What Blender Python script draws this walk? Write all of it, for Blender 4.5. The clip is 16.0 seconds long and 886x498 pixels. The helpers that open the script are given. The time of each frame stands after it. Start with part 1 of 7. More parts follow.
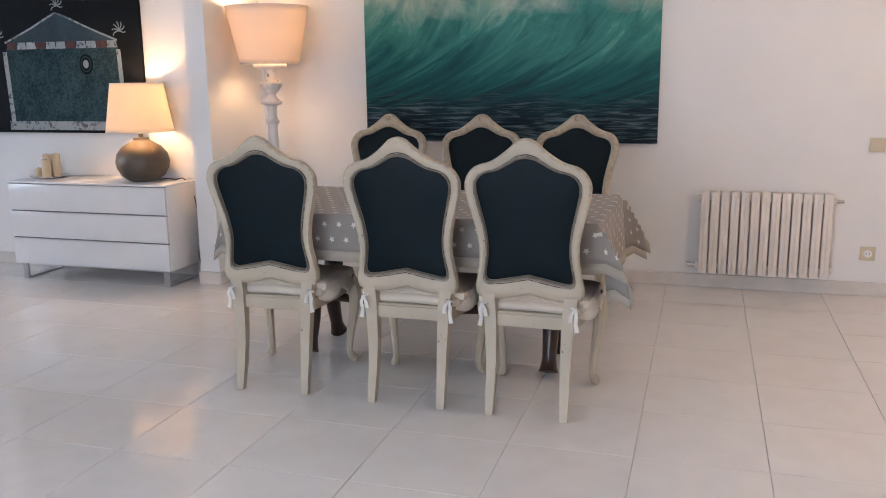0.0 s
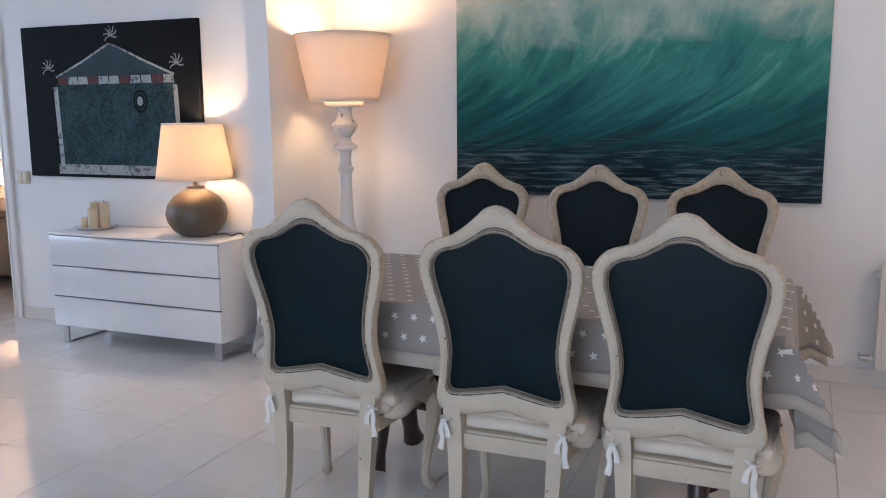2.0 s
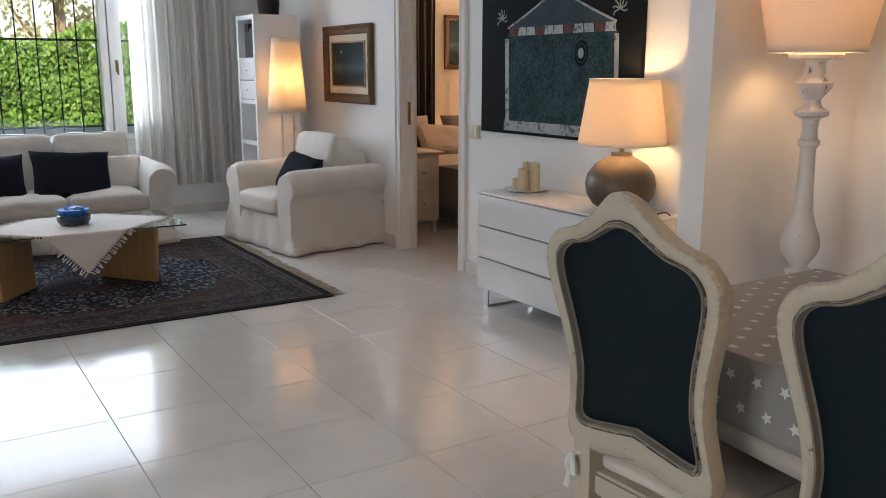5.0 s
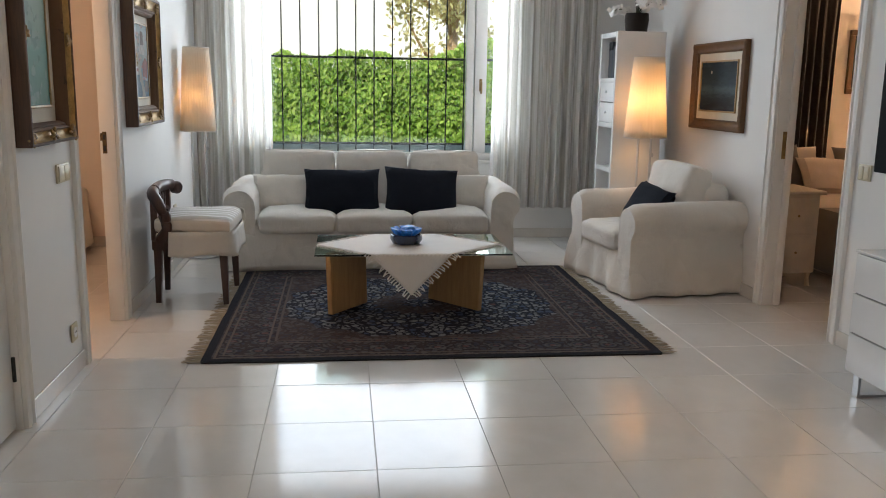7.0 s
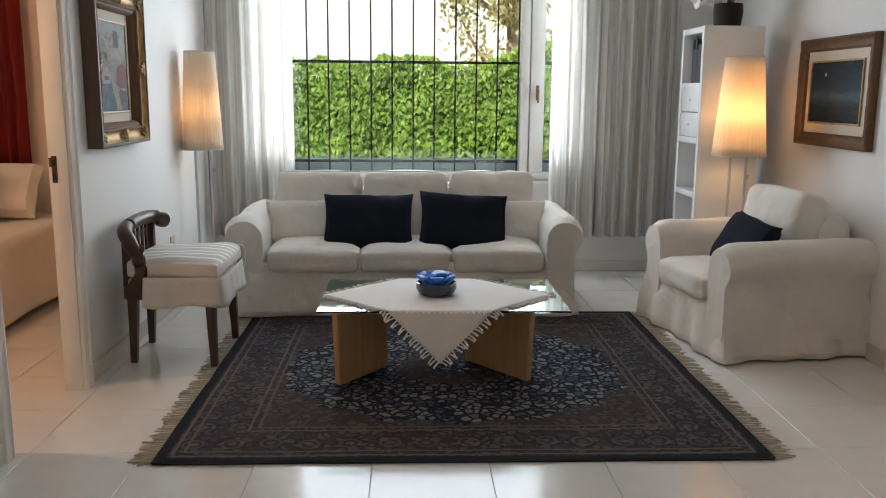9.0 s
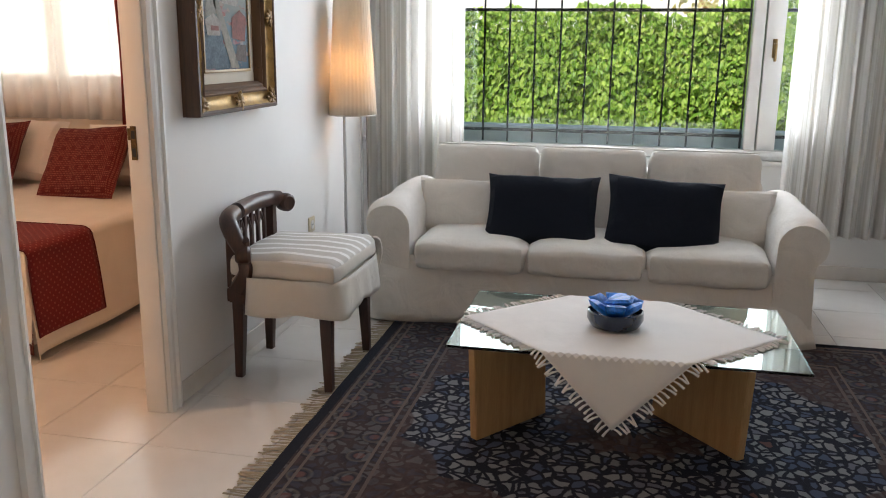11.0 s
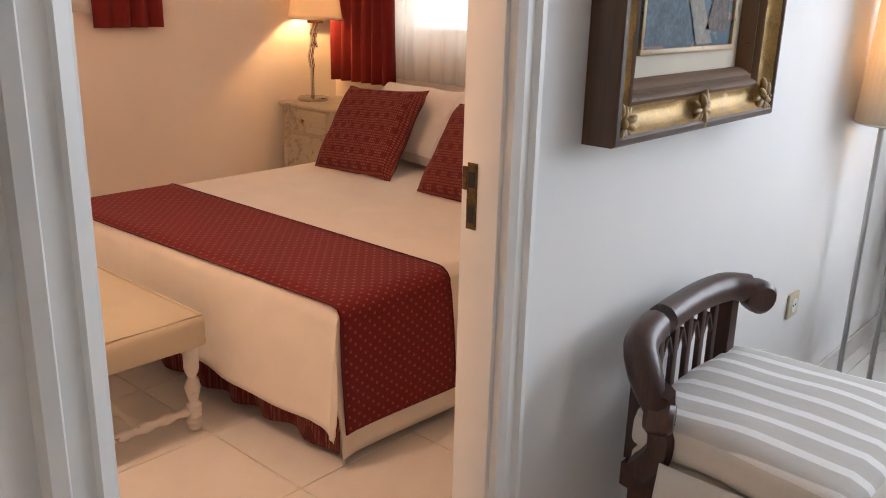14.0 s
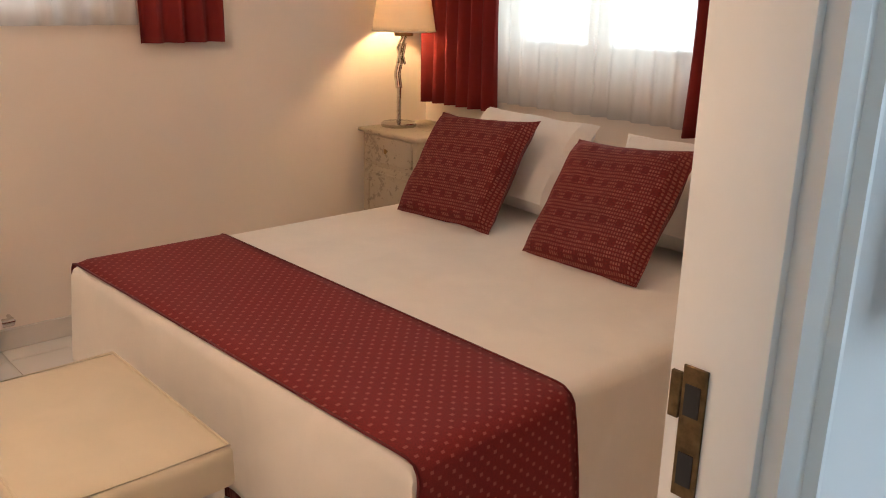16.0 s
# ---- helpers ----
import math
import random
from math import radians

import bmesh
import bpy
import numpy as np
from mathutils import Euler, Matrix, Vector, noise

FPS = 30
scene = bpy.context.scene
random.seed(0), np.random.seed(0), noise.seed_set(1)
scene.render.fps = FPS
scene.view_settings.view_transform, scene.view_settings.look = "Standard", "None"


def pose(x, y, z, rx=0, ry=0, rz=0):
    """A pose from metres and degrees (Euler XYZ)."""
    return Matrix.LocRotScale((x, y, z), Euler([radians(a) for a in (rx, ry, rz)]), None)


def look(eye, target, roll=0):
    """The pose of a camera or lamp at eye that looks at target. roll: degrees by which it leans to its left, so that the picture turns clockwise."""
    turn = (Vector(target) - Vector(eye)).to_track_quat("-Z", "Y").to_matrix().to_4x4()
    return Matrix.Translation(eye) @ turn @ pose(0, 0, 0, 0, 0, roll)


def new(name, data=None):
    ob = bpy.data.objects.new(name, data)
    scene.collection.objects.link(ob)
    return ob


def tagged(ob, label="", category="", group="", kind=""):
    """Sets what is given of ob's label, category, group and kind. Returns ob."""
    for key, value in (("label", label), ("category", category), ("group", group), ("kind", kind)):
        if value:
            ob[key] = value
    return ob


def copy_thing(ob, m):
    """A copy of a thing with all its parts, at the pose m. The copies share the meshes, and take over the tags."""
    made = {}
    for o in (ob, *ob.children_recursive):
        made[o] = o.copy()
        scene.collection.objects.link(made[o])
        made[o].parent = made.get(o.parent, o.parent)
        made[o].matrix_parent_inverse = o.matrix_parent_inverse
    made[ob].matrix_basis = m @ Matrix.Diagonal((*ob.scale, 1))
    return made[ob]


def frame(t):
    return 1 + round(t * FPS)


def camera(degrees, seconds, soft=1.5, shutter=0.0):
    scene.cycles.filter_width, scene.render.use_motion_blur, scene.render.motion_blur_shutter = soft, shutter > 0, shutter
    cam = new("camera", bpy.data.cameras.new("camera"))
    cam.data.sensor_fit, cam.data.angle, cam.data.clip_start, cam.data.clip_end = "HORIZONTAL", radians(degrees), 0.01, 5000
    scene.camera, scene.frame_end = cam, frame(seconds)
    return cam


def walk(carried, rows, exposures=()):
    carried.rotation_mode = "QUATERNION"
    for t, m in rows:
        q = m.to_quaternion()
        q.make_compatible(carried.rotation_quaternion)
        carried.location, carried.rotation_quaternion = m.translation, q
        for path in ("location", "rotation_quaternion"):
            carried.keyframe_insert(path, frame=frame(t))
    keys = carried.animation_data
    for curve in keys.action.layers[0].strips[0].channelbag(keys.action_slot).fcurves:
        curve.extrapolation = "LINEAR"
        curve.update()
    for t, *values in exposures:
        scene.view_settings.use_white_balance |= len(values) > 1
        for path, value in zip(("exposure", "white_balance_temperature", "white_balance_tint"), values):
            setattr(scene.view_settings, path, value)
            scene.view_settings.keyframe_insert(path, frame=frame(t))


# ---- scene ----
cam = camera(54.8, 16.0, 1.0)
PATH = [
    (0, (0.717, 0.269, 1.337), (0.145, 2.143, 0.937), -0.7),
    (0.5, (0.617, 0.508, 1.352), (-0.013, 2.372, 0.991), 0.4),
    (1, (0.496, 0.742, 1.344), (-0.158, 2.609, 1.05), -0.3),
    (1.5, (0.369, 0.933, 1.36), (-0.291, 2.799, 1.072), -1.0),
    (2, (0.362, 1.186, 1.357), (-0.41, 3.004, 1.041), -0.4),
    (2.5, (0.333, 1.366, 1.346), (-0.576, 3.113, 0.994), -0.2),
    (3, (0.281, 1.565, 1.347), (-0.75, 3.239, 0.983), -0.7),
    (3.5, (0.294, 1.767, 1.34), (-0.903, 3.318, 0.941), -0.4),
    (4, (0.341, 1.914, 1.332), (-1.036, 3.3, 0.905), 0.4),
    (4.5, (0.282, 2.025, 1.339), (-1.243, 3.251, 0.925), -0.1),
    (5, (0.243, 2.149, 1.345), (-1.416, 3.19, 0.935), 0.1),
    (5.2, (0.217, 2.213, 1.341), (-1.494, 3.16, 0.924), 0.6),
    (7.3, (-0.351, 2.661, 1.357), (-2.313, 2.822, 1.002), 0.7),
    (7.5, (-0.44, 2.694, 1.348), (-2.405, 2.827, 1.003), 0.5),
    (8, (-0.737, 2.736, 1.36), (-2.704, 2.875, 1.025), -0.2),
    (10.3, (-2.05, 2.993, 1.369), (-3.994, 2.799, 0.94), 1.1),
    (10.5, (-2.154, 2.991, 1.358), (-4.089, 2.737, 0.919), 0.9),
    (11, (-2.449, 2.979, 1.364), (-4.354, 2.583, 0.904), 0.6),
    (11.5, (-2.717, 2.939, 1.354), (-4.559, 2.338, 0.857), 1.1),
    (12, (-3.02, 2.878, 1.358), (-4.765, 2.062, 0.819), 1.6),
    (12.5, (-3.321, 2.729, 1.365), (-4.998, 1.792, 0.807), 0.9),
    (13, (-3.617, 2.589, 1.371), (-5.185, 1.495, 0.787), 2.2),
    (13.5, (-3.851, 2.423, 1.372), (-5.33, 1.217, 0.776), 2.1),
    (14, (-4.051, 2.23, 1.374), (-5.482, 0.962, 0.788), 1.5),
    (14.5, (-4.24, 2.093, 1.373), (-5.596, 0.74, 0.796), 2.8),
    (15, (-4.37, 1.926, 1.369), (-5.668, 0.517, 0.793), 1.2),
    (15.5, (-4.485, 1.742, 1.375), (-5.771, 0.323, 0.797), 0.3),
    (16, (-4.602, 1.623, 1.369), (-5.889, 0.205, 0.792), 1.2),
]
EXPOSURES = [(0.0, 0.68, 5900, 18), (1.0, 0.66, 5800, 18), (2.0, 0.58, 5450, 17), (3.0, 0.57, 5550, 16), (4.0, 0.55, 5800, 15), (4.5, 0.36, 6100, 15), (5.0, 0.20, 6300, 14), (8.0, 0.08, 6650, 12), (11.0, 0.29, 6750, 15), (12.5, 0.31, 6750, 18), (13.5, 0.42, 6600, 18), (15.0, 0.60, 6200, 10), (16.0, 0.50, 5550, 4)]
walk(cam, [(t, look(eye, target, roll)) for t, eye, target, roll in PATH], EXPOSURES)

# ---- world, sun, large lights ----
world = bpy.data.worlds.new("world")
scene.world = world
world.use_nodes = True
_wn = world.node_tree.nodes
_sky = _wn.new("ShaderNodeTexSky")
_sky.sky_type, _sky.sun_disc = "NISHITA", False
_sky.sun_elevation, _sky.sun_rotation = radians(42), radians(70)
world.node_tree.links.new(_sky.outputs[0], _wn["Background"].inputs[0])
_wn["Background"].inputs[1].default_value = 0.15

sun_data = bpy.data.lights.new("sun", "SUN")
sun_data.energy, sun_data.angle, sun_data.color = 5.0, radians(0.5), (1.0, 0.95, 0.86)
sun = new("sun", sun_data)
sun.matrix_world = look((7.0, -4.0, 15.4), (-9, 2, 0))


def window_light(name, at, aim, w, h, power, color=(0.86, 0.93, 1.0)):
    d = bpy.data.lights.new(name, "AREA")
    d.shape, d.size, d.size_y, d.energy, d.color = "RECTANGLE", w, h, power, color
    ob = new(name, d)
    ob.matrix_world = look(at, aim)
    return ob


window_light("window_light", (-7.80, 2.9, 1.62), (0, 2.9, 1.2), 2.4, 1.45, 60, (0.79, 0.90, 1.0))
window_light("bedroom_window_light", (-7.755, -0.75, 1.6), (0, -0.75, 1.6), 1.05, 0.95, 13, (1.0, 0.96, 0.92))
window_light("side_window_light", (-5.2, -1.80, 1.65), (-5.2, 2, 1.2), 1.0, 0.8, 4, (1.0, 0.90, 0.82))
# daylight of an unseen glazed door, added to brighten the dining side
window_light("terrace_light", (-0.8, -1.77, 1.15), (-0.9, 3, 0.9), 2.1, 2.0, 54, (0.84, 0.92, 1.0))


def bulb(name, at, power, radius=0.035, color=(1.0, 0.60, 0.27)):
    d = bpy.data.lights.new(name, "POINT")
    d.energy, d.shadow_soft_size, d.color = power, radius, color
    ob = new(name, d)
    ob.location = at
    return ob


# ---- materials ----
def material(name):
    m = bpy.data.materials.new(name)
    m.use_nodes = True
    return m, m.node_tree, m.node_tree.nodes, m.node_tree.links, m.node_tree.nodes["Principled BSDF"]


def coords(nt, kind="Object", scale=(1, 1, 1), rot=(0, 0, 0), loc=(0, 0, 0)):
    c = nt.nodes.new("ShaderNodeTexCoord")
    mp = nt.nodes.new("ShaderNodeMapping")
    mp.inputs["Scale"].default_value, mp.inputs["Rotation"].default_value, mp.inputs["Location"].default_value = scale, rot, loc
    nt.links.new(c.outputs[kind], mp.inputs[0])
    return mp.outputs[0]


def noise_tex(nt, vec, scale, detail=4, rough=0.55, distort=0.0):
    n = nt.nodes.new("ShaderNodeTexNoise")
    n.inputs["Scale"].default_value, n.inputs["Detail"].default_value = scale, detail
    n.inputs["Roughness"].default_value, n.inputs["Distortion"].default_value = rough, distort
    nt.links.new(vec, n.inputs["Vector"])
    return n.outputs["Fac"]


def ramp(nt, fac, stops, mode="LINEAR"):
    r = nt.nodes.new("ShaderNodeValToRGB")
    r.color_ramp.interpolation = mode
    e = r.color_ramp.elements
    while len(e) < len(stops):
        e.new(0.5)
    for k, (p, c) in zip(e, stops):
        k.position, k.color = p, (*c, 1) if len(c) == 3 else c
    nt.links.new(fac, r.inputs[0])
    return r.outputs[0]


def mix(nt, fac, a, b, mode="MIX"):
    n = nt.nodes.new("ShaderNodeMix")
    n.data_type, n.blend_type = "RGBA", mode
    for sock, v in ((n.inputs[0], fac), (n.inputs[6], a), (n.inputs[7], b)):
        if hasattr(v, "is_linked"):
            nt.links.new(v, sock)
        elif isinstance(v, tuple):
            sock.default_value = (*v, 1) if len(v) == 3 else v
        else:
            sock.default_value = v
    return n.outputs[2]


def calc(nt, op, a, b=0.0):
    n = nt.nodes.new("ShaderNodeMath")
    n.operation = op
    for sock, v in zip(n.inputs, (a, b)):
        if hasattr(v, "is_linked"):
            nt.links.new(v, sock)
        else:
            sock.default_value = v
    return n.outputs[0]


def bump(nt, height, strength, dist, bsdf):
    b = nt.nodes.new("ShaderNodeBump")
    b.inputs["Strength"].default_value, b.inputs["Distance"].default_value = strength, dist
    nt.links.new(height, b.inputs["Height"])
    nt.links.new(b.outputs[0], bsdf.inputs["Normal"])


def plain(name, color, rough=0.5, metal=0.0, vary=0.06, scale=6.0, fine=90.0, relief=0.12, depth=0.002, sheen=0.0, coat=0.0, spec=0.5):
    """A surface of one colour with soft large stains, fine grain and relief."""
    m, nt, nodes, links, b = material(name)
    v = coords(nt)
    big = noise_tex(nt, v, scale, 5)
    small = noise_tex(nt, v, fine, 3)
    lo = tuple(c * (1 - vary * 2) for c in color)
    hi = tuple(min(1, c * (1 + vary)) for c in color)
    c = ramp(nt, big, [(0.3, lo), (0.7, hi)])
    c = mix(nt, vary * 1.5, c, ramp(nt, small, [(0.35, lo), (0.65, hi)]))
    links.new(c, b.inputs["Base Color"])
    links.new(calc(nt, "MULTIPLY_ADD", big, 0.12), b.inputs["Roughness"])
    b.inputs["Roughness"].links[0].from_node.inputs[2].default_value = rough - 0.06
    b.inputs["Metallic"].default_value = metal
    b.inputs["Sheen Weight"].default_value = sheen
    b.inputs["Coat Weight"].default_value = coat
    b.inputs["Specular IOR Level"].default_value = spec
    if relief:
        bump(nt, small, relief, depth, b)
    return m


def fabric(name, color, weave=700.0, vary=0.08, rough=0.9, wrinkle=0.25, sheen=0.2):
    """Woven cloth: a fine two-way weave over soft creases."""
    m, nt, nodes, links, b = material(name)
    v = coords(nt)
    creases = noise_tex(nt, v, 7, 4, 0.5, 0.6)
    w = []
    for axis in (0, 1):
        wv = nt.nodes.new("ShaderNodeTexWave")
        wv.bands_direction = "XYZ"[axis]
        wv.inputs["Scale"].default_value = weave / 20
        nt.links.new(v, wv.inputs["Vector"])
        w.append(wv.outputs["Fac"])
    grain = calc(nt, "MULTIPLY", noise_tex(nt, v, weave, 2), 1.0)
    c = ramp(nt, creases, [(0.3, tuple(x * (1 - vary) for x in color)), (0.7, color)])
    c = mix(nt, 0.25, c, ramp(nt, grain, [(0.35, tuple(x * 0.82 for x in color)), (0.65, color)]))
    links.new(c, b.inputs["Base Color"])
    b.inputs["Roughness"].default_value = rough
    b.inputs["Sheen Weight"].default_value = sheen
    b.inputs["Specular IOR Level"].default_value = 0.25
    h = calc(nt, "ADD", calc(nt, "MULTIPLY", creases, 1.0), calc(nt, "MULTIPLY", grain, 0.08))
    bump(nt, h, wrinkle, 0.03, b)
    return m


def wood(name, dark, light, rough=0.4, axis=2, scale=1.0, coat=0.2):
    m, nt, nodes, links, b = material(name)
    s = [9 * scale, 9 * scale, 9 * scale]
    s[axis] = 0.7 * scale
    v = coords(nt, scale=tuple(s))
    g = noise_tex(nt, v, 2.5, 6, 0.6, 1.2)
    f = noise_tex(nt, v, 22, 3)
    c = ramp(nt, g, [(0.3, dark), (0.7, light)])
    c = mix(nt, 0.25, c, ramp(nt, f, [(0.4, dark), (0.6, light)]))
    links.new(c, b.inputs["Base Color"])
    b.inputs["Roughness"].default_value, b.inputs["Coat Weight"].default_value = rough, coat
    bump(nt, f, 0.1, 0.002, b)
    return m


def translucent(name, color, amount=0.45, fine=500.0, clear=0.0):
    """Thin cloth or lampshade paper that lets light through."""
    m, nt, nodes, links, b = material(name)
    v = coords(nt)
    n = noise_tex(nt, v, fine, 2)
    c = mix(nt, 0.3, color, ramp(nt, n, [(0.35, tuple(x * 0.8 for x in color)), (0.65, color)]))
    links.new(c, b.inputs["Base Color"])
    b.inputs["Roughness"].default_value = 0.9
    t = nt.nodes.new("ShaderNodeBsdfTranslucent")
    links.new(c, t.inputs["Color"])
    ms = nt.nodes.new("ShaderNodeMixShader")
    ms.inputs[0].default_value = amount
    links.new(b.outputs[0], ms.inputs[1])
    links.new(t.outputs[0], ms.inputs[2])
    out = ms
    if clear:
        out = nt.nodes.new("ShaderNodeMixShader")
        out.inputs[0].default_value = clear
        links.new(ms.outputs[0], out.inputs[1])
        links.new(nt.nodes.new("ShaderNodeBsdfTransparent").outputs[0], out.inputs[2])
    links.new(out.outputs[0], nodes["Material Output"].inputs[0])
    return m


def worn_paint(name, paint, under, amount=0.42, rough=0.5, edges=0.0):
    """Old chalk paint rubbed through in small patches."""
    m, nt, nodes, links, b = material(name)
    v = coords(nt)
    a = noise_tex(nt, v, 38, 6, 0.7)
    l = noise_tex(nt, v, 5, 3)
    fac = ramp(nt, calc(nt, "MULTIPLY", a, calc(nt, "ADD", l, 0.5)), [(amount - 0.11, (1, 1, 1)), (amount - 0.08, (0, 0, 0))])
    tone = ramp(nt, l, [(0.3, tuple(x * 0.86 for x in paint)), (0.7, paint)])
    geo = nt.nodes.new("ShaderNodeNewGeometry")
    rub = calc(nt, "MULTIPLY", ramp(nt, geo.outputs["Pointiness"], [(0.53, (0, 0, 0)), (0.60, (1, 1, 1))]), ramp(nt, a, [(0.45, (0, 0, 0)), (0.58, (edges,) * 3)]))
    links.new(mix(nt, calc(nt, "MAXIMUM", fac, rub), tone, under), b.inputs["Base Color"])
    b.inputs["Roughness"].default_value = rough
    bump(nt, a, 0.15, 0.003, b)
    return m


def piece_paint(name, a, b_, rough, scale=5.0, coat=0.0):
    """Tiles: each piece a little different, with faint clouds."""
    m, nt, nodes, links, b = material(name)
    info = nt.nodes.new("ShaderNodeObjectInfo")
    v = coords(nt, "Object")
    off = nt.nodes.new("ShaderNodeVectorMath")
    off.operation = "ADD"
    links.new(v, off.inputs[0])
    comb = nt.nodes.new("ShaderNodeCombineXYZ")
    links.new(calc(nt, "MULTIPLY", info.outputs["Random"], 50.0), comb.inputs[0])
    links.new(comb.outputs[0], off.inputs[1])
    n = noise_tex(nt, off.outputs[0], scale, 6, 0.6, 0.4)
    c = ramp(nt, n, [(0.25, a), (0.75, b_)])
    c = mix(nt, calc(nt, "MULTIPLY", info.outputs["Random"], 0.3), c, a)
    links.new(c, b.inputs["Base Color"])
    r = calc(nt, "ADD", calc(nt, "MULTIPLY", n, 0.10), rough - 0.05)
    links.new(r, b.inputs["Roughness"])
    b.inputs["Coat Weight"].default_value = coat
    bump(nt, noise_tex(nt, off.outputs[0], 9, 2), 0.02, 0.004, b)
    return m


M_WALL = plain("wall_paint", (0.80, 0.79, 0.77), 0.75, vary=0.02, scale=1.5, fine=140, relief=0.10, depth=0.002)
M_BEDWALL = plain("bedroom_wall_paint", (0.80, 0.71, 0.62), 0.8, vary=0.02, scale=1.5, fine=140, relief=0.1)
M_CEIL = plain("ceiling_paint", (0.82, 0.81, 0.80), 0.85, vary=0.02, scale=1.2)
M_TRIM = plain("trim_paint", (0.80, 0.79, 0.76), 0.38, vary=0.03, scale=3, relief=0.04)
M_TILE = piece_paint("floor_tile", (0.70, 0.675, 0.64), (0.78, 0.76, 0.73), 0.11)
M_GROUT = plain("grout", (0.60, 0.565, 0.52), 0.9)
M_SKIRT = plain("skirting_tile", (0.70, 0.66, 0.61), 0.25, vary=0.05, relief=0.02)
M_CHAIR = worn_paint("chalk_paint", (0.50, 0.43, 0.32), (0.15, 0.10, 0.06), 0.40, edges=0.8)
M_CHAIRLEG = worn_paint("chalk_paint_leg", (0.50, 0.43, 0.32), (0.15, 0.10, 0.06), 0.40)
M_CHAIR_IN = plain("moulding_grey", (0.22, 0.185, 0.14), 0.6, vary=0.15, scale=30)
M_GROOVE = worn_paint("worn_groove", (0.33, 0.28, 0.21), (0.045, 0.035, 0.028), 0.60)
M_NAVY = plain("navy_leather", (0.0032, 0.010, 0.0135), 0.50, spec=0.15, vary=0.18, scale=5, fine=260, relief=0.25, depth=0.002)
M_SEATPAD = fabric("seat_pad_linen", (0.70, 0.63, 0.52), wrinkle=0.45)
M_TIE = fabric("white_tie", (0.72, 0.69, 0.63), wrinkle=0.5)
M_CLOTH = fabric("tablecloth_grey", (0.30, 0.27, 0.24), wrinkle=0.12)
M_STAR = fabric("tablecloth_star", (0.74, 0.70, 0.64), wrinkle=0.1)
M_HEM = fabric("tablecloth_hem", (0.42, 0.37, 0.30), wrinkle=0.1)
M_DARKWOOD = wood("dark_wood", (0.016, 0.008, 0.005), (0.055, 0.025, 0.014), 0.35)
M_MAHOG = wood("mahogany", (0.022, 0.009, 0.006), (0.075, 0.028, 0.017), 0.42, coat=0.12)
M_LACQ = plain("white_lacquer", (0.78, 0.77, 0.76), 0.22, vary=0.015, relief=0.0)
M_GAP_SHADE = plain("drawer_gap_shade", (0.10, 0.09, 0.09), 0.7)
M_STEEL = plain("brushed_steel", (0.55, 0.55, 0.56), 0.32, 1.0, vary=0.06, fine=300, relief=0.05)
M_CHROME = plain("chrome", (0.62, 0.60, 0.57), 0.15, 1.0, vary=0.03, relief=0.0)
M_BRASS = plain("aged_brass", (0.32, 0.22, 0.10), 0.35, 1.0, vary=0.2, scale=20)
M_GOLD = worn_paint("gilt_frame", (0.40, 0.25, 0.09), (0.09, 0.05, 0.022), 0.47, 0.42)
M_GOLDDARK = worn_paint("dark_gilt_frame", (0.135, 0.066, 0.026), (0.050, 0.025, 0.011), 0.46, 0.6)
M_GILT = plain("bright_gilt", (0.46, 0.29, 0.10), 0.46, 0.45, vary=0.22, scale=22, fine=160, relief=0.3, depth=0.004)
M_FRAMESIDE = wood("stained_frame_wood", (0.045, 0.021, 0.010), (0.11, 0.05, 0.022), 0.45, coat=0.1)
M_MAT = plain("picture_mat", (0.62, 0.56, 0.45), 0.8, vary=0.05)
M_LAMPSHADE = translucent("lampshade_linen", (0.86, 0.78, 0.66), 0.50)
M_DENSESHADE = translucent("dense_shade_linen", (0.84, 0.74, 0.62), 0.24)
M_BRONZE = plain("bronze_ceramic", (0.115, 0.090, 0.065), 0.42, 0.25, vary=0.18, scale=9, relief=0.1)
M_WHITEWASH = worn_paint("whitewashed_wood", (0.74, 0.70, 0.66), (0.27, 0.22, 0.18), 0.44)
M_WAX = plain("candle_wax", (0.76, 0.62, 0.42), 0.5, vary=0.05)
M_BLACK = plain("black_plastic", (0.015, 0.015, 0.016), 0.5)
M_SWITCH = plain("switch_plastic", (0.60, 0.53, 0.38), 0.4, vary=0.03)
M_RAD = plain("radiator_enamel", (0.78, 0.72, 0.64), 0.35, vary=0.03, relief=0.02)
M_SOFA = fabric("slipcover_cotton", (0.76, 0.725, 0.67), weave=600, wrinkle=0.5)
M_DARKPIL = fabric("black_velvet", (0.005, 0.008, 0.016), wrinkle=0.3, sheen=0.0)
M_TABLEWOOD = wood("pale_oak", (0.36, 0.21, 0.09), (0.50, 0.32, 0.15), 0.45)
M_RUNNERCLOTH = fabric("white_cotton", (0.80, 0.79, 0.77), wrinkle=0.2)
M_BLUE = plain("blue_glass", (0.008, 0.21, 0.85), 0.48, vary=0.3, scale=14, relief=0.0, coat=0.05)
M_BLUEDARK = plain("dark_blue_bowl", (0.014, 0.028, 0.065), 0.25, vary=0.2, coat=0.6)
M_SHEER = translucent("sheer_curtain", (0.86, 0.82, 0.78), 0.5, clear=0.34)
M_REDCURT = translucent("red_curtain", (0.24, 0.020, 0.017), 0.2)
M_DARKCURT = fabric("dark_curtain", (0.030, 0.022, 0.018))
M_BED = fabric("cream_bedspread", (0.83, 0.78, 0.71), wrinkle=0.16)
M_PILLOW = fabric("white_pillowcase", (0.82, 0.78, 0.74), wrinkle=0.4)
M_STOOL = fabric("cream_upholstery", (0.66, 0.57, 0.42), wrinkle=0.06)
M_PINKBED = fabric("taupe_bedspread", (0.58, 0.49, 0.42), wrinkle=0.15)
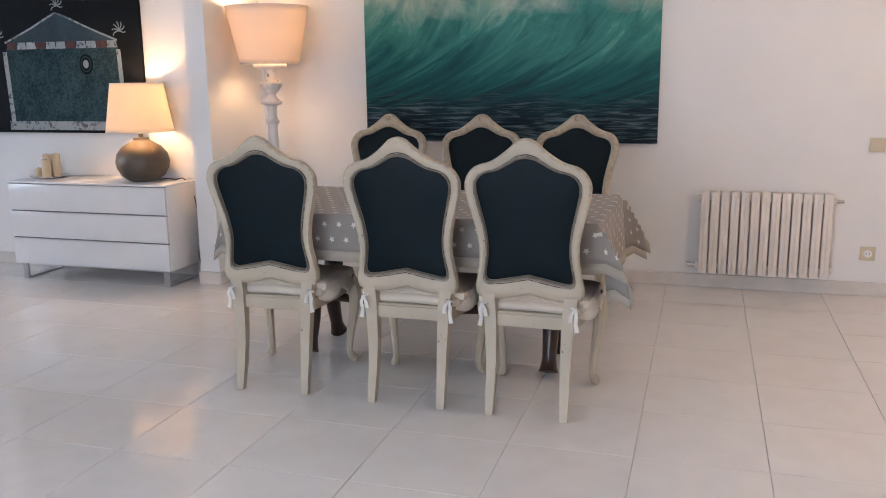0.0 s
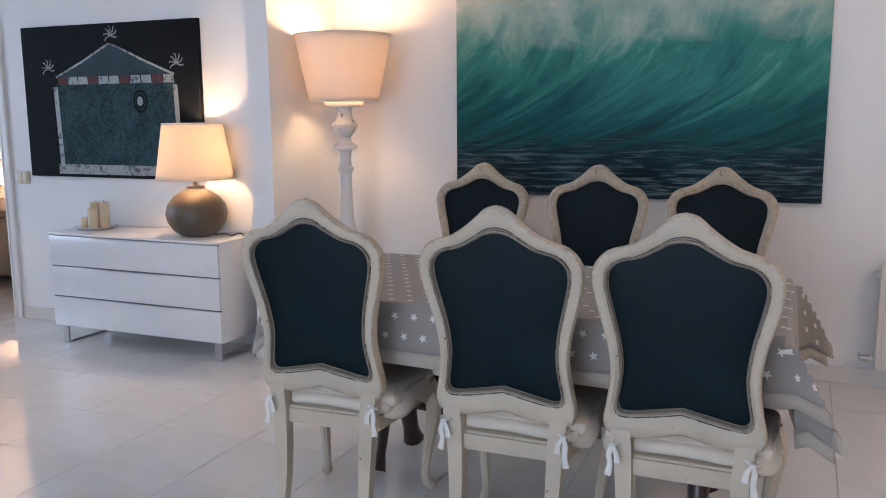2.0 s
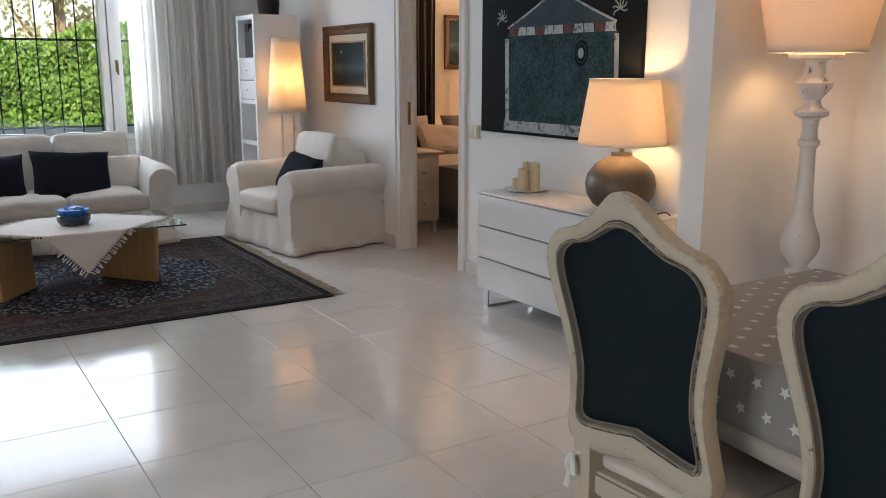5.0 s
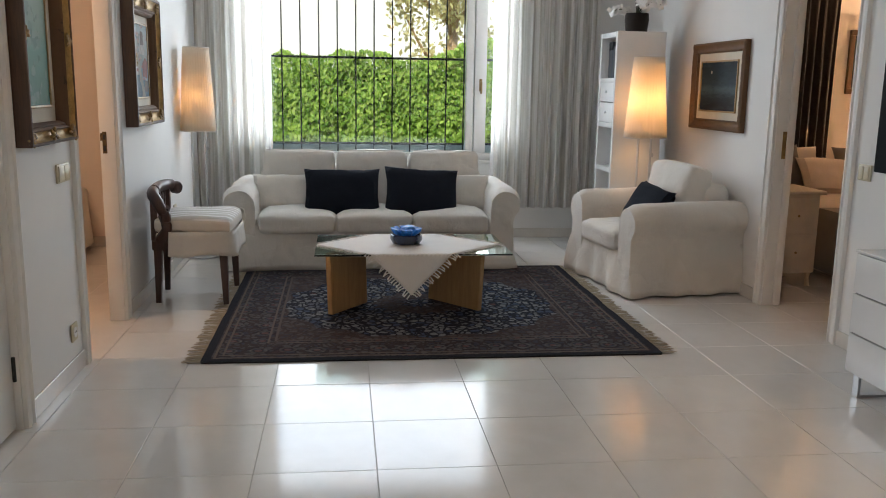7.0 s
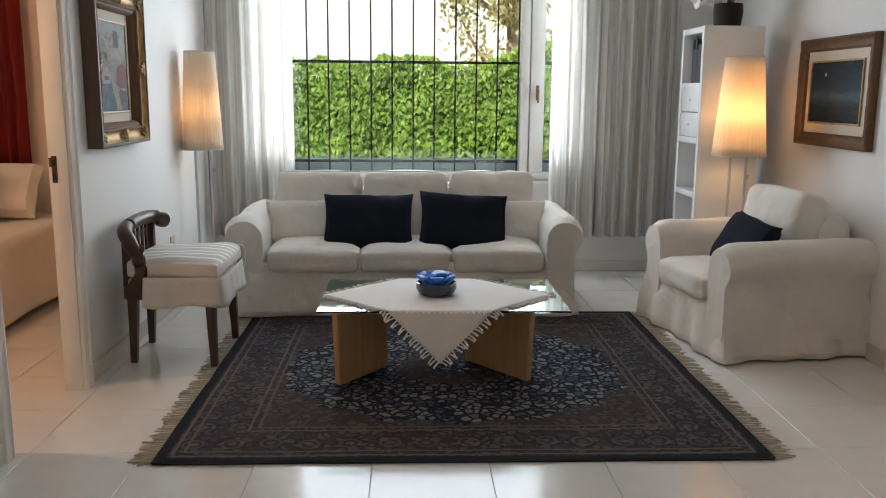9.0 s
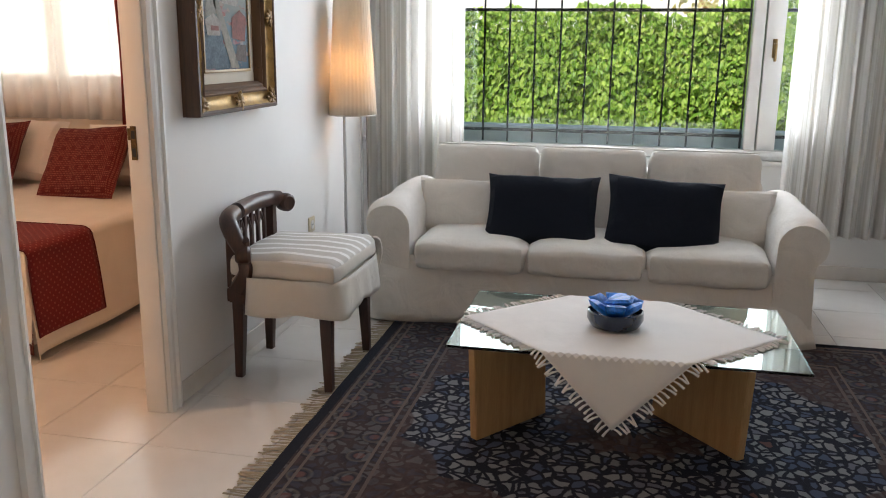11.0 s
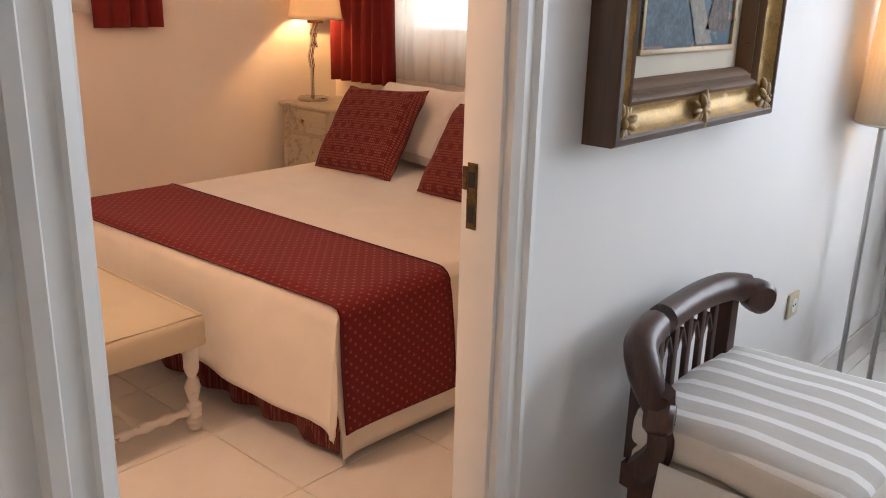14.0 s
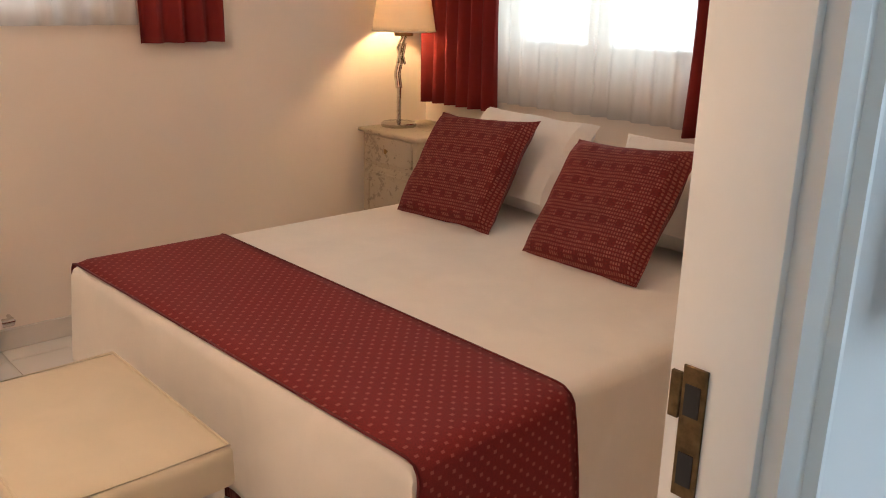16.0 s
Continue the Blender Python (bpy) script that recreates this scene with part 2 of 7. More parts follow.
M_GREYTHROW = fabric("grey_throw", (0.17, 0.145, 0.125), wrinkle=0.2)
M_SOIL = plain("ground_soil", (0.10, 0.085, 0.06), 0.95, vary=0.25, scale=2)
M_IRON = plain("painted_iron", (0.02, 0.03, 0.03), 0.5)
M_RENDERWALL = plain("garden_wall", (0.55, 0.61, 0.59), 0.9, vary=0.1)
M_CABINET = plain("painted_cabinet", (0.66, 0.58, 0.47), 0.5, vary=0.06)


def glass_material(name, tint=(0.9, 1.0, 0.97), rough=0.0):
    m, nt, nodes, links, b = material(name)
    b.inputs["Base Color"].default_value = (*tint, 1)
    b.inputs["Transmission Weight"].default_value = 1.0
    b.inputs["Roughness"].default_value = rough
    b.inputs["IOR"].default_value = 1.45
    return m


M_GLASS = glass_material("clear_glass")
M_TABLEGLASS = glass_material("table_glass", (0.72, 0.95, 0.88))


def leaf_material(name, dark, light):
    m, nt, nodes, links, b = material(name)
    g = nt.nodes.new("ShaderNodeNewGeometry")
    c = ramp(nt, g.outputs["Random Per Island"], [(0.0, dark), (1.0, light)])
    links.new(c, b.inputs["Base Color"])
    b.inputs["Roughness"].default_value = 0.45
    t = nt.nodes.new("ShaderNodeBsdfTranslucent")
    links.new(c, t.inputs["Color"])
    ms = nt.nodes.new("ShaderNodeMixShader")
    ms.inputs[0].default_value = 0.45
    links.new(b.outputs[0], ms.inputs[1])
    links.new(t.outputs[0], ms.inputs[2])
    links.new(ms.outputs[0], nodes["Material Output"].inputs[0])
    return m


def striped_curtain(name):
    """Thin white cotton with uneven woven stripes of grey beige."""
    m = translucent(name, (0.84, 0.82, 0.79), 0.62)
    nt = m.node_tree
    v = coords(nt, "Object", (0, 17.0, 0))
    bands = noise_tex(nt, v, 1.0, 3, 0.7)
    c = ramp(nt, bands, [(0.38, (0.64, 0.61, 0.57)), (0.46, (0.76, 0.74, 0.70)), (0.50, (0.90, 0.89, 0.87)), (0.64, (0.82, 0.80, 0.77))])
    for n in list(nt.nodes):
        if n.bl_idname == "ShaderNodeBsdfPrincipled":
            nt.links.new(c, n.inputs["Base Color"])
        elif n.bl_idname == "ShaderNodeBsdfTranslucent":
            nt.links.new(c, n.inputs["Color"])
    return m


M_CURTAIN = striped_curtain("striped_curtain")
M_LEAF = leaf_material("hedge_leaf", (0.16, 0.33, 0.035), (0.55, 0.71, 0.15))
M_LEAFSHADE = plain("hedge_shade", (0.05, 0.12, 0.02), 0.9, vary=0.3, scale=8)


# ---- shape helpers ----
def thing(name, at=(0, 0, 0), rz=0.0, label="", category="", group="", kind=""):
    ob = new(name)
    ob.empty_display_size = 0.05
    ob.matrix_basis = pose(*at, 0, 0, rz)
    return tagged(ob, label, category, group, kind)


def part(name, bm, mat, parent=None, label="", smooth=True):
    me = bpy.data.meshes.new(name)
    bm.to_mesh(me)
    bm.free()
    me.materials.append(mat)
    if smooth:
        me.shade_smooth()
        for e in me.edges:
            e.use_edge_sharp = False
        me.set_sharp_from_angle(angle=radians(38))
    ob = new(name, me)
    ob.parent = parent
    if label:
        ob["label"] = label
    return ob


def box(x0, x1, y0, y1, z0, z1, bev=0.0, seg=2, bm=None):
    b = bm or bmesh.new()
    vs = [b.verts.new((x, y, z)) for z in (z0, z1) for y in (y0, y1) for x in (x0, x1)]
    fs = [b.faces.new([vs[i] for i in q]) for q in ((0, 2, 3, 1), (4, 5, 7, 6), (0, 1, 5, 4), (2, 6, 7, 3), (0, 4, 6, 2), (1, 3, 7, 5))]
    if bev:
        es = {e for f in fs for e in f.edges}
        bmesh.ops.bevel(b, geom=list(es), offset=bev, segments=seg, affect="EDGES", profile=0.5)
    return b


def lathe(profile, seg=24, bm=None, at=(0, 0, 0), flute=0, depth=0.0, span=None):
    """Turn a list of (radius, z) about the z axis."""
    b = bm or bmesh.new()
    rings = []
    for r, z in profile:
        ring = []
        for i in range(seg):
            a = 2 * math.pi * i / seg
            q = r
            if flute and span[0] < z < span[1]:
                q = r * (1 - depth * (0.5 + 0.5 * math.cos(a * flute)))
            ring.append(b.verts.new((at[0] + q * math.cos(a), at[1] + q * math.sin(a), at[2] + z)))
        rings.append(ring)
    for p, q in zip(rings, rings[1:]):
        for i in range(seg):
            b.faces.new((p[i], p[(i + 1) % seg], q[(i + 1) % seg], q[i]))
    if profile[0][0] > 1e-4:
        b.faces.new(rings[0][::-1])
    if profile[-1][0] > 1e-4:
        b.faces.new(rings[-1])
    return b


def curve_pts(pts, n=6, closed=False):
    """A smooth Catmull-Rom line through the points."""
    P = [Vector(p) for p in pts]
    out = []
    m = len(P)
    for i in range(m if closed else m - 1):
        if closed:
            a, b, c, d = P[i - 1], P[i], P[(i + 1) % m], P[(i + 2) % m]
        else:
            a, b, c, d = P[max(i - 1, 0)], P[i], P[i + 1], P[min(i + 2, m - 1)]
        for k in range(n):
            t = k / n
            out.append(0.5 * ((2 * b) + (c - a) * t + (2 * a - 5 * b + 4 * c - d) * t * t + (3 * b - a - 3 * c + d) * t ** 3))
    if not closed:
        out.append(P[-1])
    return out


def tube(pts, radii, seg=8, bm=None, flat=(1.0, 1.0), square=False):
    """A limb along points, with a radius at each."""
    b = bm or bmesh.new()
    P = [Vector(p) for p in pts]
    if not isinstance(radii, (list, tuple)):
        radii = [radii] * len(P)
    rings = []
    ref = Vector((1, 0, 0))
    for i, p in enumerate(P):
        d = (P[min(i + 1, len(P) - 1)] - P[max(i - 1, 0)]).normalized()
        u = ref - d * ref.dot(d)
        if u.length < 0.1:
            u = Vector((0, 1, 0)) - d * d.y
        u.normalize()
        v = d.cross(u)
        ring = []
        for k in range(seg):
            a = 2 * math.pi * (k + (0.5 if square else 0)) / seg
            ring.append(b.verts.new(p + (u * math.cos(a) * flat[0] + v * math.sin(a) * flat[1]) * radii[i]))
        rings.append(ring)
    for p, q in zip(rings, rings[1:]):
        for k in range(seg):
            b.faces.new((p[k], p[(k + 1) % seg], q[(k + 1) % seg], q[k]))
    b.faces.new(rings[0][::-1])
    b.faces.new(rings[-1])
    return b


def along(radii, n):
    """Radii spread evenly over n points."""
    return [float(v) for v in np.interp(np.linspace(0, 1, n), np.linspace(0, 1, len(radii)), radii)]


def slab(outline, z0, z1, bev=0.0, bm=None):
    """An outline in x and y, raised from z0 to z1."""
    b = bm or bmesh.new()
    lo = [b.verts.new((p[0], p[1], z0)) for p in outline]
    hi = [b.verts.new((p[0], p[1], z1)) for p in outline]
    n = len(outline)
    f = [b.faces.new(lo[::-1]), b.faces.new(hi)]
    for i in range(n):
        b.faces.new((lo[i], lo[(i + 1) % n], hi[(i + 1) % n], hi[i]))
    if bev:
        bmesh.ops.bevel(b, geom=list(f[1].edges) + list(f[0].edges), offset=bev, segments=2, affect="EDGES")
    return b


def turn(bm, m):
    bmesh.ops.transform(bm, matrix=m, verts=bm.verts)
    return bm


def pillow(w, d, h, sag=0.0, power=0.5, n=14, seed=0, rumple=0.008):
    """A stuffed cushion lying flat: w by d, h thick in the middle."""
    b = bmesh.new()
    off = Vector((seed * 7.3, seed * 1.7, 0))
    grid = {}
    for side in (1, -1):
        for i in range(n + 1):
            for j in range(n + 1):
                if side < 0 and (i in (0, n) or j in (0, n)):
                    grid[side, i, j] = grid[1, i, j]
                    continue
                u, v = 2 * i / n - 1, 2 * j / n - 1
                puff = ((1 - u ** 4) * (1 - v ** 4)) ** power
                pinch = 1 - 0.06 * (1 - v * v) * abs(u) ** 3, 1 - 0.06 * (1 - u * u) * abs(v) ** 3
                p = Vector((u * w / 2 * pinch[0], v * d / 2 * pinch[1], side * h / 2 * puff))
                p += noise.noise_vector(p * 9 + off) * rumple
                grid[side, i, j] = b.verts.new(p)
    for side in (1, -1):
        for i in range(n):
            for j in range(n):
                q = [grid[side, i, j], grid[side, i + 1, j], grid[side, i + 1, j + 1], grid[side, i, j + 1]]
                b.faces.new(q if side > 0 else q[::-1])
    return b


def box_cushion(w, d, h, r=0.05, bulge=0.03, n=10, seed=0, rumple=0.006):
    """A boxed cushion with rounded edges and a swelling top."""
    b = bmesh.new()
    bmesh.ops.create_cube(b, size=2)
    bmesh.ops.subdivide_edges(b, edges=b.edges, cuts=n, use_grid_fill=True)
    off = Vector((seed * 5.1, 0, seed * 3.3))
    hw = Vector((w / 2, d / 2, h / 2))
    for v in b.verts:
        c = v.co.copy()
        p = Vector((c.x * hw.x, c.y * hw.y, c.z * hw.z))
        core = Vector([max(-(hw[k] - r), min(hw[k] - r, p[k])) for k in range(3)])
        dlt = p - core
        if dlt.length > 1e-6:
            p = core + dlt.normalized() * min(r, dlt.length)
        p.z += (1 if c.z > 0 else -0.3) * bulge * (1 - c.x ** 2) * (1 - c.y ** 2) * abs(c.z)
        p.y += c.y * bulge * 0.6 * (1 - c.x ** 2) * (1 - c.z ** 2)
        p += noise.noise_vector(p * 7 + off) * rumple
        v.co = p
    return b


def sheet(fn, nu, nv, closed_u=False):
    """A surface from a function of u and v, both 0 to 1."""
    b = bmesh.new()
    g = [[b.verts.new(fn(i / nu, j / nv)) for j in range(nv + 1)] for i in range(nu + (0 if closed_u else 1))]
    m = len(g)
    for i in range(nu):
        for j in range(nv):
            b.faces.new((g[i][j], g[(i + 1) % m][j], g[(i + 1) % m][j + 1], g[i][j + 1]))
    return b


def thicken(ob, t, offset=0.0):
    md = ob.modifiers.new("thickness", "SOLIDIFY")
    md.thickness, md.offset = t, offset
    return ob


def shapes_join(items):
    """One bmesh out of several."""
    out = bmesh.new()
    for b in items:
        me = bpy.data.meshes.new("tmp")
        b.to_mesh(me)
        b.free()
        out.from_mesh(me)
        bpy.data.meshes.remove(me)
    return out


# ---- the setting ----
H = 2.65          # ceiling height
Y_S, Y_N, Y_D = 1.35, 5.29, 5.78      # living room's south face, north face, dining wall face
X_W = -7.9        # window wall face


def wall(name, axis, a, b, face0, face1, openings, mat, top=H, label=""):
    """A wall from a to b along an axis, between two faces, with openings (from, to, sill, head)."""
    bm = bmesh.new()

    def put(p, q, z0, z1):
        if q - p < 1e-4 or z1 - z0 < 1e-4:
            return
        if axis == "x":
            box(p, q, face0, face1, z0, z1, bm=bm)
        else:
            box(face0, face1, p, q, z0, z1, bm=bm)
    at = a
    for o0, o1, sill, head in sorted(openings):
        put(at, o0, -0.1, top)
        put(o0, o1, -0.1, sill)
        put(o0, o1, head, top)
        at = o1
    put(at, b, -0.1, top)
    return tagged(part(name, bm, mat, smooth=False), label or "smooth white painted plaster wall", "wall", kind="structure")


DOOR_S = (-5.195, -4.457)     # doorway to the red bedroom
DOOR_C = (-3.59, -2.81)     # closed door
DOOR_N = (-5.345, -4.545)     # doorway to the far bedroom
WIN = (1.5, 4.3, 0.71, 2.40)
wall("wall_south", "x", -8.15, -2.2, 1.272, Y_S, [(*DOOR_S, -0.1, 2.06), (*DOOR_C, -0.1, 2.06)], M_WALL)
wall("wall_north", "x", -8.15, -2.42, Y_N, 5.41, [(*DOOR_N, -0.1, 2.06)], M_WALL)
wall("wall_nib", "y", 5.07, 5.92, -2.42, -2.28, [], M_WALL, label="white plaster wall end beside the dining area")
wall("wall_dining", "x", -2.28, 3.2, Y_D, 5.92, [], M_WALL)
wall("wall_west", "y", 1.35, Y_N, -8.15, X_W, [WIN], M_WALL)
wall("wall_east", "y", -1.8, 5.92, 3.2, 3.35, [], M_WALL)
wall("wall_hall", "y", -1.8, 1.272, -2.34, -2.2, [], M_WALL)
# the opening is made for the added glazed door, out of view
wall("wall_hall_south", "x", -2.34, 3.35, -1.95, -1.8, [(-1.9, 0.3, 0.05, 2.2)], M_WALL)
wall("wall_bedroom_west", "y", -1.78, 1.272, -7.78, -7.55, [(-1.30, -0.2, 1.1, 2.1)], M_BEDWALL, label="pale warm painted bedroom wall")
wall("wall_bedroom_south", "x", -7.78, -3.6, -1.93, -1.78, [(-5.98, -4.6, 1.27, 2.1)], M_BEDWALL, label="pale warm painted bedroom wall")
wall("wall_bedroom_east", "y", -1.78, 1.272, -3.6, -3.45, [], M_BEDWALL, label="pale warm painted bedroom wall")
wall("wall_far_bedroom_west", "y", 5.41, 8.5, -8.15, -8.0, [], M_BEDWALL, label="pale warm painted bedroom wall")
wall("wall_far_bedroom_north", "x", -8.15, -3.2, 8.5, 8.65, [], M_BEDWALL, label="pale warm painted bedroom wall")
wall("wall_far_bedroom_east", "y", 5.41, 8.5, -3.35, -3.2, [], M_BEDWALL, label="pale warm painted bedroom wall")
# the bedrooms' own faces of the dividing walls
for nm, x0, x1, y0, y1, ops in (("wall_bedroom_north", -7.55, -3.6, 1.267, 1.272, DOOR_S), ("wall_far_bedroom_south", -8.0, -3.35, 5.41, 5.415, DOOR_N)):
    wall(nm, "x", x0, x1, y0, y1, [(ops[0] - 0.08, ops[1] + 0.08, -0.1, 2.14)], M_BEDWALL, label="pale warm painted bedroom wall")

c_bm = box(-8.2, 3.5, -2.1, 8.8, H, H + 0.15)
tagged(part("ceiling", c_bm, M_CEIL, smooth=False), "flat white painted plaster ceiling", "ceiling", kind="structure")
f_bm = box(-8.15, 3.35, -1.98, 8.65, -0.12, -0.004)
floor = tagged(part("floor", f_bm, M_GROUT, smooth=False), "glossy cream ceramic tile floor with thin joints", "floor", kind="structure")


def skirting(name, runs):
    bm = bmesh.new()
    for x0, x1, y0, y1 in runs:
        box(x0, x1, y0, y1, 0, 0.085, 0.003, 1, bm=bm)
    return tagged(part(name, bm, M_SKIRT, smooth=False), "cream ceramic skirting tile along the wall foot", "baseboard", kind="structure")


skirting("baseboard", [
    (X_W, DOOR_S[0] - 0.08, Y_S, Y_S + 0.012), (DOOR_S[1] + 0.08, DOOR_C[0] - 0.08, Y_S, Y_S + 0.012), (DOOR_C[1] + 0.08, -2.2, Y_S, Y_S + 0.012),
    (X_W, DOOR_N[0] - 0.08, Y_N - 0.012, Y_N), (DOOR_N[1] + 0.08, -2.42, Y_N - 0.012, Y_N), (-2.432, -2.42, 5.07, Y_N - 0.013),
    (-2.432, -2.268, 5.058, 5.07), (-2.28, -2.268, 5.071, Y_D), (-2.267, 3.2, Y_D - 0.012, Y_D),
    (X_W, X_W + 0.012, 1.363, Y_N - 0.013)])
skirting("baseboard_bedroom", [(-7.55, -3.6, -1.78, -1.768), (-7.55, -7.538, -1.767, 1.25)])
skirting("baseboard_far_bedroom", [(-8.0, -7.988, 5.42, 8.5), (-7.987, -3.35, 8.488, 8.5)])


def casing(name, x0, x1, yf, out, depth, head=2.06, stop=True):
    """A moulded door surround: two uprights and a head, on the face yf that looks towards out (+1 or -1), with the lining."""
    t = thing(name, label="white painted moulded door frame around an open doorway", category="door frame", kind="structure")
    w = 0.078
    prof = ((0, 0.016), (0.018, 0.022), (0.022, 0.014), (0.05, 0.014), (0.056, 0.024), (0.074, 0.020), (w, 0.006))

    def upright(xa, s):
        bm = bmesh.new()
        pts = [(xa, yf)] + [(xa + s * d, yf + out * p) for d, p in prof] + [(xa + s * w, yf)]
        slab(pts, 0, head + w, bm=bm)
        bmesh.ops.recalc_face_normals(bm, faces=bm.faces)
        return bm
    part("frame_upright", upright(x0, -1), M_TRIM, t)
    part("frame_upright", upright(x1, 1), M_TRIM, t)
    hb = bmesh.new()
    pts = [(head, yf)] + [(head + d, yf + out * p) for d, p in prof] + [(head + w, yf)]
    slab(pts, x0, x1, bm=hb)
    turn(hb, Matrix(((0, 0, 1, 0), (0, 1, 0, 0), (1, 0, 0, 0), (0, 0, 0, 1))))
    bmesh.ops.recalc_face_normals(hb, faces=hb.faces)
    part("frame_head", hb, M_TRIM, t)
    y0, y1 = sorted((yf, yf - out * depth))
    part("lining", box(x0 - 0.001, x0 + 0.012, y0, y1, 0, head, 0.002), M_TRIM, t)
    part("lining", box(x1 - 0.012, x1 + 0.001, y0, y1, 0, head, 0.002), M_TRIM, t)
    part("lining_head", box(x0 + 0.012, x1 - 0.012, y0, y1, head - 0.012, head + 0.001, 0.002), M_TRIM, t)
    if not stop:
        return t
    ym = yf - out * depth * 0.72
    part("door_stop", box(x0 + 0.012, x0 + 0.024, ym - 0.02, ym + 0.02, 0, head - 0.013, 0.002), M_TRIM, t)
    part("door_stop", box(x1 - 0.024, x1 - 0.012, ym - 0.02, ym + 0.02, 0, head - 0.013, 0.002), M_TRIM, t)
    return t


d1 = casing("door_frame_1", *DOOR_S, Y_S, 1, 0.083, stop=False)
SX = DOOR_S[0] + 0.012
M_STRIKE = plain("tarnished_brass", (0.17, 0.115, 0.055), 0.42, 0.9, vary=0.3, scale=60)
sp = part("strike_plate", box(SX, SX + 0.0025, 1.281, 1.304, 0.962, 1.082, 0.0008, 1), M_STRIKE, d1, "aged brass strike plate")
part("latch_lip", box(SX - 0.003, SX + 0.003, 1.270, 1.2805, 1.032, 1.074, 0.001, 1), M_STRIKE, sp)
part("latch_hole", box(SX + 0.0025, SX + 0.0035, 1.285, 1.299, 1.038, 1.066), M_BLACK, sp)
part("bolt_hole", box(SX + 0.0025, SX + 0.0035, 1.285, 1.299, 0.974, 1.004), M_BLACK, sp)
d3 = casing("door_frame_3", *DOOR_N, Y_N, -1, 0.125)
part("strike_plate", box(DOOR_N[0] + 0.012, DOOR_N[0] + 0.0145, 5.335, 5.361, 0.945, 1.115, 0.0008, 1), M_BRASS, d3, "aged brass strike plate")
casing("door_frame_2", *DOOR_C, Y_S, 1, 0.10)
door = thing("door_2", label="closed flat white painted interior door", category="door", kind="structure")
part("leaf", box(DOOR_C[0] + 0.016, DOOR_C[1] - 0.016, 1.285, 1.325, 0.012, 2.045, 0.003), M_TRIM, door)
for z in (0.2, 1.05, 1.82):
    part("hinge", lathe([(0.006, 0), (0.0075, 0.004), (0.0075, 0.096), (0.006, 0.10)], 10, at=(DOOR_C[0] + 0.014, 1.331, z)), M_BLACK, door, "dark metal hinge")


# window of the living room, with its iron grille
def window_unit(name, xc, y0, y1, z0, z1, muls, label, wide=0.06, th=0.05):
    w = thing(name, label=label, category="window", kind="structure")
    part("frame_sill", box(xc - th, xc + th, y0, y1, z0, z0 + wide, 0.006), M_TRIM, w)
    part("frame_head", box(xc - th, xc + th, y0, y1, z1 - wide, z1, 0.006), M_TRIM, w)
    edges = [(y0, y0 + wide)] + muls + [(y1 - wide, y1)]
    for a, b in edges:
        part("frame_upright", box(xc - th, xc + th, a, b, z0 + wide, z1 - wide, 0.006), M_TRIM, w)
    for (a, b), (c, d) in zip(edges, edges[1:]):
        g = part("pane", box(xc - 0.003, xc + 0.003, b, c, z0 + wide, z1 - wide), M_GLASS, w, smooth=False)
        g.visible_shadow = False
    return w


win = window_unit("window_1", -7.97, *WIN, [(3.70, 3.765), (3.775, 3.88)], "wide white framed window with an iron grille outside")
part("window_handle", shapes_join([box(-7.925, -7.915, 3.815, 3.841, 1.32, 1.43, 0.003), tube([(-7.913, 3.828, 1.40), (-7.878, 3.828, 1.40), (-7.875, 3.828, 1.30)], 0.009, 8)]), M_BRASS, win, "dark bronze window handle")
part("window_board", box(-7.92, -7.87, WIN[0], WIN[1], WIN[2] - 0.03, WIN[2], 0.004), M_TRIM, win)
tagged(win, kind="structure")
grille = thing("window_grille", label="dark painted iron security grille outside the window", category="grille", kind="structure")
y = 1.58
while y < 4.28:
    part("bar", tube([(-8.09, y, WIN[2] + 0.005), (-8.09, y, WIN[3])], 0.007, 6), M_IRON, grille)
    y += 0.163
for z in (0.84, 1.60, 2.36):
    part("cross_bar", box(-8.098, -8.083, 1.5, 4.3, z - 0.010, z + 0.010, 0.002, 1), M_IRON, grille)

bw = window_unit("window_2", -7.67, -1.30, -0.2, 1.1, 2.1, [(-0.80, -0.72)], "white framed bedroom window behind sheer curtains", 0.055)
bw2 = thing("window_3", label="white framed bedroom side window behind curtains", category="window", kind="structure")
part("frame", shapes_join([box(-5.98, -4.6, -1.90, -1.83, 1.27, 1.32, 0.004), box(-5.98, -4.6, -1.90, -1.83, 2.05, 2.1, 0.004), box(-5.98, -5.93, -1.90, -1.83, 1.32, 2.05, 0.004), box(-4.65, -4.6, -1.90, -1.83, 1.32, 2.05, 0.004), box(-5.33, -5.27, -1.90, -1.83, 1.32, 2.05, 0.004)]), M_TRIM, bw2)
for a, b in ((-5.93, -5.33), (-5.27, -4.65)):
    g = part("pane", box(a, b, -1.868, -1.862, 1.32, 2.05), M_GLASS, bw2, smooth=False)
    g.visible_shadow = False
# glazed door out of view, added to go with its lamp
tw = thing("window_4", label="unseen glazed door added to light the dining area", category="window", kind="structure")
for a, b in ((-1.9, -1.83), (-0.84, -0.76), (0.23, 0.3)):
    part("frame_upright", box(a, b, -1.91, -1.84, 0.05, 2.2, 0.004), M_TRIM, tw)
for a, b in ((-1.83, -0.84), (-0.76, 0.23)):
    part("frame_rail", box(a, b, -1.91, -1.84, 0.05, 0.12, 0.004), M_TRIM, tw)
    part("frame_rail", box(a, b, -1.91, -1.84, 2.13, 2.2, 0.004), M_TRIM, tw)
    g = part("pane", box(a, b, -1.878, -1.872, 0.12, 2.13), M_GLASS, tw, smooth=False)
    g.visible_shadow = False

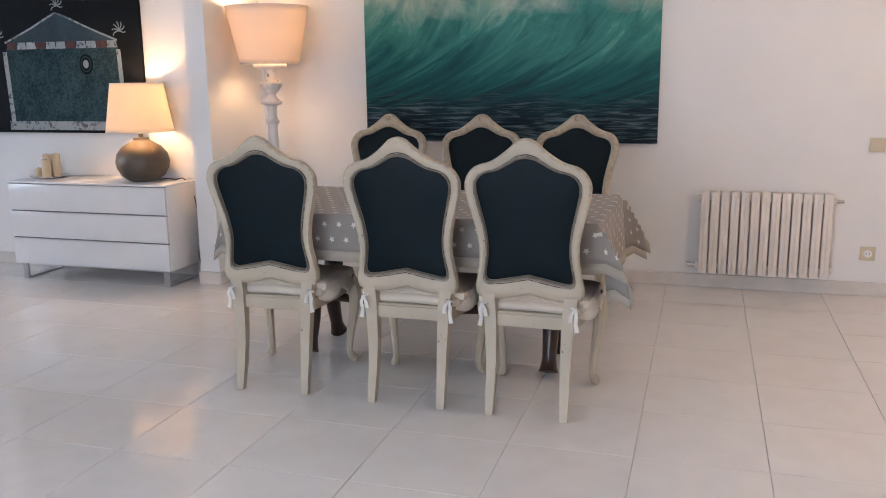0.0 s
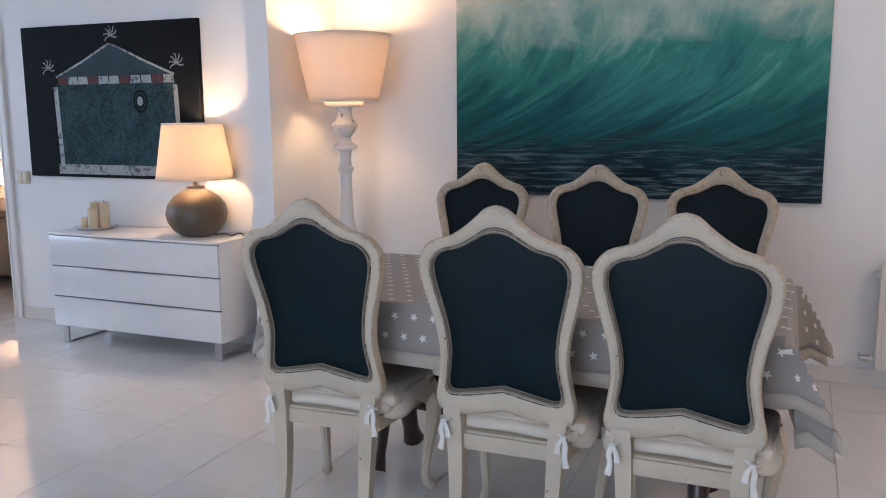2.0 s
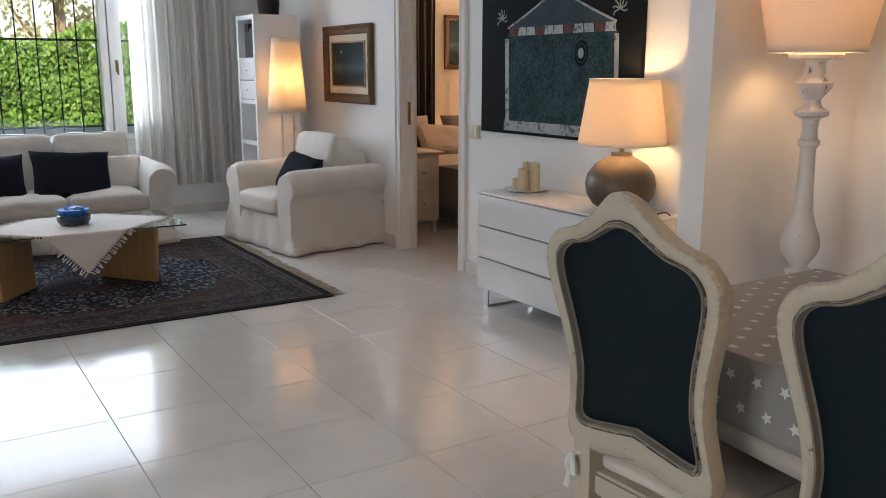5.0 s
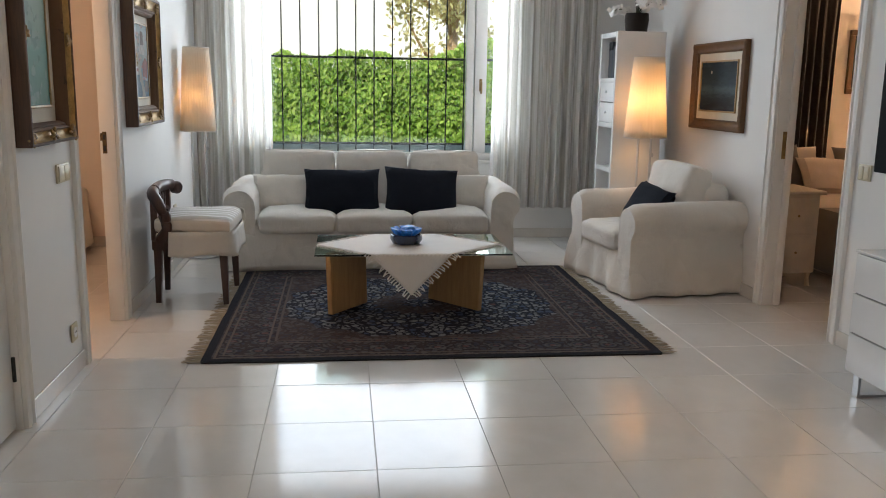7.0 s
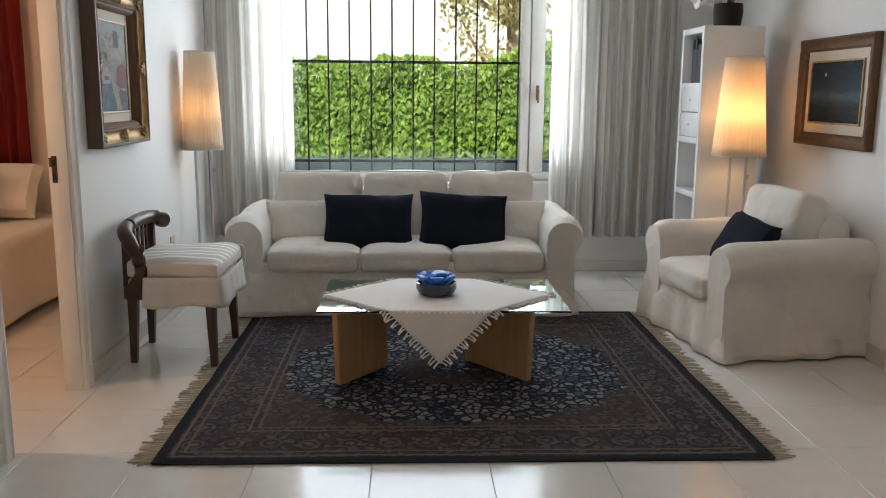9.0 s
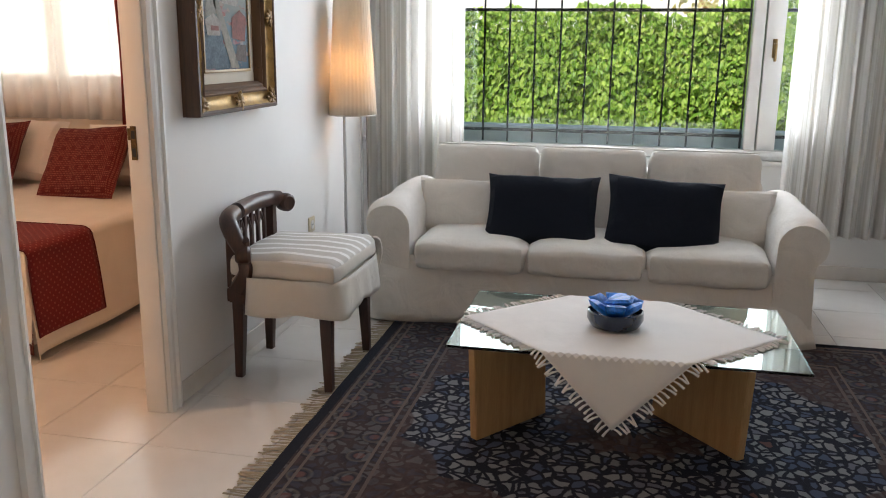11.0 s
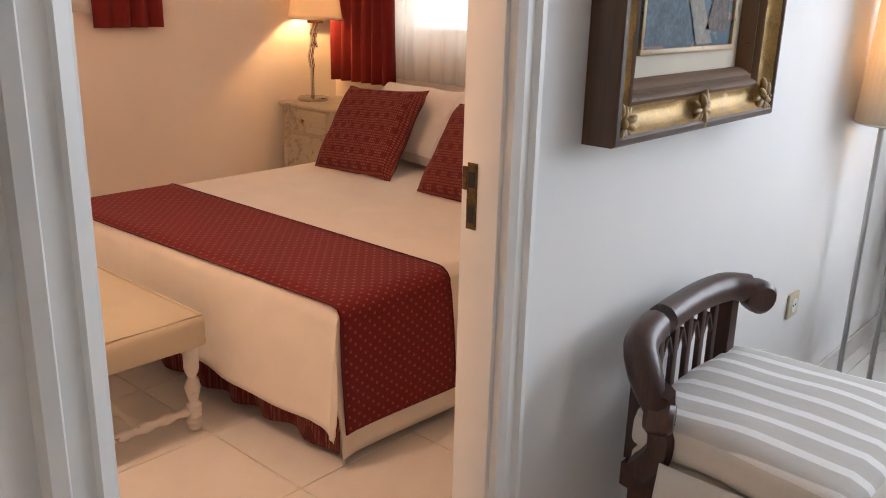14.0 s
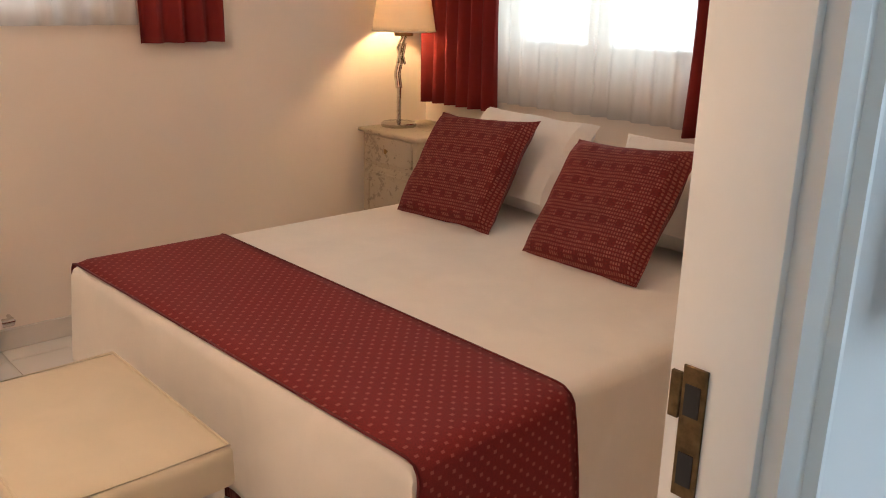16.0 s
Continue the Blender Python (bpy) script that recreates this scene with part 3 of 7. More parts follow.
# garden
tagged(part("ground", box(-90, 80, -80, 80, -0.5, -0.13), M_SOIL, smooth=False), "bare earth and garden ground round the house", "ground", kind="structure")
tagged(part("roof", box(-8.22, 3.7, -2.4, 9.1, H + 0.15, H + 0.22), M_RENDERWALL, smooth=False), "flat roof slab of the house", "roof", kind="structure")


def hedge(name, x, y0, y1, z0, z1, n, size, label):
    """A clipped hedge: a dark sheet coloured as its inner shade, and a thick skin of single leaves."""
    rng = random.Random(5)
    t = thing(name, label=label, category="hedge", kind="stuff")
    # dark green sheet puts the shade between the leaves into colour
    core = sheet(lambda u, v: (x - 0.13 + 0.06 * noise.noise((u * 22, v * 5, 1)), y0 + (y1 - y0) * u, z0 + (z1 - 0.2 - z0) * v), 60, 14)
    part("hedge_core", core, M_LEAFSHADE, t)
    verts, faces = [], []
    for k in range(n):
        yy = rng.uniform(y0, y1)
        top = z1 + 0.20 * max(0.0, min(1.0, (yy - 3.7) * 1.5)) + 0.09 * noise.noise((yy * 1.6, 0, 4)) + 0.08 * noise.noise((yy * 6, 2, 4))
        zz = z0 + (top - z0) * rng.random() ** 0.85
        xx = x + 0.11 * noise.noise((yy * 2.5, zz * 2.5, 7)) + rng.uniform(-0.08, 0.05)
        s = size * rng.uniform(0.6, 1.3)
        q = Euler((rng.uniform(-0.9, 0.9), rng.uniform(0.2, 1.7), rng.uniform(-1.2, 1.2))).to_matrix()
        c = Vector((xx, yy, zz))
        i = len(verts)
        for p in ((-0.5, 0, 0), (-0.1, -0.34, 0.05), (0.35, -0.22, 0.03), (0.6, 0, -0.06), (0.35, 0.22, 0.03), (-0.1, 0.34, 0.05)):
            verts.append(c + q @ (Vector(p) * s))
        faces += [(i, i + 1, i + 2, i + 3), (i, i + 3, i + 4, i + 5)]
    me = bpy.data.meshes.new("leaves")
    me.from_pydata([tuple(v) for v in verts], [], faces)
    me.materials.append(M_LEAF)
    ob = new("leaves", me)
    ob.parent = t
    return t


hedge("hedge", -10.6, -1.5, 8.0, 0.0, 1.72, 70000, 0.056, "dense sunlit clipped ivy hedge behind the window")
tagged(part("garden_wall", box(-9.75, -9.55, -3, 9, -0.13, 0.74, 0.01), M_RENDERWALL), "low pale garden wall in front of the hedge", "wall", kind="structure")


# ---- dining area ----
OUT = [(0, 1.11), (0.03, 1.10), (0.07, 1.062), (0.125, 1.022), (0.185, 1.0), (0.218, 0.955), (0.222, 0.905), (0.206, 0.83), (0.186, 0.745), (0.178, 0.66), (0.188, 0.575), (0.197, 0.515), (0.178, 0.478), (0.10, 0.474), (0, 0.500)]
INN = [(0, 1.022), (0.03, 1.016), (0.06, 0.998), (0.10, 0.975), (0.146, 0.962), (0.172, 0.935), (0.176, 0.895), (0.164, 0.83), (0.148, 0.75), (0.141, 0.67), (0.147, 0.595), (0.153, 0.545), (0.135, 0.527), (0.07, 0.54), (0, 0.556)]


OUT = [(x * 1.085, z - 0.004) for x, z in OUT]
INN = [(x * 1.115, z + (0.018 if z < 0.62 else 0.006)) for x, z in INN]


def back_y(z):
    return -0.165 - 0.095 * max(0, (z - 0.44) / 0.67) ** 1.15


def ring_points(half):
    h = curve_pts([(x, z, 0) for x, z in half], 3)
    r = [(p.x, p.y) for p in h]
    return r + [(-x, z) for x, z in r[-2:0:-1]]


def dining_chair():
    t = thing("dining_chair", label="cream distressed carved dining chair with navy leather back", category="chair", group="chairs round the dining table")
    o, i = ring_points(OUT), ring_points(INN)
    n = len(o)
    # moulded frame: several rings between the outer and the inner edge
    bm = bmesh.new()
    rows = []
    for f, dy in ((0.0, 0.006), (0.0, -0.012), (0.10, -0.020), (0.45, -0.022), (0.74, -0.016), (0.80, -0.019), (0.90, -0.017), (1.0, -0.004), (1.0, 0.010), (0.85, 0.022), (0.45, 0.030), (0.12, 0.024)):
        rows.append([bm.verts.new((a[0] + (b[0] - a[0]) * f, back_y(a[1] + (b[1] - a[1]) * f) + dy, a[1] + (b[1] - a[1]) * f)) for a, b in zip(o, i)])
    for k in range(len(rows)):
        p, q = rows[k], rows[(k + 1) % len(rows)]
        for j in range(n):
            bm.faces.new((p[j], p[(j + 1) % n], q[(j + 1) % n], q[j]))
    bmesh.ops.recalc_face_normals(bm, faces=bm.faces)
    part("back_frame", bm, M_CHAIR, t)
    # inner grey moulding
    bm = bmesh.new()
    rows = []
    for f, dy in ((0.82, -0.0165), (0.86, -0.024), (0.94, -0.024), (1.0, -0.012)):
        rows.append([bm.verts.new((a[0] + (b[0] - a[0]) * f, back_y(a[1] + (b[1] - a[1]) * f) + dy, a[1] + (b[1] - a[1]) * f)) for a, b in zip(o, i)])
    for p, q in zip(rows, rows[1:]):
        for j in range(n):
            bm.faces.new((p[j], q[j], q[(j + 1) % n], p[(j + 1) % n]))
    bmesh.ops.recalc_face_normals(bm, faces=bm.faces)
    part("moulding", bm, M_CHAIR_IN, t, "grey-brown inner moulding")
    # dark worn strip drawn as the groove between moulding and frame
    bm = bmesh.new()
    rows = []
    for f, dy in ((0.755, -0.0165), (0.765, -0.0205), (0.80, -0.0215), (0.812, -0.0165)):
        rows.append([bm.verts.new((a[0] + (b[0] - a[0]) * f, back_y(a[1] + (b[1] - a[1]) * f) + dy, a[1] + (b[1] - a[1]) * f)) for a, b in zip(o, i)])
    for p, q in zip(rows, rows[1:]):
        for j in range(n):
            bm.faces.new((p[j], q[j], q[(j + 1) % n], p[(j + 1) % n]))
    bmesh.ops.recalc_face_normals(bm, faces=bm.faces)
    part("piping", bm, M_GROOVE, t, "dark worn groove line")
    # upholstered panel, front and rear
    for nm, dy, out in (("backrest", 0.004, 1), ("rear_panel", -0.004, -1)):
        bm = bmesh.new()
        rings = []
        for f in (1.0, 0.93, 0.8, 0.55, 0.3):
            rings.append([bm.verts.new((x * f, back_y(0.77 + (z - 0.77) * f) + dy + out * 0.010 * (1 - f ** 3), 0.77 + (z - 0.77) * f)) for x, z in i])
        c = bm.verts.new((0, back_y(0.77) + dy + out * 0.011, 0.77))
        for p, q in zip(rings, rings[1:]):
            for j in range(n):
                bm.faces.new((p[j], p[(j + 1) % n], q[(j + 1) % n], q[j]))
        for j in range(n):
            bm.faces.new((rings[-1][j], rings[-1][(j + 1) % n], c))
        bmesh.ops.recalc_face_normals(bm, faces=bm.faces)
        part(nm, bm, M_NAVY, t, "navy blue leather panel")
    # carved crest
    bm = bmesh.new()
    for k in range(-3, 4):
        bmesh.ops.create_icosphere(bm, subdivisions=1, radius=0.013 - 0.0012 * abs(k), matrix=pose(k * 0.016, back_y(1.09) + 0.024, 1.074 - 0.006 * k * k / 2.2))
    bmesh.ops.create_icosphere(bm, subdivisions=2, radius=0.018, matrix=pose(0, back_y(1.08) + 0.022, 1.080))
    part("crest", bm, M_CHAIR, t, "carved shell crest")
    # legs
    for s in (-1, 1):
        p = curve_pts([(s * 0.165, -0.165, 0.50), (s * 0.155, -0.17, 0.40), (s * 0.148, -0.185, 0.2), (s * 0.150, -0.225, 0.0)], 5)
        part("rear_leg", tube(p, along((0.036, 0.034, 0.028, 0.021), len(p)), 4, square=True), M_CHAIRLEG, t)
        p = curve_pts([(s * 0.205, 0.20, 0.42), (s * 0.222, 0.222, 0.36), (s * 0.222, 0.228, 0.28), (s * 0.205, 0.212, 0.15), (s * 0.198, 0.205, 0.06), (s * 0.212, 0.225, 0.022), (s * 0.218, 0.235, 0.012)], 4)
        part("front_leg", tube(p, along((0.034, 0.034, 0.027, 0.018, 0.015, 0.022, 0.012), len(p)), 8), M_CHAIRLEG, t)
    rail = [(-0.20, 0.215), (-0.10, 0.235), (0, 0.228), (0.10, 0.235), (0.20, 0.215), (0.215, 0.19), (0.205, 0.05), (0.185, -0.16), (0.17, -0.175), (-0.17, -0.175), (-0.185, -0.16), (-0.205, 0.05), (-0.215, 0.19)]
    part("seat_frame", slab(rail, 0.355, 0.415, 0.008), M_CHAIRLEG, t)
    part("seat", turn(box_cushion(0.42, 0.36, 0.05, 0.022, 0.012, 7, 3), pose(0, 0.035, 0.432)), M_SEATPAD, t, "cream upholstered seat")
    # loose pad cover with a drooping skirt
    def skirt(u, v):
        a = 2 * math.pi * u
        c, s = math.cos(a), math.sin(a)
        r = 1 / (abs(c) ** 5 + abs(s) ** 5) ** 0.2
        drop = 0.065 + 0.035 * max(0, s) + 0.015 * math.sin(a * 7)
        out = 1 + 0.07 * v + 0.02 * v * math.sin(a * 11)
        return (0.228 * c * r * out, 0.055 + 0.18 * s * r * out, 0.462 - drop * v * (0.45 if s < -0.8 else 1.0))
    pad = shapes_join([turn(box_cushion(0.455, 0.355, 0.04, 0.018, 0.014, 11, 5, 0.016), pose(0, 0.055, 0.452)), sheet(skirt, 56, 4, True)])
    thicken(part("pad_cover", pad, M_SEATPAD, t, "cream linen seat pad cover"), 0.003)
    for s in (-1, 1):
        bm = bmesh.new()
        tube([(s * 0.15, -0.165, 0.458), (s * 0.178, -0.205, 0.452), (s * 0.192, -0.196, 0.446), (s * 0.165, -0.15, 0.452)], [0.007, 0.008, 0.008, 0.007], 6, bm, (1, 0.4))
        tube(curve_pts([(s * 0.184, -0.206, 0.450), (s * 0.190, -0.213, 0.425), (s * 0.187, -0.208, 0.395), (s * 0.193, -0.211, 0.362)], 3), along((0.004, 0.008, 0.007, 0.010), 10), 6, bm, (1, 0.3))
        tube(curve_pts([(s * 0.182, -0.206, 0.450), (s * 0.170, -0.215, 0.43), (s * 0.166, -0.212, 0.402)], 3), along((0.004, 0.007, 0.009), 7), 6, bm, (1, 0.3))
        part("tie", bm, M_TIE, t, "white cotton tie")
    return t


chair = dining_chair()
chair.matrix_basis = pose(-1.030, 3.632, 0, 0, 0, 3)
copy_thing(chair, pose(-0.408, 3.632, 0, 0, 0, 0))
copy_thing(chair, pose(0.098, 3.630, 0, 0, 0, -1))
copy_thing(chair, pose(-1.126, 4.975, 0, 0, 0, 181))
copy_thing(chair, pose(-0.546, 4.975, 0, 0, 0, 180))
copy_thing(chair, pose(0.016, 4.975, 0, 0, 0, 179))

# table
TXa, TXb, TYa, TYb, TZ = -1.30, 0.335, 3.605, 4.465, 0.75
table = thing("dining_table", label="dark wooden dining table under a grey star tablecloth", category="table")
part("tabletop", box(TXa + 0.02, TXb - 0.02, TYa + 0.02, TYb - 0.02, TZ - 0.045, TZ - 0.006, 0.006), M_DARKWOOD, table)
part("apron", box(TXa + 0.12, TXb - 0.12, TYa + 0.12, TYb - 0.12, TZ - 0.14, TZ - 0.046, 0.004), M_DARKWOOD, table)
for x in (TXa + 0.22, TXb - 0.24):
    for y in (TYa + 0.34, TYb - 0.25):
        s = 1 if y > 4 else -1
        p = curve_pts([(x, y, TZ - 0.12), (x, y + s * 0.03, 0.5), (x, y - s * 0.02, 0.25), (x, y + s * 0.015, 0.08), (x, y + s * 0.04, 0.02)], 5)
        part("leg", tube(p, along((0.055, 0.055, 0.04, 0.032, 0.045), len(p)), 10), M_DARKWOOD, table)
for y in (TYa + 0.34, TYb - 0.25):
    part("stretcher", tube([(TXa + 0.24, y, 0.30), (-0.45, y, 0.26), (TXb - 0.26, y, 0.30)], 0.022, 8), M_DARKWOOD, table)

cloth = thing("tablecloth", label="grey tablecloth with white stars and beige hem", category="tablecloth")


def cloth_point(px, py):
    """Place of a point of the flat cloth once it hangs over the table."""
    def fold(p, a, b):
        if p < a:
            return a, a - p, -1
        if p > b:
            return b, p - b, 1
        return p, 0.0, 0
    x, dx, sx = fold(px, TXa, TXb)
    y, dy, sy = fold(py, TYa, TYb)
    z = TZ + 0.002
    if dx and dy:        # the free corner swings out
        k = min(dx, dy)
        a, c = dx - k * 0.35, dy - k * 0.35
        x += sx * (0.02 + (0.50 if sx > 0 else 0.12) * k + 0.14 * dx)
        y += sy * (0.02 + 0.10 * k + 0.05 * dy)
        z -= max(dx, dy) * 0.90 + 0.26 * k
    elif dx:
        x += sx * (0.014 + 0.05 * dx + 0.012 * math.sin(py * 9) * dx * 4)
        z -= dx * 0.985
    elif dy:
        y += sy * (0.012 + 0.06 * dy + 0.014 * math.sin(px * 8.5 + 0.6) * dy * 4)
        z -= dy * 0.985
    return Vector((x, y, z))


OV, OVE = 0.155, 0.27        # overhang, and that of the east end
xs = sorted(set([TXa - OV, TXb + OVE] + [TXa + k * (TXb - TXa) / 28 for k in range(29)] + [TXa - OV * k / 6 for k in range(1, 6)] + [TXb + OVE * k / 10 for k in range(1, 10)]))
ys = sorted(set([TYa - OV, TYb + OV] + [TYa + k * (TYb - TYa) / 14 for k in range(15)] + [TYa - OV * k / 6 for k in range(1, 6)] + [TYb + OV * k / 6 for k in range(1, 6)]))
bm = bmesh.new()
g = [[bm.verts.new(cloth_point(x, y)) for y in ys] for x in xs]
for a in range(len(xs) - 1):
    for b in range(len(ys) - 1):
        bm.faces.new((g[a][b], g[a + 1][b], g[a + 1][b + 1], g[a][b + 1]))
thicken(part("cloth", bm, M_CLOTH, cloth), 0.003, 1.0)
# hem: a strip along the lower edge
bm = bmesh.new()
HB = 0.045
for edge in range(4):
    line = xs if edge < 2 else ys
    last = None
    for p in line:
        vs = []
        for d in (0.0, HB):
            q = {0: (p, TYa - OV - d), 1: (p, TYb + OV + d), 2: (TXa - OV - d, p), 3: (TXb + OVE + d, p)}[edge]
            vs.append(bm.verts.new(cloth_point(*q)))
        if last:
            bm.faces.new((last[0], vs[0], vs[1], last[1]))
        last = vs
thicken(part("hem", bm, M_HEM, cloth, "beige woven hem"), 0.004)
# stars sewn into the cloth, each following its folds
bm = bmesh.new()
rng = random.Random(2)
row = 0
py = TYa - OV + 0.05
while py < TYb + OV - 0.02:
    px = TXa - OV + 0.05 + (0.034 if row % 2 else 0)
    while px < TXb + OVE - 0.03:
        r0 = 0.0150
        rot = rng.uniform(0, 1.2)
        pts = []
        for k in range(10):
            a = rot + math.pi * k / 5
            r = r0 if k % 2 == 0 else r0 * 0.45
            pts.append(cloth_point(px + r * math.cos(a), py + r * math.sin(a)))
        c = cloth_point(px, py)
        e1 = cloth_point(px + 0.004, py) - cloth_point(px - 0.004, py)
        e2 = cloth_point(px, py + 0.004) - cloth_point(px, py - 0.004)
        nrm = e1.cross(e2).normalized() * 0.0048
        inside = all(abs((p - c).dot(nrm)) < 0.00009 for p in pts)
        vs = [bm.verts.new(p + nrm) for p in pts]
        vc = bm.verts.new(c + nrm)
        if inside:
            for k in range(10):
                bm.faces.new((vc, vs[k], vs[(k + 1) % 10]))
        px += 0.068
    py += 0.066
    row += 1
st = part("star_print", bm, M_STAR, cloth, "white printed star pattern", smooth=False)
tagged(st, kind="stuff")


def painting_wave():
    """Sea-wave canvas: spray and sky on top, a curling teal body, dark ripples below."""
    m, nt, nodes, links, b = material("wave_canvas")
    c = nt.nodes.new("ShaderNodeTexCoord")
    sep = nt.nodes.new("ShaderNodeSeparateXYZ")
    links.new(c.outputs["Generated"], sep.inputs[0])
    u, v = sep.outputs[0], sep.outputs[2]
    # streaks that rise steeply and flatten out towards the foot of the wave
    du = calc(nt, "SUBTRACT", u, 0.60)
    ex = calc(nt, "MULTIPLY", calc(nt, "EXPONENT", calc(nt, "MULTIPLY", v, -4.2)), 1.25)
    comb = nt.nodes.new("ShaderNodeCombineXYZ")
    links.new(calc(nt, "MULTIPLY", calc(nt, "ADD", u, ex), 8.0), comb.inputs[0])
    links.new(calc(nt, "MULTIPLY", v, 2.2), comb.inputs[1])
    streak = noise_tex(nt, comb.outputs[0], 1.6, 8, 0.66, 0.7)
    flat = nt.nodes.new("ShaderNodeMapping")
    flat.inputs["Scale"].default_value = (4, 1, 34)
    links.new(c.outputs["Generated"], flat.inputs[0])
    ripple = noise_tex(nt, flat.outputs[0], 2.0, 7, 0.65, 0.6)
    cloud = noise_tex(nt, c.outputs["Generated"], 4.0, 7, 0.6, 0.4)
    body = ramp(nt, calc(nt, "ADD", calc(nt, "MULTIPLY", v, 0.72), calc(nt, "MULTIPLY", calc(nt, "SUBTRACT", streak, 0.12), 0.75)), [(0.22, (0.006, 0.022, 0.032)), (0.40, (0.006, 0.042, 0.052)), (0.58, (0.012, 0.105, 0.105)), (0.76, (0.05, 0.23, 0.195)), (0.95, (0.30, 0.44, 0.36))])
    sea = ramp(nt, ripple, [(0.36, (0.004, 0.009, 0.020)), (0.50, (0.010, 0.030, 0.045)), (0.64, (0.13, 0.19, 0.20))])
    spray = ramp(nt, cloud, [(0.35, (0.20, 0.33, 0.31)), (0.52, (0.42, 0.50, 0.45)), (0.68, (0.72, 0.68, 0.60))])
    low = ramp(nt, calc(nt, "ADD", v, calc(nt, "MULTIPLY", calc(nt, "SUBTRACT", streak, 0.5), 0.25)), [(0.13, (1, 1, 1)), (0.27, (0, 0, 0))])
    lip = calc(nt, "ADD", v, calc(nt, "ADD", calc(nt, "MULTIPLY", calc(nt, "SUBTRACT", cloud, 0.5), 0.3), calc(nt, "MULTIPLY", calc(nt, "ABSOLUTE", du), 0.05)))
    high = ramp(nt, lip, [(0.70, (0, 0, 0)), (0.95, (1, 1, 1))])
    col = mix(nt, low, body, sea)
    col = mix(nt, high, col, spray)
    links.new(col, b.inputs["Base Color"])
    b.inputs["Roughness"].default_value = 0.55
    b.inputs["Specular IOR Level"].default_value = 0.2
    bump(nt, noise_tex(nt, c.outputs["Object"], 700, 1), 0.1, 0.001, b)
    return m


wave = thing("wave_painting", label="large unframed canvas of a breaking teal sea wave", category="painting")
part("canvas", box(-1.484, 0.441, Y_D - 0.035, Y_D - 0.002, 0.90, 2.10, 0.003), painting_wave(), wave)


def radiator(name, x0, n, pitch, z0, z1, yb, out, label):
    """A column radiator on the wall face yb, looking towards out."""
    t = thing(name, label=label, category="radiator")
    for k in range(n):
        a = x0 + k * pitch
        y0, y1 = sorted((yb + out * 0.03, yb + out * 0.11))
        part("column", box(a + 0.004, a + pitch - 0.004, y0, y1, z0, z1, 0.008, 2), M_RAD, t)
        part("fin", box(a + pitch / 2 - 0.003, a + pitch / 2 + 0.003, *sorted((yb + out * 0.11, yb + out * 0.115)), z0 + 0.03, z1 - 0.03, 0.002, 1), M_RAD, t)
    for z in (z0 + 0.045, z1 - 0.045):
        part("manifold", tube([(x0 - 0.015, yb + out * 0.07, z), (x0 + n * pitch + 0.015, yb + out * 0.07, z)], 0.018, 10), M_RAD, t)
    ends = (x0 - 0.03, x0 + n * pitch + 0.03)
    part("valve", shapes_join([tube([(ends[0] + 0.015, yb + out * 0.07, z0 + 0.045), (ends[0] - 0.03, yb + out * 0.07, z0 + 0.045)], 0.016, 10), tube([(ends[0] - 0.03, yb + out * 0.07, z0 + 0.045), (ends[0] - 0.03, yb, z0 + 0.045)], 0.008, 8)]), M_CHROME, t, "chrome pipe valve")
    part("bleed_valve", tube([(ends[1] - 0.015, yb + out * 0.07, z1 - 0.045), (ends[1] + 0.025, yb + out * 0.07, z1 - 0.045)], along((0.012, 0.018, 0.01), 2), 10), M_CHROME, t, "small chrome valve")
    for k in (1, n - 2):
        part("bracket", box(x0 + k * pitch, x0 + (k + 1) * pitch, *sorted((yb, yb + out * 0.03)), z1 - 0.09, z1 - 0.06), M_RAD, t)
    return t


radiator("radiator", 0.715, 13, 0.058, 0.11, 0.62, Y_D, -1, "white enamelled column radiator fixed low on the wall")


def wall_plate(name, x, z, yf, out, w, h, rockers, label, category):
    t = thing(name, label=label, category=category)
    y0, y1 = sorted((yf, yf + out * 0.010))
    part("plate", box(x - w / 2, x + w / 2, y0, y1, z - h / 2, z + h / 2, 0.004), M_SWITCH, t)
    for k in range(rockers):
        a = x - w / 2 + 0.008 + k * (w - 0.016) / rockers
        b = a + (w - 0.016) / rockers - 0.003
        part("rocker", box(a, b, *sorted((yf + out * 0.009, yf + out * 0.015)), z - h / 2 + 0.009, z + h / 2 - 0.009, 0.003), M_SWITCH, t)
    return t


def socket(name, x, z, yf, out, label="ivory wall socket low on the wall"):
    t = thing(name, label=label, category="socket")
    part("plate", box(x - 0.042, x + 0.042, *sorted((yf, yf + out * 0.010)), z - 0.042, z + 0.042, 0.004), M_SWITCH, t)
    part("insert", turn(lathe([(0.024, 0), (0.024, 0.003), (0.020, 0.001), (0.0, 0.001)], 20), pose(x, yf + out * 0.0098, z, 90 if out < 0 else -90)), M_TRIM, t)
    for s in (-1, 1):
        part("hole", box(x + s * 0.009 - 0.003, x + s * 0.009 + 0.003, *sorted((yf + out * 0.0105, yf + out * 0.0125)), z - 0.003, z + 0.003), M_BLACK, t)
    return t


wall_plate("light_switch", 1.687, 0.905, Y_D, -1, 0.085, 0.085, 1, "ivory light switch on the dining wall", "switch")
socket("wall_socket", 1.684, 0.259, Y_D, -1)
wall_plate("light_switch", -4.37, 0.955, Y_N, -1, 0.11, 0.085, 2, "ivory double light switch beside the doorway", "switch")


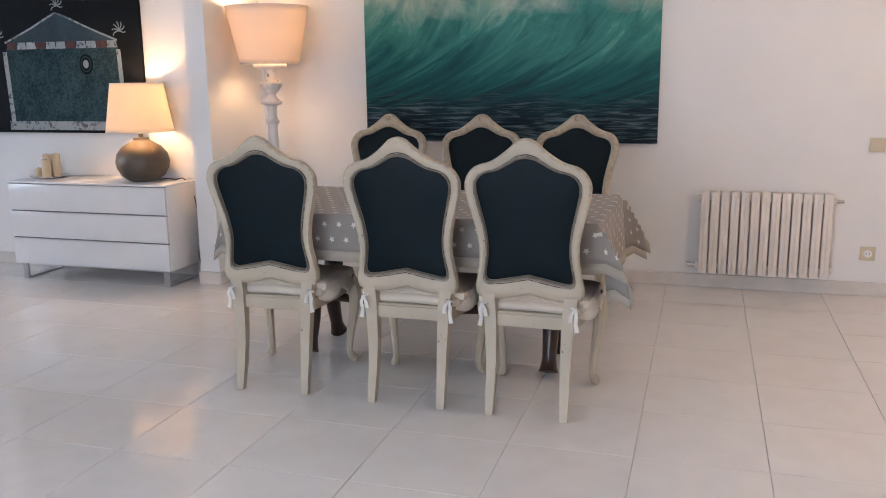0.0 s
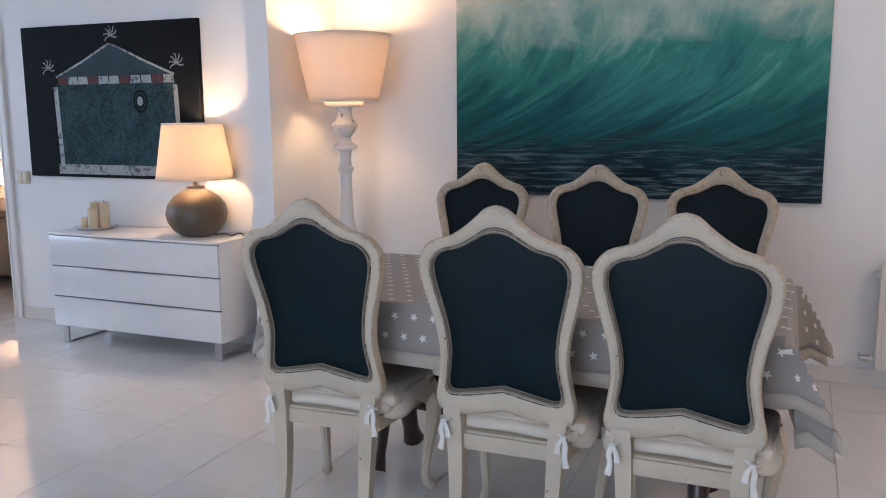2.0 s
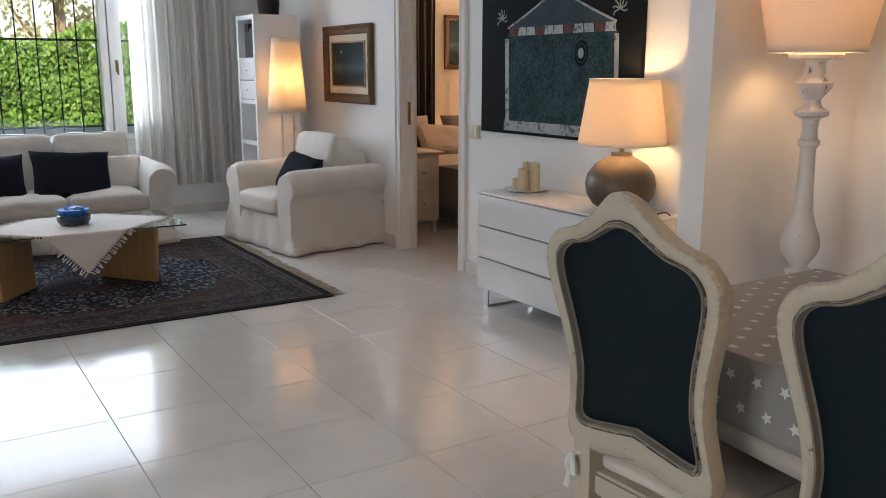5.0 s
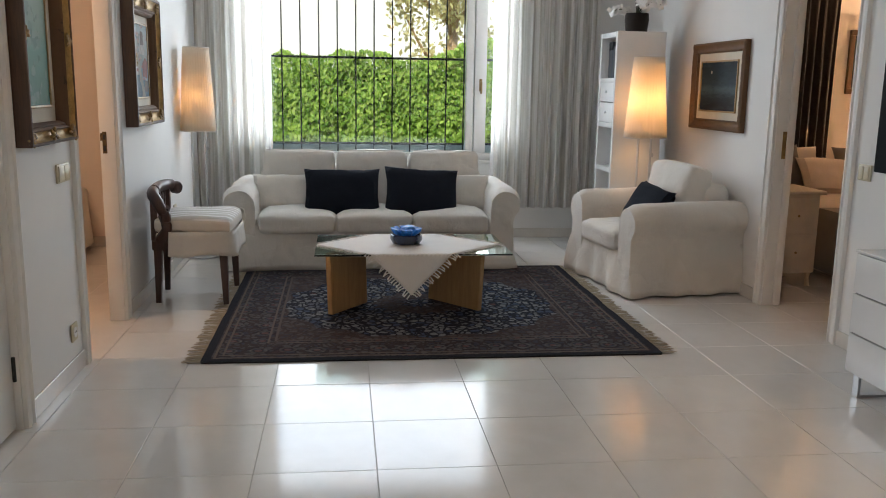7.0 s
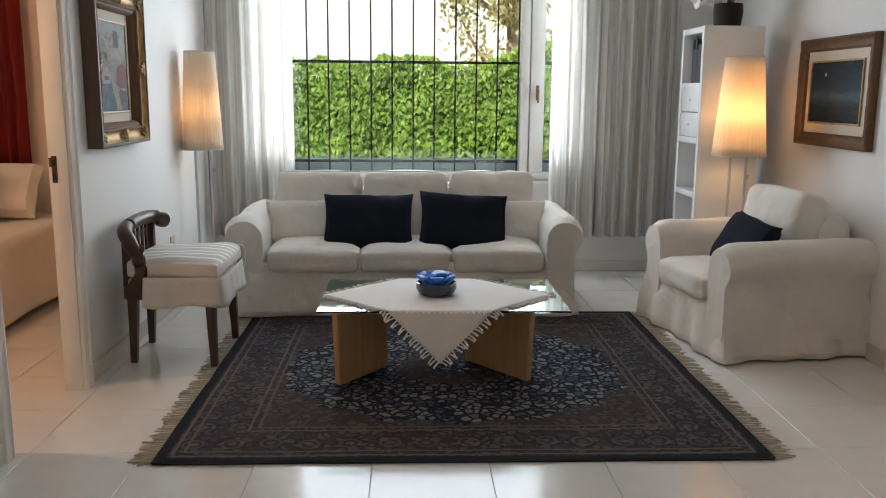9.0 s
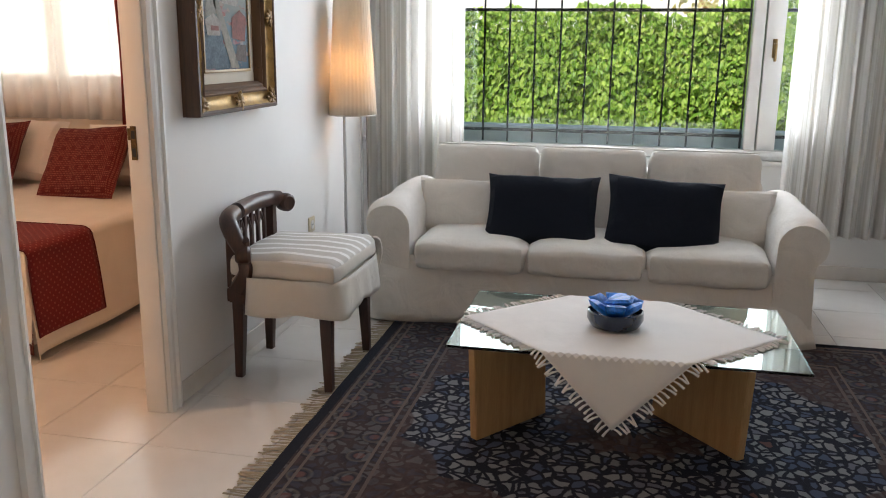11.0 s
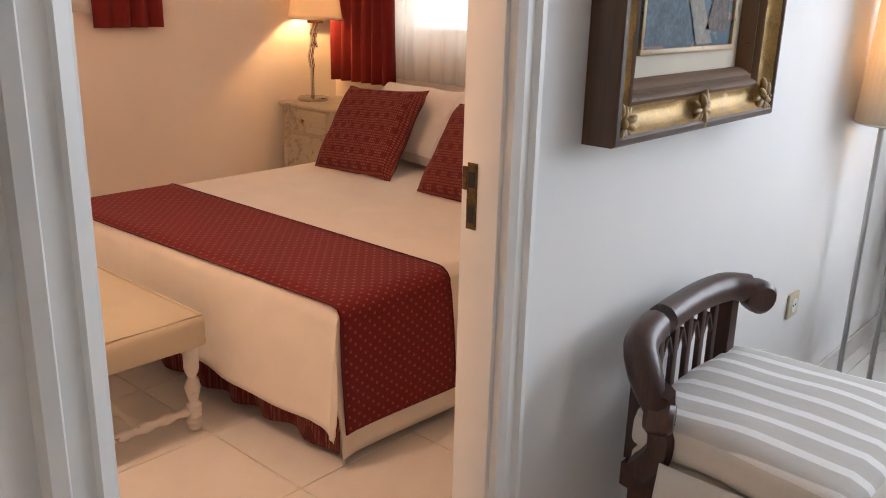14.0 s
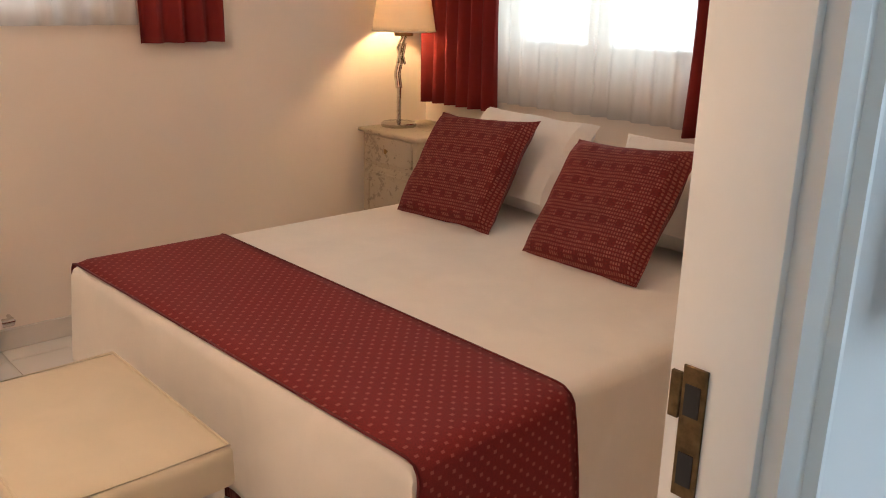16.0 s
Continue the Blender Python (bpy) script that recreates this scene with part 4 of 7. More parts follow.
def lampshade(t, r0, z0, r1, z1, name="shade", pleats=0, cloth_mat=M_LAMPSHADE):
    """An open shade, r0 wide at its foot z0 and r1 at its top z1."""
    def f(u, v):
        a = 2 * math.pi * u
        r = r0 + (r1 - r0) * v
        if pleats:
            r *= 1 + 0.012 * math.cos(a * pleats)
        return (r * math.cos(a), r * math.sin(a), z0 + (z1 - z0) * v)
    ob = thicken(part(name, sheet(f, 48 if not pleats else pleats * 4, 10, True), cloth_mat, t, "cream fabric lampshade"), 0.002)
    for nm, r, z in (("rim", r0, z0), ("rim", r1, z1)):
        pts = [(r * math.cos(2 * math.pi * k / 40), r * math.sin(2 * math.pi * k / 40), z) for k in range(41)]
        part(nm, tube(pts, 0.004, 6), M_TIE, t)
    return ob


# turned floor lamp by the wall end
fl = thing("floor_lamp", (-2.005, 5.38, 0), label="tall whitewashed turned wooden floor lamp with cream shade", category="floor lamp")
part("base", lathe([(0.17, 0), (0.17, 0.03), (0.15, 0.05), (0.10, 0.07), (0.085, 0.10)], 28), M_WHITEWASH, fl)
part("column", lathe([(0.085, 0.10), (0.09, 0.16), (0.065, 0.22), (0.04, 0.26), (0.045, 0.30), (0.085, 0.35), (0.09, 0.39), (0.06, 0.43), (0.036, 0.46), (0.034, 0.475), (0.052, 0.485), (0.054, 0.50), (0.036, 0.515), (0.05, 0.54), (0.074, 0.575), (0.082, 0.61), (0.076, 0.65), (0.056, 0.70), (0.042, 0.76), (0.036, 0.84), (0.033, 0.94), (0.031, 1.02), (0.034, 1.03), (0.045, 1.04), (0.046, 1.055), (0.034, 1.066), (0.03, 1.10), (0.034, 1.14), (0.038, 1.15), (0.068, 1.162), (0.070, 1.178), (0.04, 1.198), (0.03, 1.225)], 28), M_WHITEWASH, fl)
part("bulb_vase", lathe([(0.03, 1.225), (0.05, 1.245), (0.074, 1.275), (0.078, 1.295), (0.06, 1.31), (0.045, 1.325), (0.04, 1.36), (0.042, 1.385), (0.052, 1.39)], 36, flute=12, depth=0.10, span=(1.235, 1.30)), M_WHITEWASH, fl, "fluted turned vase")
part("drip_plate", lathe([(0.05, 1.39), (0.105, 1.395), (0.110, 1.408), (0.105, 1.42), (0.02, 1.422)], 28), M_WHITEWASH, fl)
part("socket", lathe([(0.018, 1.42), (0.018, 1.52), (0.01, 1.53)], 12), M_BRASS, fl)
lampshade(fl, 0.188, 1.42, 0.262, 1.775, cloth_mat=M_DENSESHADE)
part("light_bulb", lathe([(0.012, 1.53), (0.028, 1.56), (0.032, 1.585), (0.02, 1.61), (0.002, 1.615)], 16), M_PILLOW, fl)
bulb("floor_lamp_light", (-2.005, 5.38, 1.64), 14, 0.09)

# unseen ceiling lamp, added for warm light over the dining room's east end
dl = thing("ceiling_lamp", (2.35, 3.7, H), label="round frosted glass dining room ceiling lamp, added out of view, lit", category="ceiling lamp")
part("rose", lathe([(0.055, -0.028), (0.06, -0.02), (0.06, 0.0)], 28), M_BRASS, dl, "brass ceiling rose")
thicken(part("shade", lathe([(0.20, -0.17), (0.195, -0.12), (0.17, -0.07), (0.12, -0.04), (0.05, -0.029)], 36), M_LAMPSHADE, dl, "open frosted glass bowl"), 0.004)
part("light_bulb", lathe([(0.012, -0.06), (0.026, -0.09), (0.03, -0.11), (0.002, -0.135)], 16), M_PILLOW, dl)
bulb("dining_lamp_light", (2.35, 3.7, H - 0.175), 60, color=(1.0, 0.65, 0.37))

# chest of drawers with what stands on it
dr = thing("chest_of_drawers", label="low white lacquered chest of three drawers on steel legs", category="dresser")
DX0, DX1, DY0, DY1 = -3.75, -2.525, 4.905, 5.275
part("carcass", box(DX0, DX1, DY0, DY1, 0.11, 0.659, 0.003), M_LACQ, dr)
part("top", box(DX0 - 0.002, DX1 + 0.002, DY0 - 0.022, DY1, 0.660, 0.672, 0.002), M_LACQ, dr)
zz = 0.11
for k in range(3):
    h = 0.1785
    d = part("drawer", box(DX0 + 0.004, DX1 - 0.004, DY0 - 0.019, DY0 - 0.0005, zz + 0.003, zz + h, 0.0025), M_LACQ, dr)
    part("handle", box(-3.44, -2.84, DY0 - 0.028, DY0 - 0.012, zz + h + 0.0005, zz + h + 0.0035, 0.001, 1), M_STEEL, d, "slim steel edge pull")
    # dark strip colours in the shade of the slit above each drawer
    part("gap", box(DX0 + 0.002, DX1 - 0.002, DY0 - 0.004, DY0 - 0.0005, zz + h + 0.0005, zz + h + 0.0042), M_GAP_SHADE, dr)
    zz += 0.183
for x in (DX0 + 0.03, DX1 - 0.075):
    leg = shapes_join([box(x, x + 0.045, DY0 + 0.01, DY0 + 0.022, 0, 0.109, 0.001, 1), box(x, x + 0.045, DY1 - 0.032, DY1 - 0.02, 0, 0.109, 0.001, 1), box(x, x + 0.045, DY0 + 0.022, DY1 - 0.032, 0, 0.012, 0.001, 1)])
    part("leg", leg, M_STEEL, dr, "brushed steel sled leg")

tl = thing("table_lamp", (-2.82, 5.095, 0.672), label="round bronze ceramic table lamp with cream shade, lit", category="table lamp")
part("body", lathe([(0.075, 0), (0.09, 0.004), (0.135, 0.035), (0.165, 0.085), (0.172, 0.13), (0.160, 0.18), (0.125, 0.225), (0.075, 0.255), (0.052, 0.268), (0.05, 0.283), (0.02, 0.285)], 40), M_BRONZE, tl)
part("neck", lathe([(0.014, 0.285), (0.014, 0.36)], 12), M_BRASS, tl)
lampshade(tl, 0.213, 0.325, 0.165, 0.632)
part("light_bulb", lathe([(0.012, 0.36), (0.028, 0.39), (0.032, 0.42), (0.02, 0.44), (0.002, 0.445)], 16), M_PILLOW, tl)
bulb("table_lamp_light", (-2.82, 5.095, 0.672 + 0.47), 10)
cable = curve_pts([(0.10, 0.02, 0.008), (0.17, 0.04, 0.012), (0.21, 0.03, 0.005), (0.255, 0.08, 0.004), (0.30, 0.12, -0.15), (0.31, 0.14, -0.45), (0.33, 0.10, -0.60), (0.29, 0.13, -0.45), (0.33, 0.16, -0.30)], 6)
part("cable", tube(cable, 0.0035, 6), M_BLACK, tl, "black cable hanging down")

tray = thing("candle_plate", (-3.61, 5.13, 0.672), label="round white plate with a thin rim", category="plate")
part("plate", lathe([(0.06, 0), (0.11, 0.004), (0.125, 0.013), (0.122, 0.014), (0.105, 0.008), (0.0, 0.006)], 36), M_LACQ, tray)
for x, y, r, h, mt, lb in ((-0.035, 0.03, 0.030, 0.15, M_WAX, "tall cream pillar candle on the plate"), (0.045, 0.02, 0.030, 0.155, M_WAX, "tall cream pillar candle on the plate"), (0.012, -0.035, 0.032, 0.12, M_WAX, "medium cream pillar candle on the plate"), (-0.062, -0.03, 0.024, 0.06, M_WAX, "short cream candle on the plate")):
    cd = thing("candle", (-3.61 + x, 5.13 + y, 0.679), label=lb, category="candle", group="candles on the plate")
    part("wax", lathe([(r - 0.002, 0), (r, 0.003), (r, h - 0.004), (r - 0.004, h), (r * 0.5, h - 0.003), (0.0, h - 0.005)], 20), mt, cd)
    part("wick", tube([(0, 0, h - 0.006), (0.001, 0, h + 0.008)], 0.0012, 5), M_BLACK, cd)
# ---- sitting area ----
RX0, RX1, RY0, RY1 = -6.58, -4.352, 1.902, 4.258


def rug_material():
    """Persian carpet: navy field of pale leaves inside lobed medallions, rose-brown corners and a rosette border."""
    m, nt, nodes, links, b = material("persian_carpet")
    c = nt.nodes.new("ShaderNodeTexCoord")
    sep = nt.nodes.new("ShaderNodeSeparateXYZ")
    links.new(c.outputs["Object"], sep.inputs[0])
    hx, hy = (RX1 - RX0) / 2, (RY1 - RY0) / 2
    ax, ay = calc(nt, "ABSOLUTE", sep.outputs[0]), calc(nt, "ABSOLUTE", sep.outputs[1])
    edge = calc(nt, "MINIMUM", calc(nt, "SUBTRACT", hx, ax), calc(nt, "SUBTRACT", hy, ay))
    # leaves: stretched cells
    vo = nt.nodes.new("ShaderNodeTexVoronoi")
    vo.inputs["Scale"].default_value = 23
    ve = nt.nodes.new("ShaderNodeTexVoronoi")
    ve.feature = "DISTANCE_TO_EDGE"
    ve.inputs["Scale"].default_value = 23
    warp = nt.nodes.new("ShaderNodeVectorMath")
    warp.operation = "ADD"
    wn = nt.nodes.new("ShaderNodeTexNoise")
    wn.inputs["Scale"].default_value = 14
    sc = nt.nodes.new("ShaderNodeVectorMath")
    sc.operation = "SCALE"
    sc.inputs[3].default_value = 0.05
    links.new(c.outputs["Object"], wn.inputs["Vector"])
    links.new(wn.outputs["Color"], sc.inputs[0])
    links.new(c.outputs["Object"], warp.inputs[0])
    links.new(sc.outputs[0], warp.inputs[1])
    links.new(warp.outputs[0], vo.inputs["Vector"])
    links.new(warp.outputs[0], ve.inputs["Vector"])
    leaf = ramp(nt, ve.outputs["Distance"], [(0.10, (0, 0, 0)), (0.17, (1, 1, 1))])
    tint = ramp(nt, vo.outputs["Color"], [(0.15, (0.20, 0.205, 0.21)), (0.35, (0.05, 0.07, 0.12)), (0.55, (0.17, 0.18, 0.19)), (0.75, (0.11, 0.12, 0.15)), (0.92, (0.10, 0.045, 0.04))], "CONSTANT")
    navy = mix(nt, leaf, (0.004, 0.005, 0.012), tint)
    rose = mix(nt, calc(nt, "MULTIPLY", leaf, 0.25), ramp(nt, noise_tex(nt, c.outputs["Object"], 30, 4), [(0.3, (0.030, 0.018, 0.017)), (0.7, (0.070, 0.043, 0.038))]), tint)
    # medallion distance with lobes
    ex, ey = calc(nt, "DIVIDE", sep.outputs[0], 0.80), calc(nt, "DIVIDE", sep.outputs[1], 0.92)
    r = calc(nt, "SQRT", calc(nt, "ADD", calc(nt, "MULTIPLY", ex, ex), calc(nt, "MULTIPLY", ey, ey)))
    at = nt.nodes.new("ShaderNodeMath")
    at.operation = "ARCTAN2"
    links.new(ey, at.inputs[0])
    links.new(ex, at.inputs[1])
    lob = calc(nt, "MULTIPLY", calc(nt, "ABSOLUTE", calc(nt, "SINE", calc(nt, "MULTIPLY", at.outputs[0], 8.0))), 0.07)
    rr = calc(nt, "ADD", r, lob)
    field = ramp(nt, rr, [(0.955, (1, 1, 1)), (0.965, (0, 0, 0))])
    col = mix(nt, field, rose, navy)
    inner = ramp(nt, rr, [(0.36, (1, 1, 1)), (0.37, (0, 0, 0))])
    col = mix(nt, inner, col, rose)
    core = ramp(nt, rr, [(0.15, (1, 1, 1)), (0.16, (0, 0, 0))])
    col = mix(nt, core, col, navy)
    # border bands by distance from the edge
    bv = nt.nodes.new("ShaderNodeTexVoronoi")
    bv.inputs["Scale"].default_value = 6.5
    bv.inputs["Randomness"].default_value = 0.15
    links.new(c.outputs["Object"], bv.inputs["Vector"])
    ros = ramp(nt, bv.outputs["Distance"], [(0.10, (0.11, 0.05, 0.045)), (0.16, (0.012, 0.012, 0.02)), (0.27, (0.085, 0.07, 0.062)), (0.32, (0.016, 0.013, 0.017)), (0.5, (0.040, 0.026, 0.024))])
    border = mix(nt, calc(nt, "MULTIPLY", leaf, 0.30), ros, tint)
    inb = ramp(nt, edge, [(0.0, (0, 0, 0)), (0.34, (0, 0, 0)), (0.345, (1, 1, 1))], "LINEAR")
    col = mix(nt, inb, border, col)
    for d, w, tone in ((0.0, 0.045, (0.006, 0.007, 0.012)), (0.055, 0.012, (0.13, 0.10, 0.08)), (0.095, 0.010, (0.12, 0.095, 0.08)), (0.30, 0.010, (0.13, 0.10, 0.085)), (0.335, 0.012, (0.11, 0.085, 0.075))):
        band = calc(nt, "MULTIPLY", calc(nt, "GREATER_THAN", edge, d - 0.001), calc(nt, "LESS_THAN", edge, d + w))
        col = mix(nt, band, col, tone)
    pile = noise_tex(nt, c.outputs["Object"], 400, 2)
    col = mix(nt, 0.5, col, mix(nt, 1.0, col, ramp(nt, pile, [(0.3, (0.55, 0.55, 0.55)), (0.7, (1, 1, 1))]), "MULTIPLY"))
    links.new(mix(nt, 0.025, col, (0.5, 0.5, 0.58)), b.inputs["Base Color"])
    b.inputs["Roughness"].default_value = 0.95
    b.inputs["Specular IOR Level"].default_value = 0.1
    bump(nt, pile, 0.5, 0.004, b)
    return m


rug = thing("rug", ((RX0 + RX1) / 2, (RY0 + RY1) / 2, 0), label="dark blue and rose Persian rug with cream fringes", category="rug")
hx, hy = (RX1 - RX0) / 2, (RY1 - RY0) / 2
part("carpet", sheet(lambda u, v: ((2 * u - 1) * hx + 0.008 * noise.noise((v * 6, 1, 0)), (2 * v - 1) * hy, 0.010 + 0.003 * noise.noise((u * 8, v * 8, 3))), 50, 50), rug_material(), rug)
part("underside", box(-hx + 0.004, hx - 0.004, -hy + 0.004, hy - 0.004, 0.0005, 0.006), M_BLACK, rug)
M_FRINGE = fabric("rug_fringe", (0.30, 0.25, 0.17))
for s in (-1, 1):
    rng = random.Random(11 + s)
    bm = bmesh.new()
    x = -hx
    while x < hx:
        w = rng.uniform(0.006, 0.011)
        dx, ln = rng.uniform(-0.02, 0.02), rng.uniform(0.06, 0.095)
        tube([(x, s * (hy - 0.004), 0.008), (x + dx * 0.4, s * (hy + ln * 0.5), 0.006), (x + dx, s * (hy + ln), 0.004)], [w * 0.6, w * 0.5, w * 0.6], 5, bm, (1, 0.4))
        x += rng.uniform(0.011, 0.016)
    part("fringe", bm, M_FRINGE, rug, "cream knotted fringe")


def arm_profile(side):
    """Rolled arm seen from the front: (across, height); across grows outwards."""
    pts = [(0.0, 0.30), (0.0, 0.50), (0.02, 0.57), (0.07, 0.615), (0.135, 0.62), (0.20, 0.59), (0.235, 0.53), (0.225, 0.47), (0.195, 0.43), (0.18, 0.38)]
    return [(side * x, z) for x, z in pts]


def sofa(name, seats, width, label, category, seed=0, fuller=1.0):
    """A slipcovered sofa of so many seats, facing +x, its front at x = 0."""
    t = thing(name, label=label, category=category)
    depth, arm = 0.88, 0.20
    hw = width / 2
    inner = hw - arm - 0.03
    # skirted body
    def skirt(u, v):
        a = u * 4
        k, f = int(a) % 4, a - int(a)
        cs = [(0.0, -hw + 0.05), (0.0, hw - 0.05), (-depth, hw - 0.05), (-depth, -hw + 0.05)]
        p, q = cs[k], cs[(k + 1) % 4]
        x, y = p[0] + (q[0] - p[0]) * f, p[1] + (q[1] - p[1]) * f
        fl = 0.035 * (1 - v) + 0.015 * (1 - v) * math.sin(u * 90 + seed) + 0.011 * math.sin(u * 37 + 3 * v)
        cx, cy = x + depth / 2, y
        n = Vector((1 if k == 0 else -1 if k == 2 else 0, 1 if k == 1 else -1 if k == 3 else 0))
        corner = 1 - min(f, 1 - f) * 8
        if corner > 0:
            n = n + 0.6 * corner * Vector((math.copysign(1, cx), math.copysign(1, cy)))
        return (x - 0.03 + n.x * fl, y + n.y * fl, 0.012 + 0.33 * v)
    thicken(part("skirt", sheet(skirt, 160, 8, True), M_SOFA, t, "hanging cotton slipcover skirt"), 0.004)
    part("base", box(-depth + 0.03, -0.045, -hw + 0.07, hw - 0.07, 0.06, 0.285, 0.02), M_SOFA, t)
    # arms
    for s in (-1, 1):
        prof = curve_pts([(x, z, 0) for x, z in arm_profile(s)], 3)
        prof += [Vector((s * 0.19, 0.30, 0)), Vector((s * 0.19, 0.10, 0)), Vector((0.0, 0.10, 0))]
        nx = 16
        bm = bmesh.new()
        rows = []
        for k in range(nx + 1):
            u = k / nx
            x = -0.012 - u * (depth - 0.03)
            g = 1 - 0.06 * (1 - min(1, u * 14)) - 0.03 * max(0, u * 14 - 13)
            row = []
            for p in prof:
                y = s * (hw - 0.215) + p.x * g
                z = 0.10 + (p.y - 0.10) * (g if p.y > 0.2 else 1) + 0.012 * u
                d = noise.noise((x * 5, y * 5, z * 6 + seed)) * 0.010
                row.append(bm.verts.new((x, y + d * s, z + d * 0.6)))
            rows.append(row)
        n = len(prof)
        for p, q in zip(rows, rows[1:]):
            for j in range(n):
                bm.faces.new((p[j], p[(j + 1) % n], q[(j + 1) % n], q[j]))
        bm.faces.new(rows[0])
        bm.faces.new(rows[-1][::-1])
        bmesh.ops.recalc_face_normals(bm, faces=bm.faces)
        part("arm", bm, M_SOFA, t)
    part("back", turn(box_cushion(0.22, 2 * inner + 0.06, 0.62, 0.07, 0.01, 9, seed + 2), pose(-depth + 0.14, 0, 0.41)), M_SOFA, t)
    sw = 2 * inner / seats
    for k in range(seats):
        y = -inner + (k + 0.5) * sw
        part("seat_cushion", turn(box_cushion(0.66, sw - 0.012, 0.155, 0.045, 0.03, 10, seed + k, 0.010), pose(-0.315, y, 0.348)), M_SOFA, t)
        bc = part("back_cushion", turn(box_cushion(sw - 0.012, 0.50, 0.19, 0.042, 0.022, 10, seed + 4 + k, 0.010), pose(-depth + 0.30, y, 0.595, 78, 0, 90)), M_SOFA, t)
        if seats == 3:
            rim = [pose(-depth + 0.30, y, 0.595, 78, 0, 90) @ Vector((px * (sw / 2 - 0.02), 0.245, pz)) for px, pz in ((-1, 0.085), (0, 0.10), (1, 0.085))]
            part("piping", tube(curve_pts(rim, 6), 0.004, 6), M_SOFA, bc)
    return t


so = sofa("sofa", 3, 2.17, "cream slipcovered three seat sofa with rolled arms", "sofa")
so.matrix_basis = pose(-6.485, 2.835, 0)
ac = sofa("armchair", 1, 1.04, "cream slipcovered armchair with rolled arms", "armchair", 9)
ac.matrix_basis = pose(-6.01, 4.385, 0, 0, 0, -82)


def loose_pillow(name, at, rot, w, h, th, mat, label, seed):
    t = thing(name, label=label, category="cushion")
    part("cover", pillow(w, h, th, seed=seed, power=0.42), mat, t)
    t.matrix_basis = pose(*at, *rot)
    return t


loose_pillow("cushion", (-6.93, 2.14, 0.53), (72, 0, 90), 0.46, 0.30, 0.15, M_SOFA, "cream cotton cushion on the sofa", 1)
loose_pillow("cushion", (-6.93, 3.53, 0.53), (72, 0, 90), 0.46, 0.30, 0.15, M_SOFA, "cream cotton cushion on the sofa", 2)
loose_pillow("cushion", (-6.75, 2.595, 0.552), (60, 0, 88), 0.58, 0.40, 0.14, M_DARKPIL, "black velvet cushion leaning on the sofa", 3)
loose_pillow("cushion", (-6.74, 3.20, 0.555), (60, 3, 91), 0.57, 0.41, 0.14, M_DARKPIL, "black velvet cushion leaning on the sofa", 4)
loose_pillow("cushion", (-5.96, 4.72, 0.56), (58, 6, 10), 0.42, 0.32, 0.13, M_DARKPIL, "black velvet cushion in the armchair", 5)

# coffee table
ct = thing("coffee_table", label="glass coffee table on two pale oak boards", category="coffee table")
GX0, GX1, GY0, GY1, GZ = -5.79, -5.107, 2.437, 3.60, 0.393
g = part("glass_top", box(GX0, GX1, GY0, GY1, GZ - 0.010, GZ, 0.0025), M_TABLEGLASS, ct, "clear greenish glass top", smooth=False)
g.visible_shadow = False
for (ax, ay), (bx_, by_), (cx_, cy_) in (((-5.206, 2.523), (-5.46, 2.71), (0.028, 0.0)), ((-5.253, 3.432), (-5.55, 3.19), (0.028, 0.0))):
    d = Vector((bx_ - ax, by_ - ay, 0)).normalized()
    nrm = Vector((-d.y, d.x, 0)) * 0.017
    ln = (Vector((bx_, by_, 0)) - Vector((ax, ay, 0))).length + 0.05
    bm = bmesh.new()
    a0 = Vector((ax, ay, 0.012))
    b0 = a0 + d * ln
    a1 = a0 + Vector((0, 0, GZ - 0.023)) - d * 0.02
    b1 = b0 + Vector((0, 0, GZ - 0.023)) - d * 0.02
    q = [bm.verts.new(p + s * nrm) for s in (-1, 1) for p in (a0, b0, b1, a1)]
    for f in ((0, 1, 2, 3), (7, 6, 5, 4), (0, 4, 5, 1), (1, 5, 6, 2), (2, 6, 7, 3), (3, 7, 4, 0)):
        bm.faces.new([q[k] for k in f])
    bmesh.ops.recalc_face_normals(bm, faces=bm.faces)
    bmesh.ops.bevel(bm, geom=list(bm.edges), offset=0.003, segments=2, affect="EDGES")
    part("board_leg", bm, M_TABLEWOOD, ct, "pale oak board")

# white cloth laid cornerwise, its near corner hanging
cl = thing("table_runner", label="white cotton cloth with knotted fringe over glass", category="tablecloth")
CC = ((GX0 + GX1) / 2 + 0.03, (GY0 + GY1) / 2 - 0.02)
HD = 0.545


def laid(px, py):
    """The flat cloth's point; past the near glass edge it hangs."""
    z = GZ + 0.003 + 0.0015 * noise.noise((px * 9, py * 9, 0))
    over = px - (GX1 + 0.004)
    if over > 0:
        return Vector((GX1 + 0.006 + 0.10 * over, py, z - over))
    over = (GX0 - 0.004) - px
    if over > 0:
        return Vector((GX0 - 0.006 - 0.1 * over, py, z - over))
    return Vector((px, py, z))


def cloth_uv(u, v):
    a, b_ = (2 * u - 1), (2 * v - 1)
    return (CC[0] + HD * 0.5 * (a + b_) * 1.02, CC[1] + HD * 0.5 * (b_ - a) * 1.02)


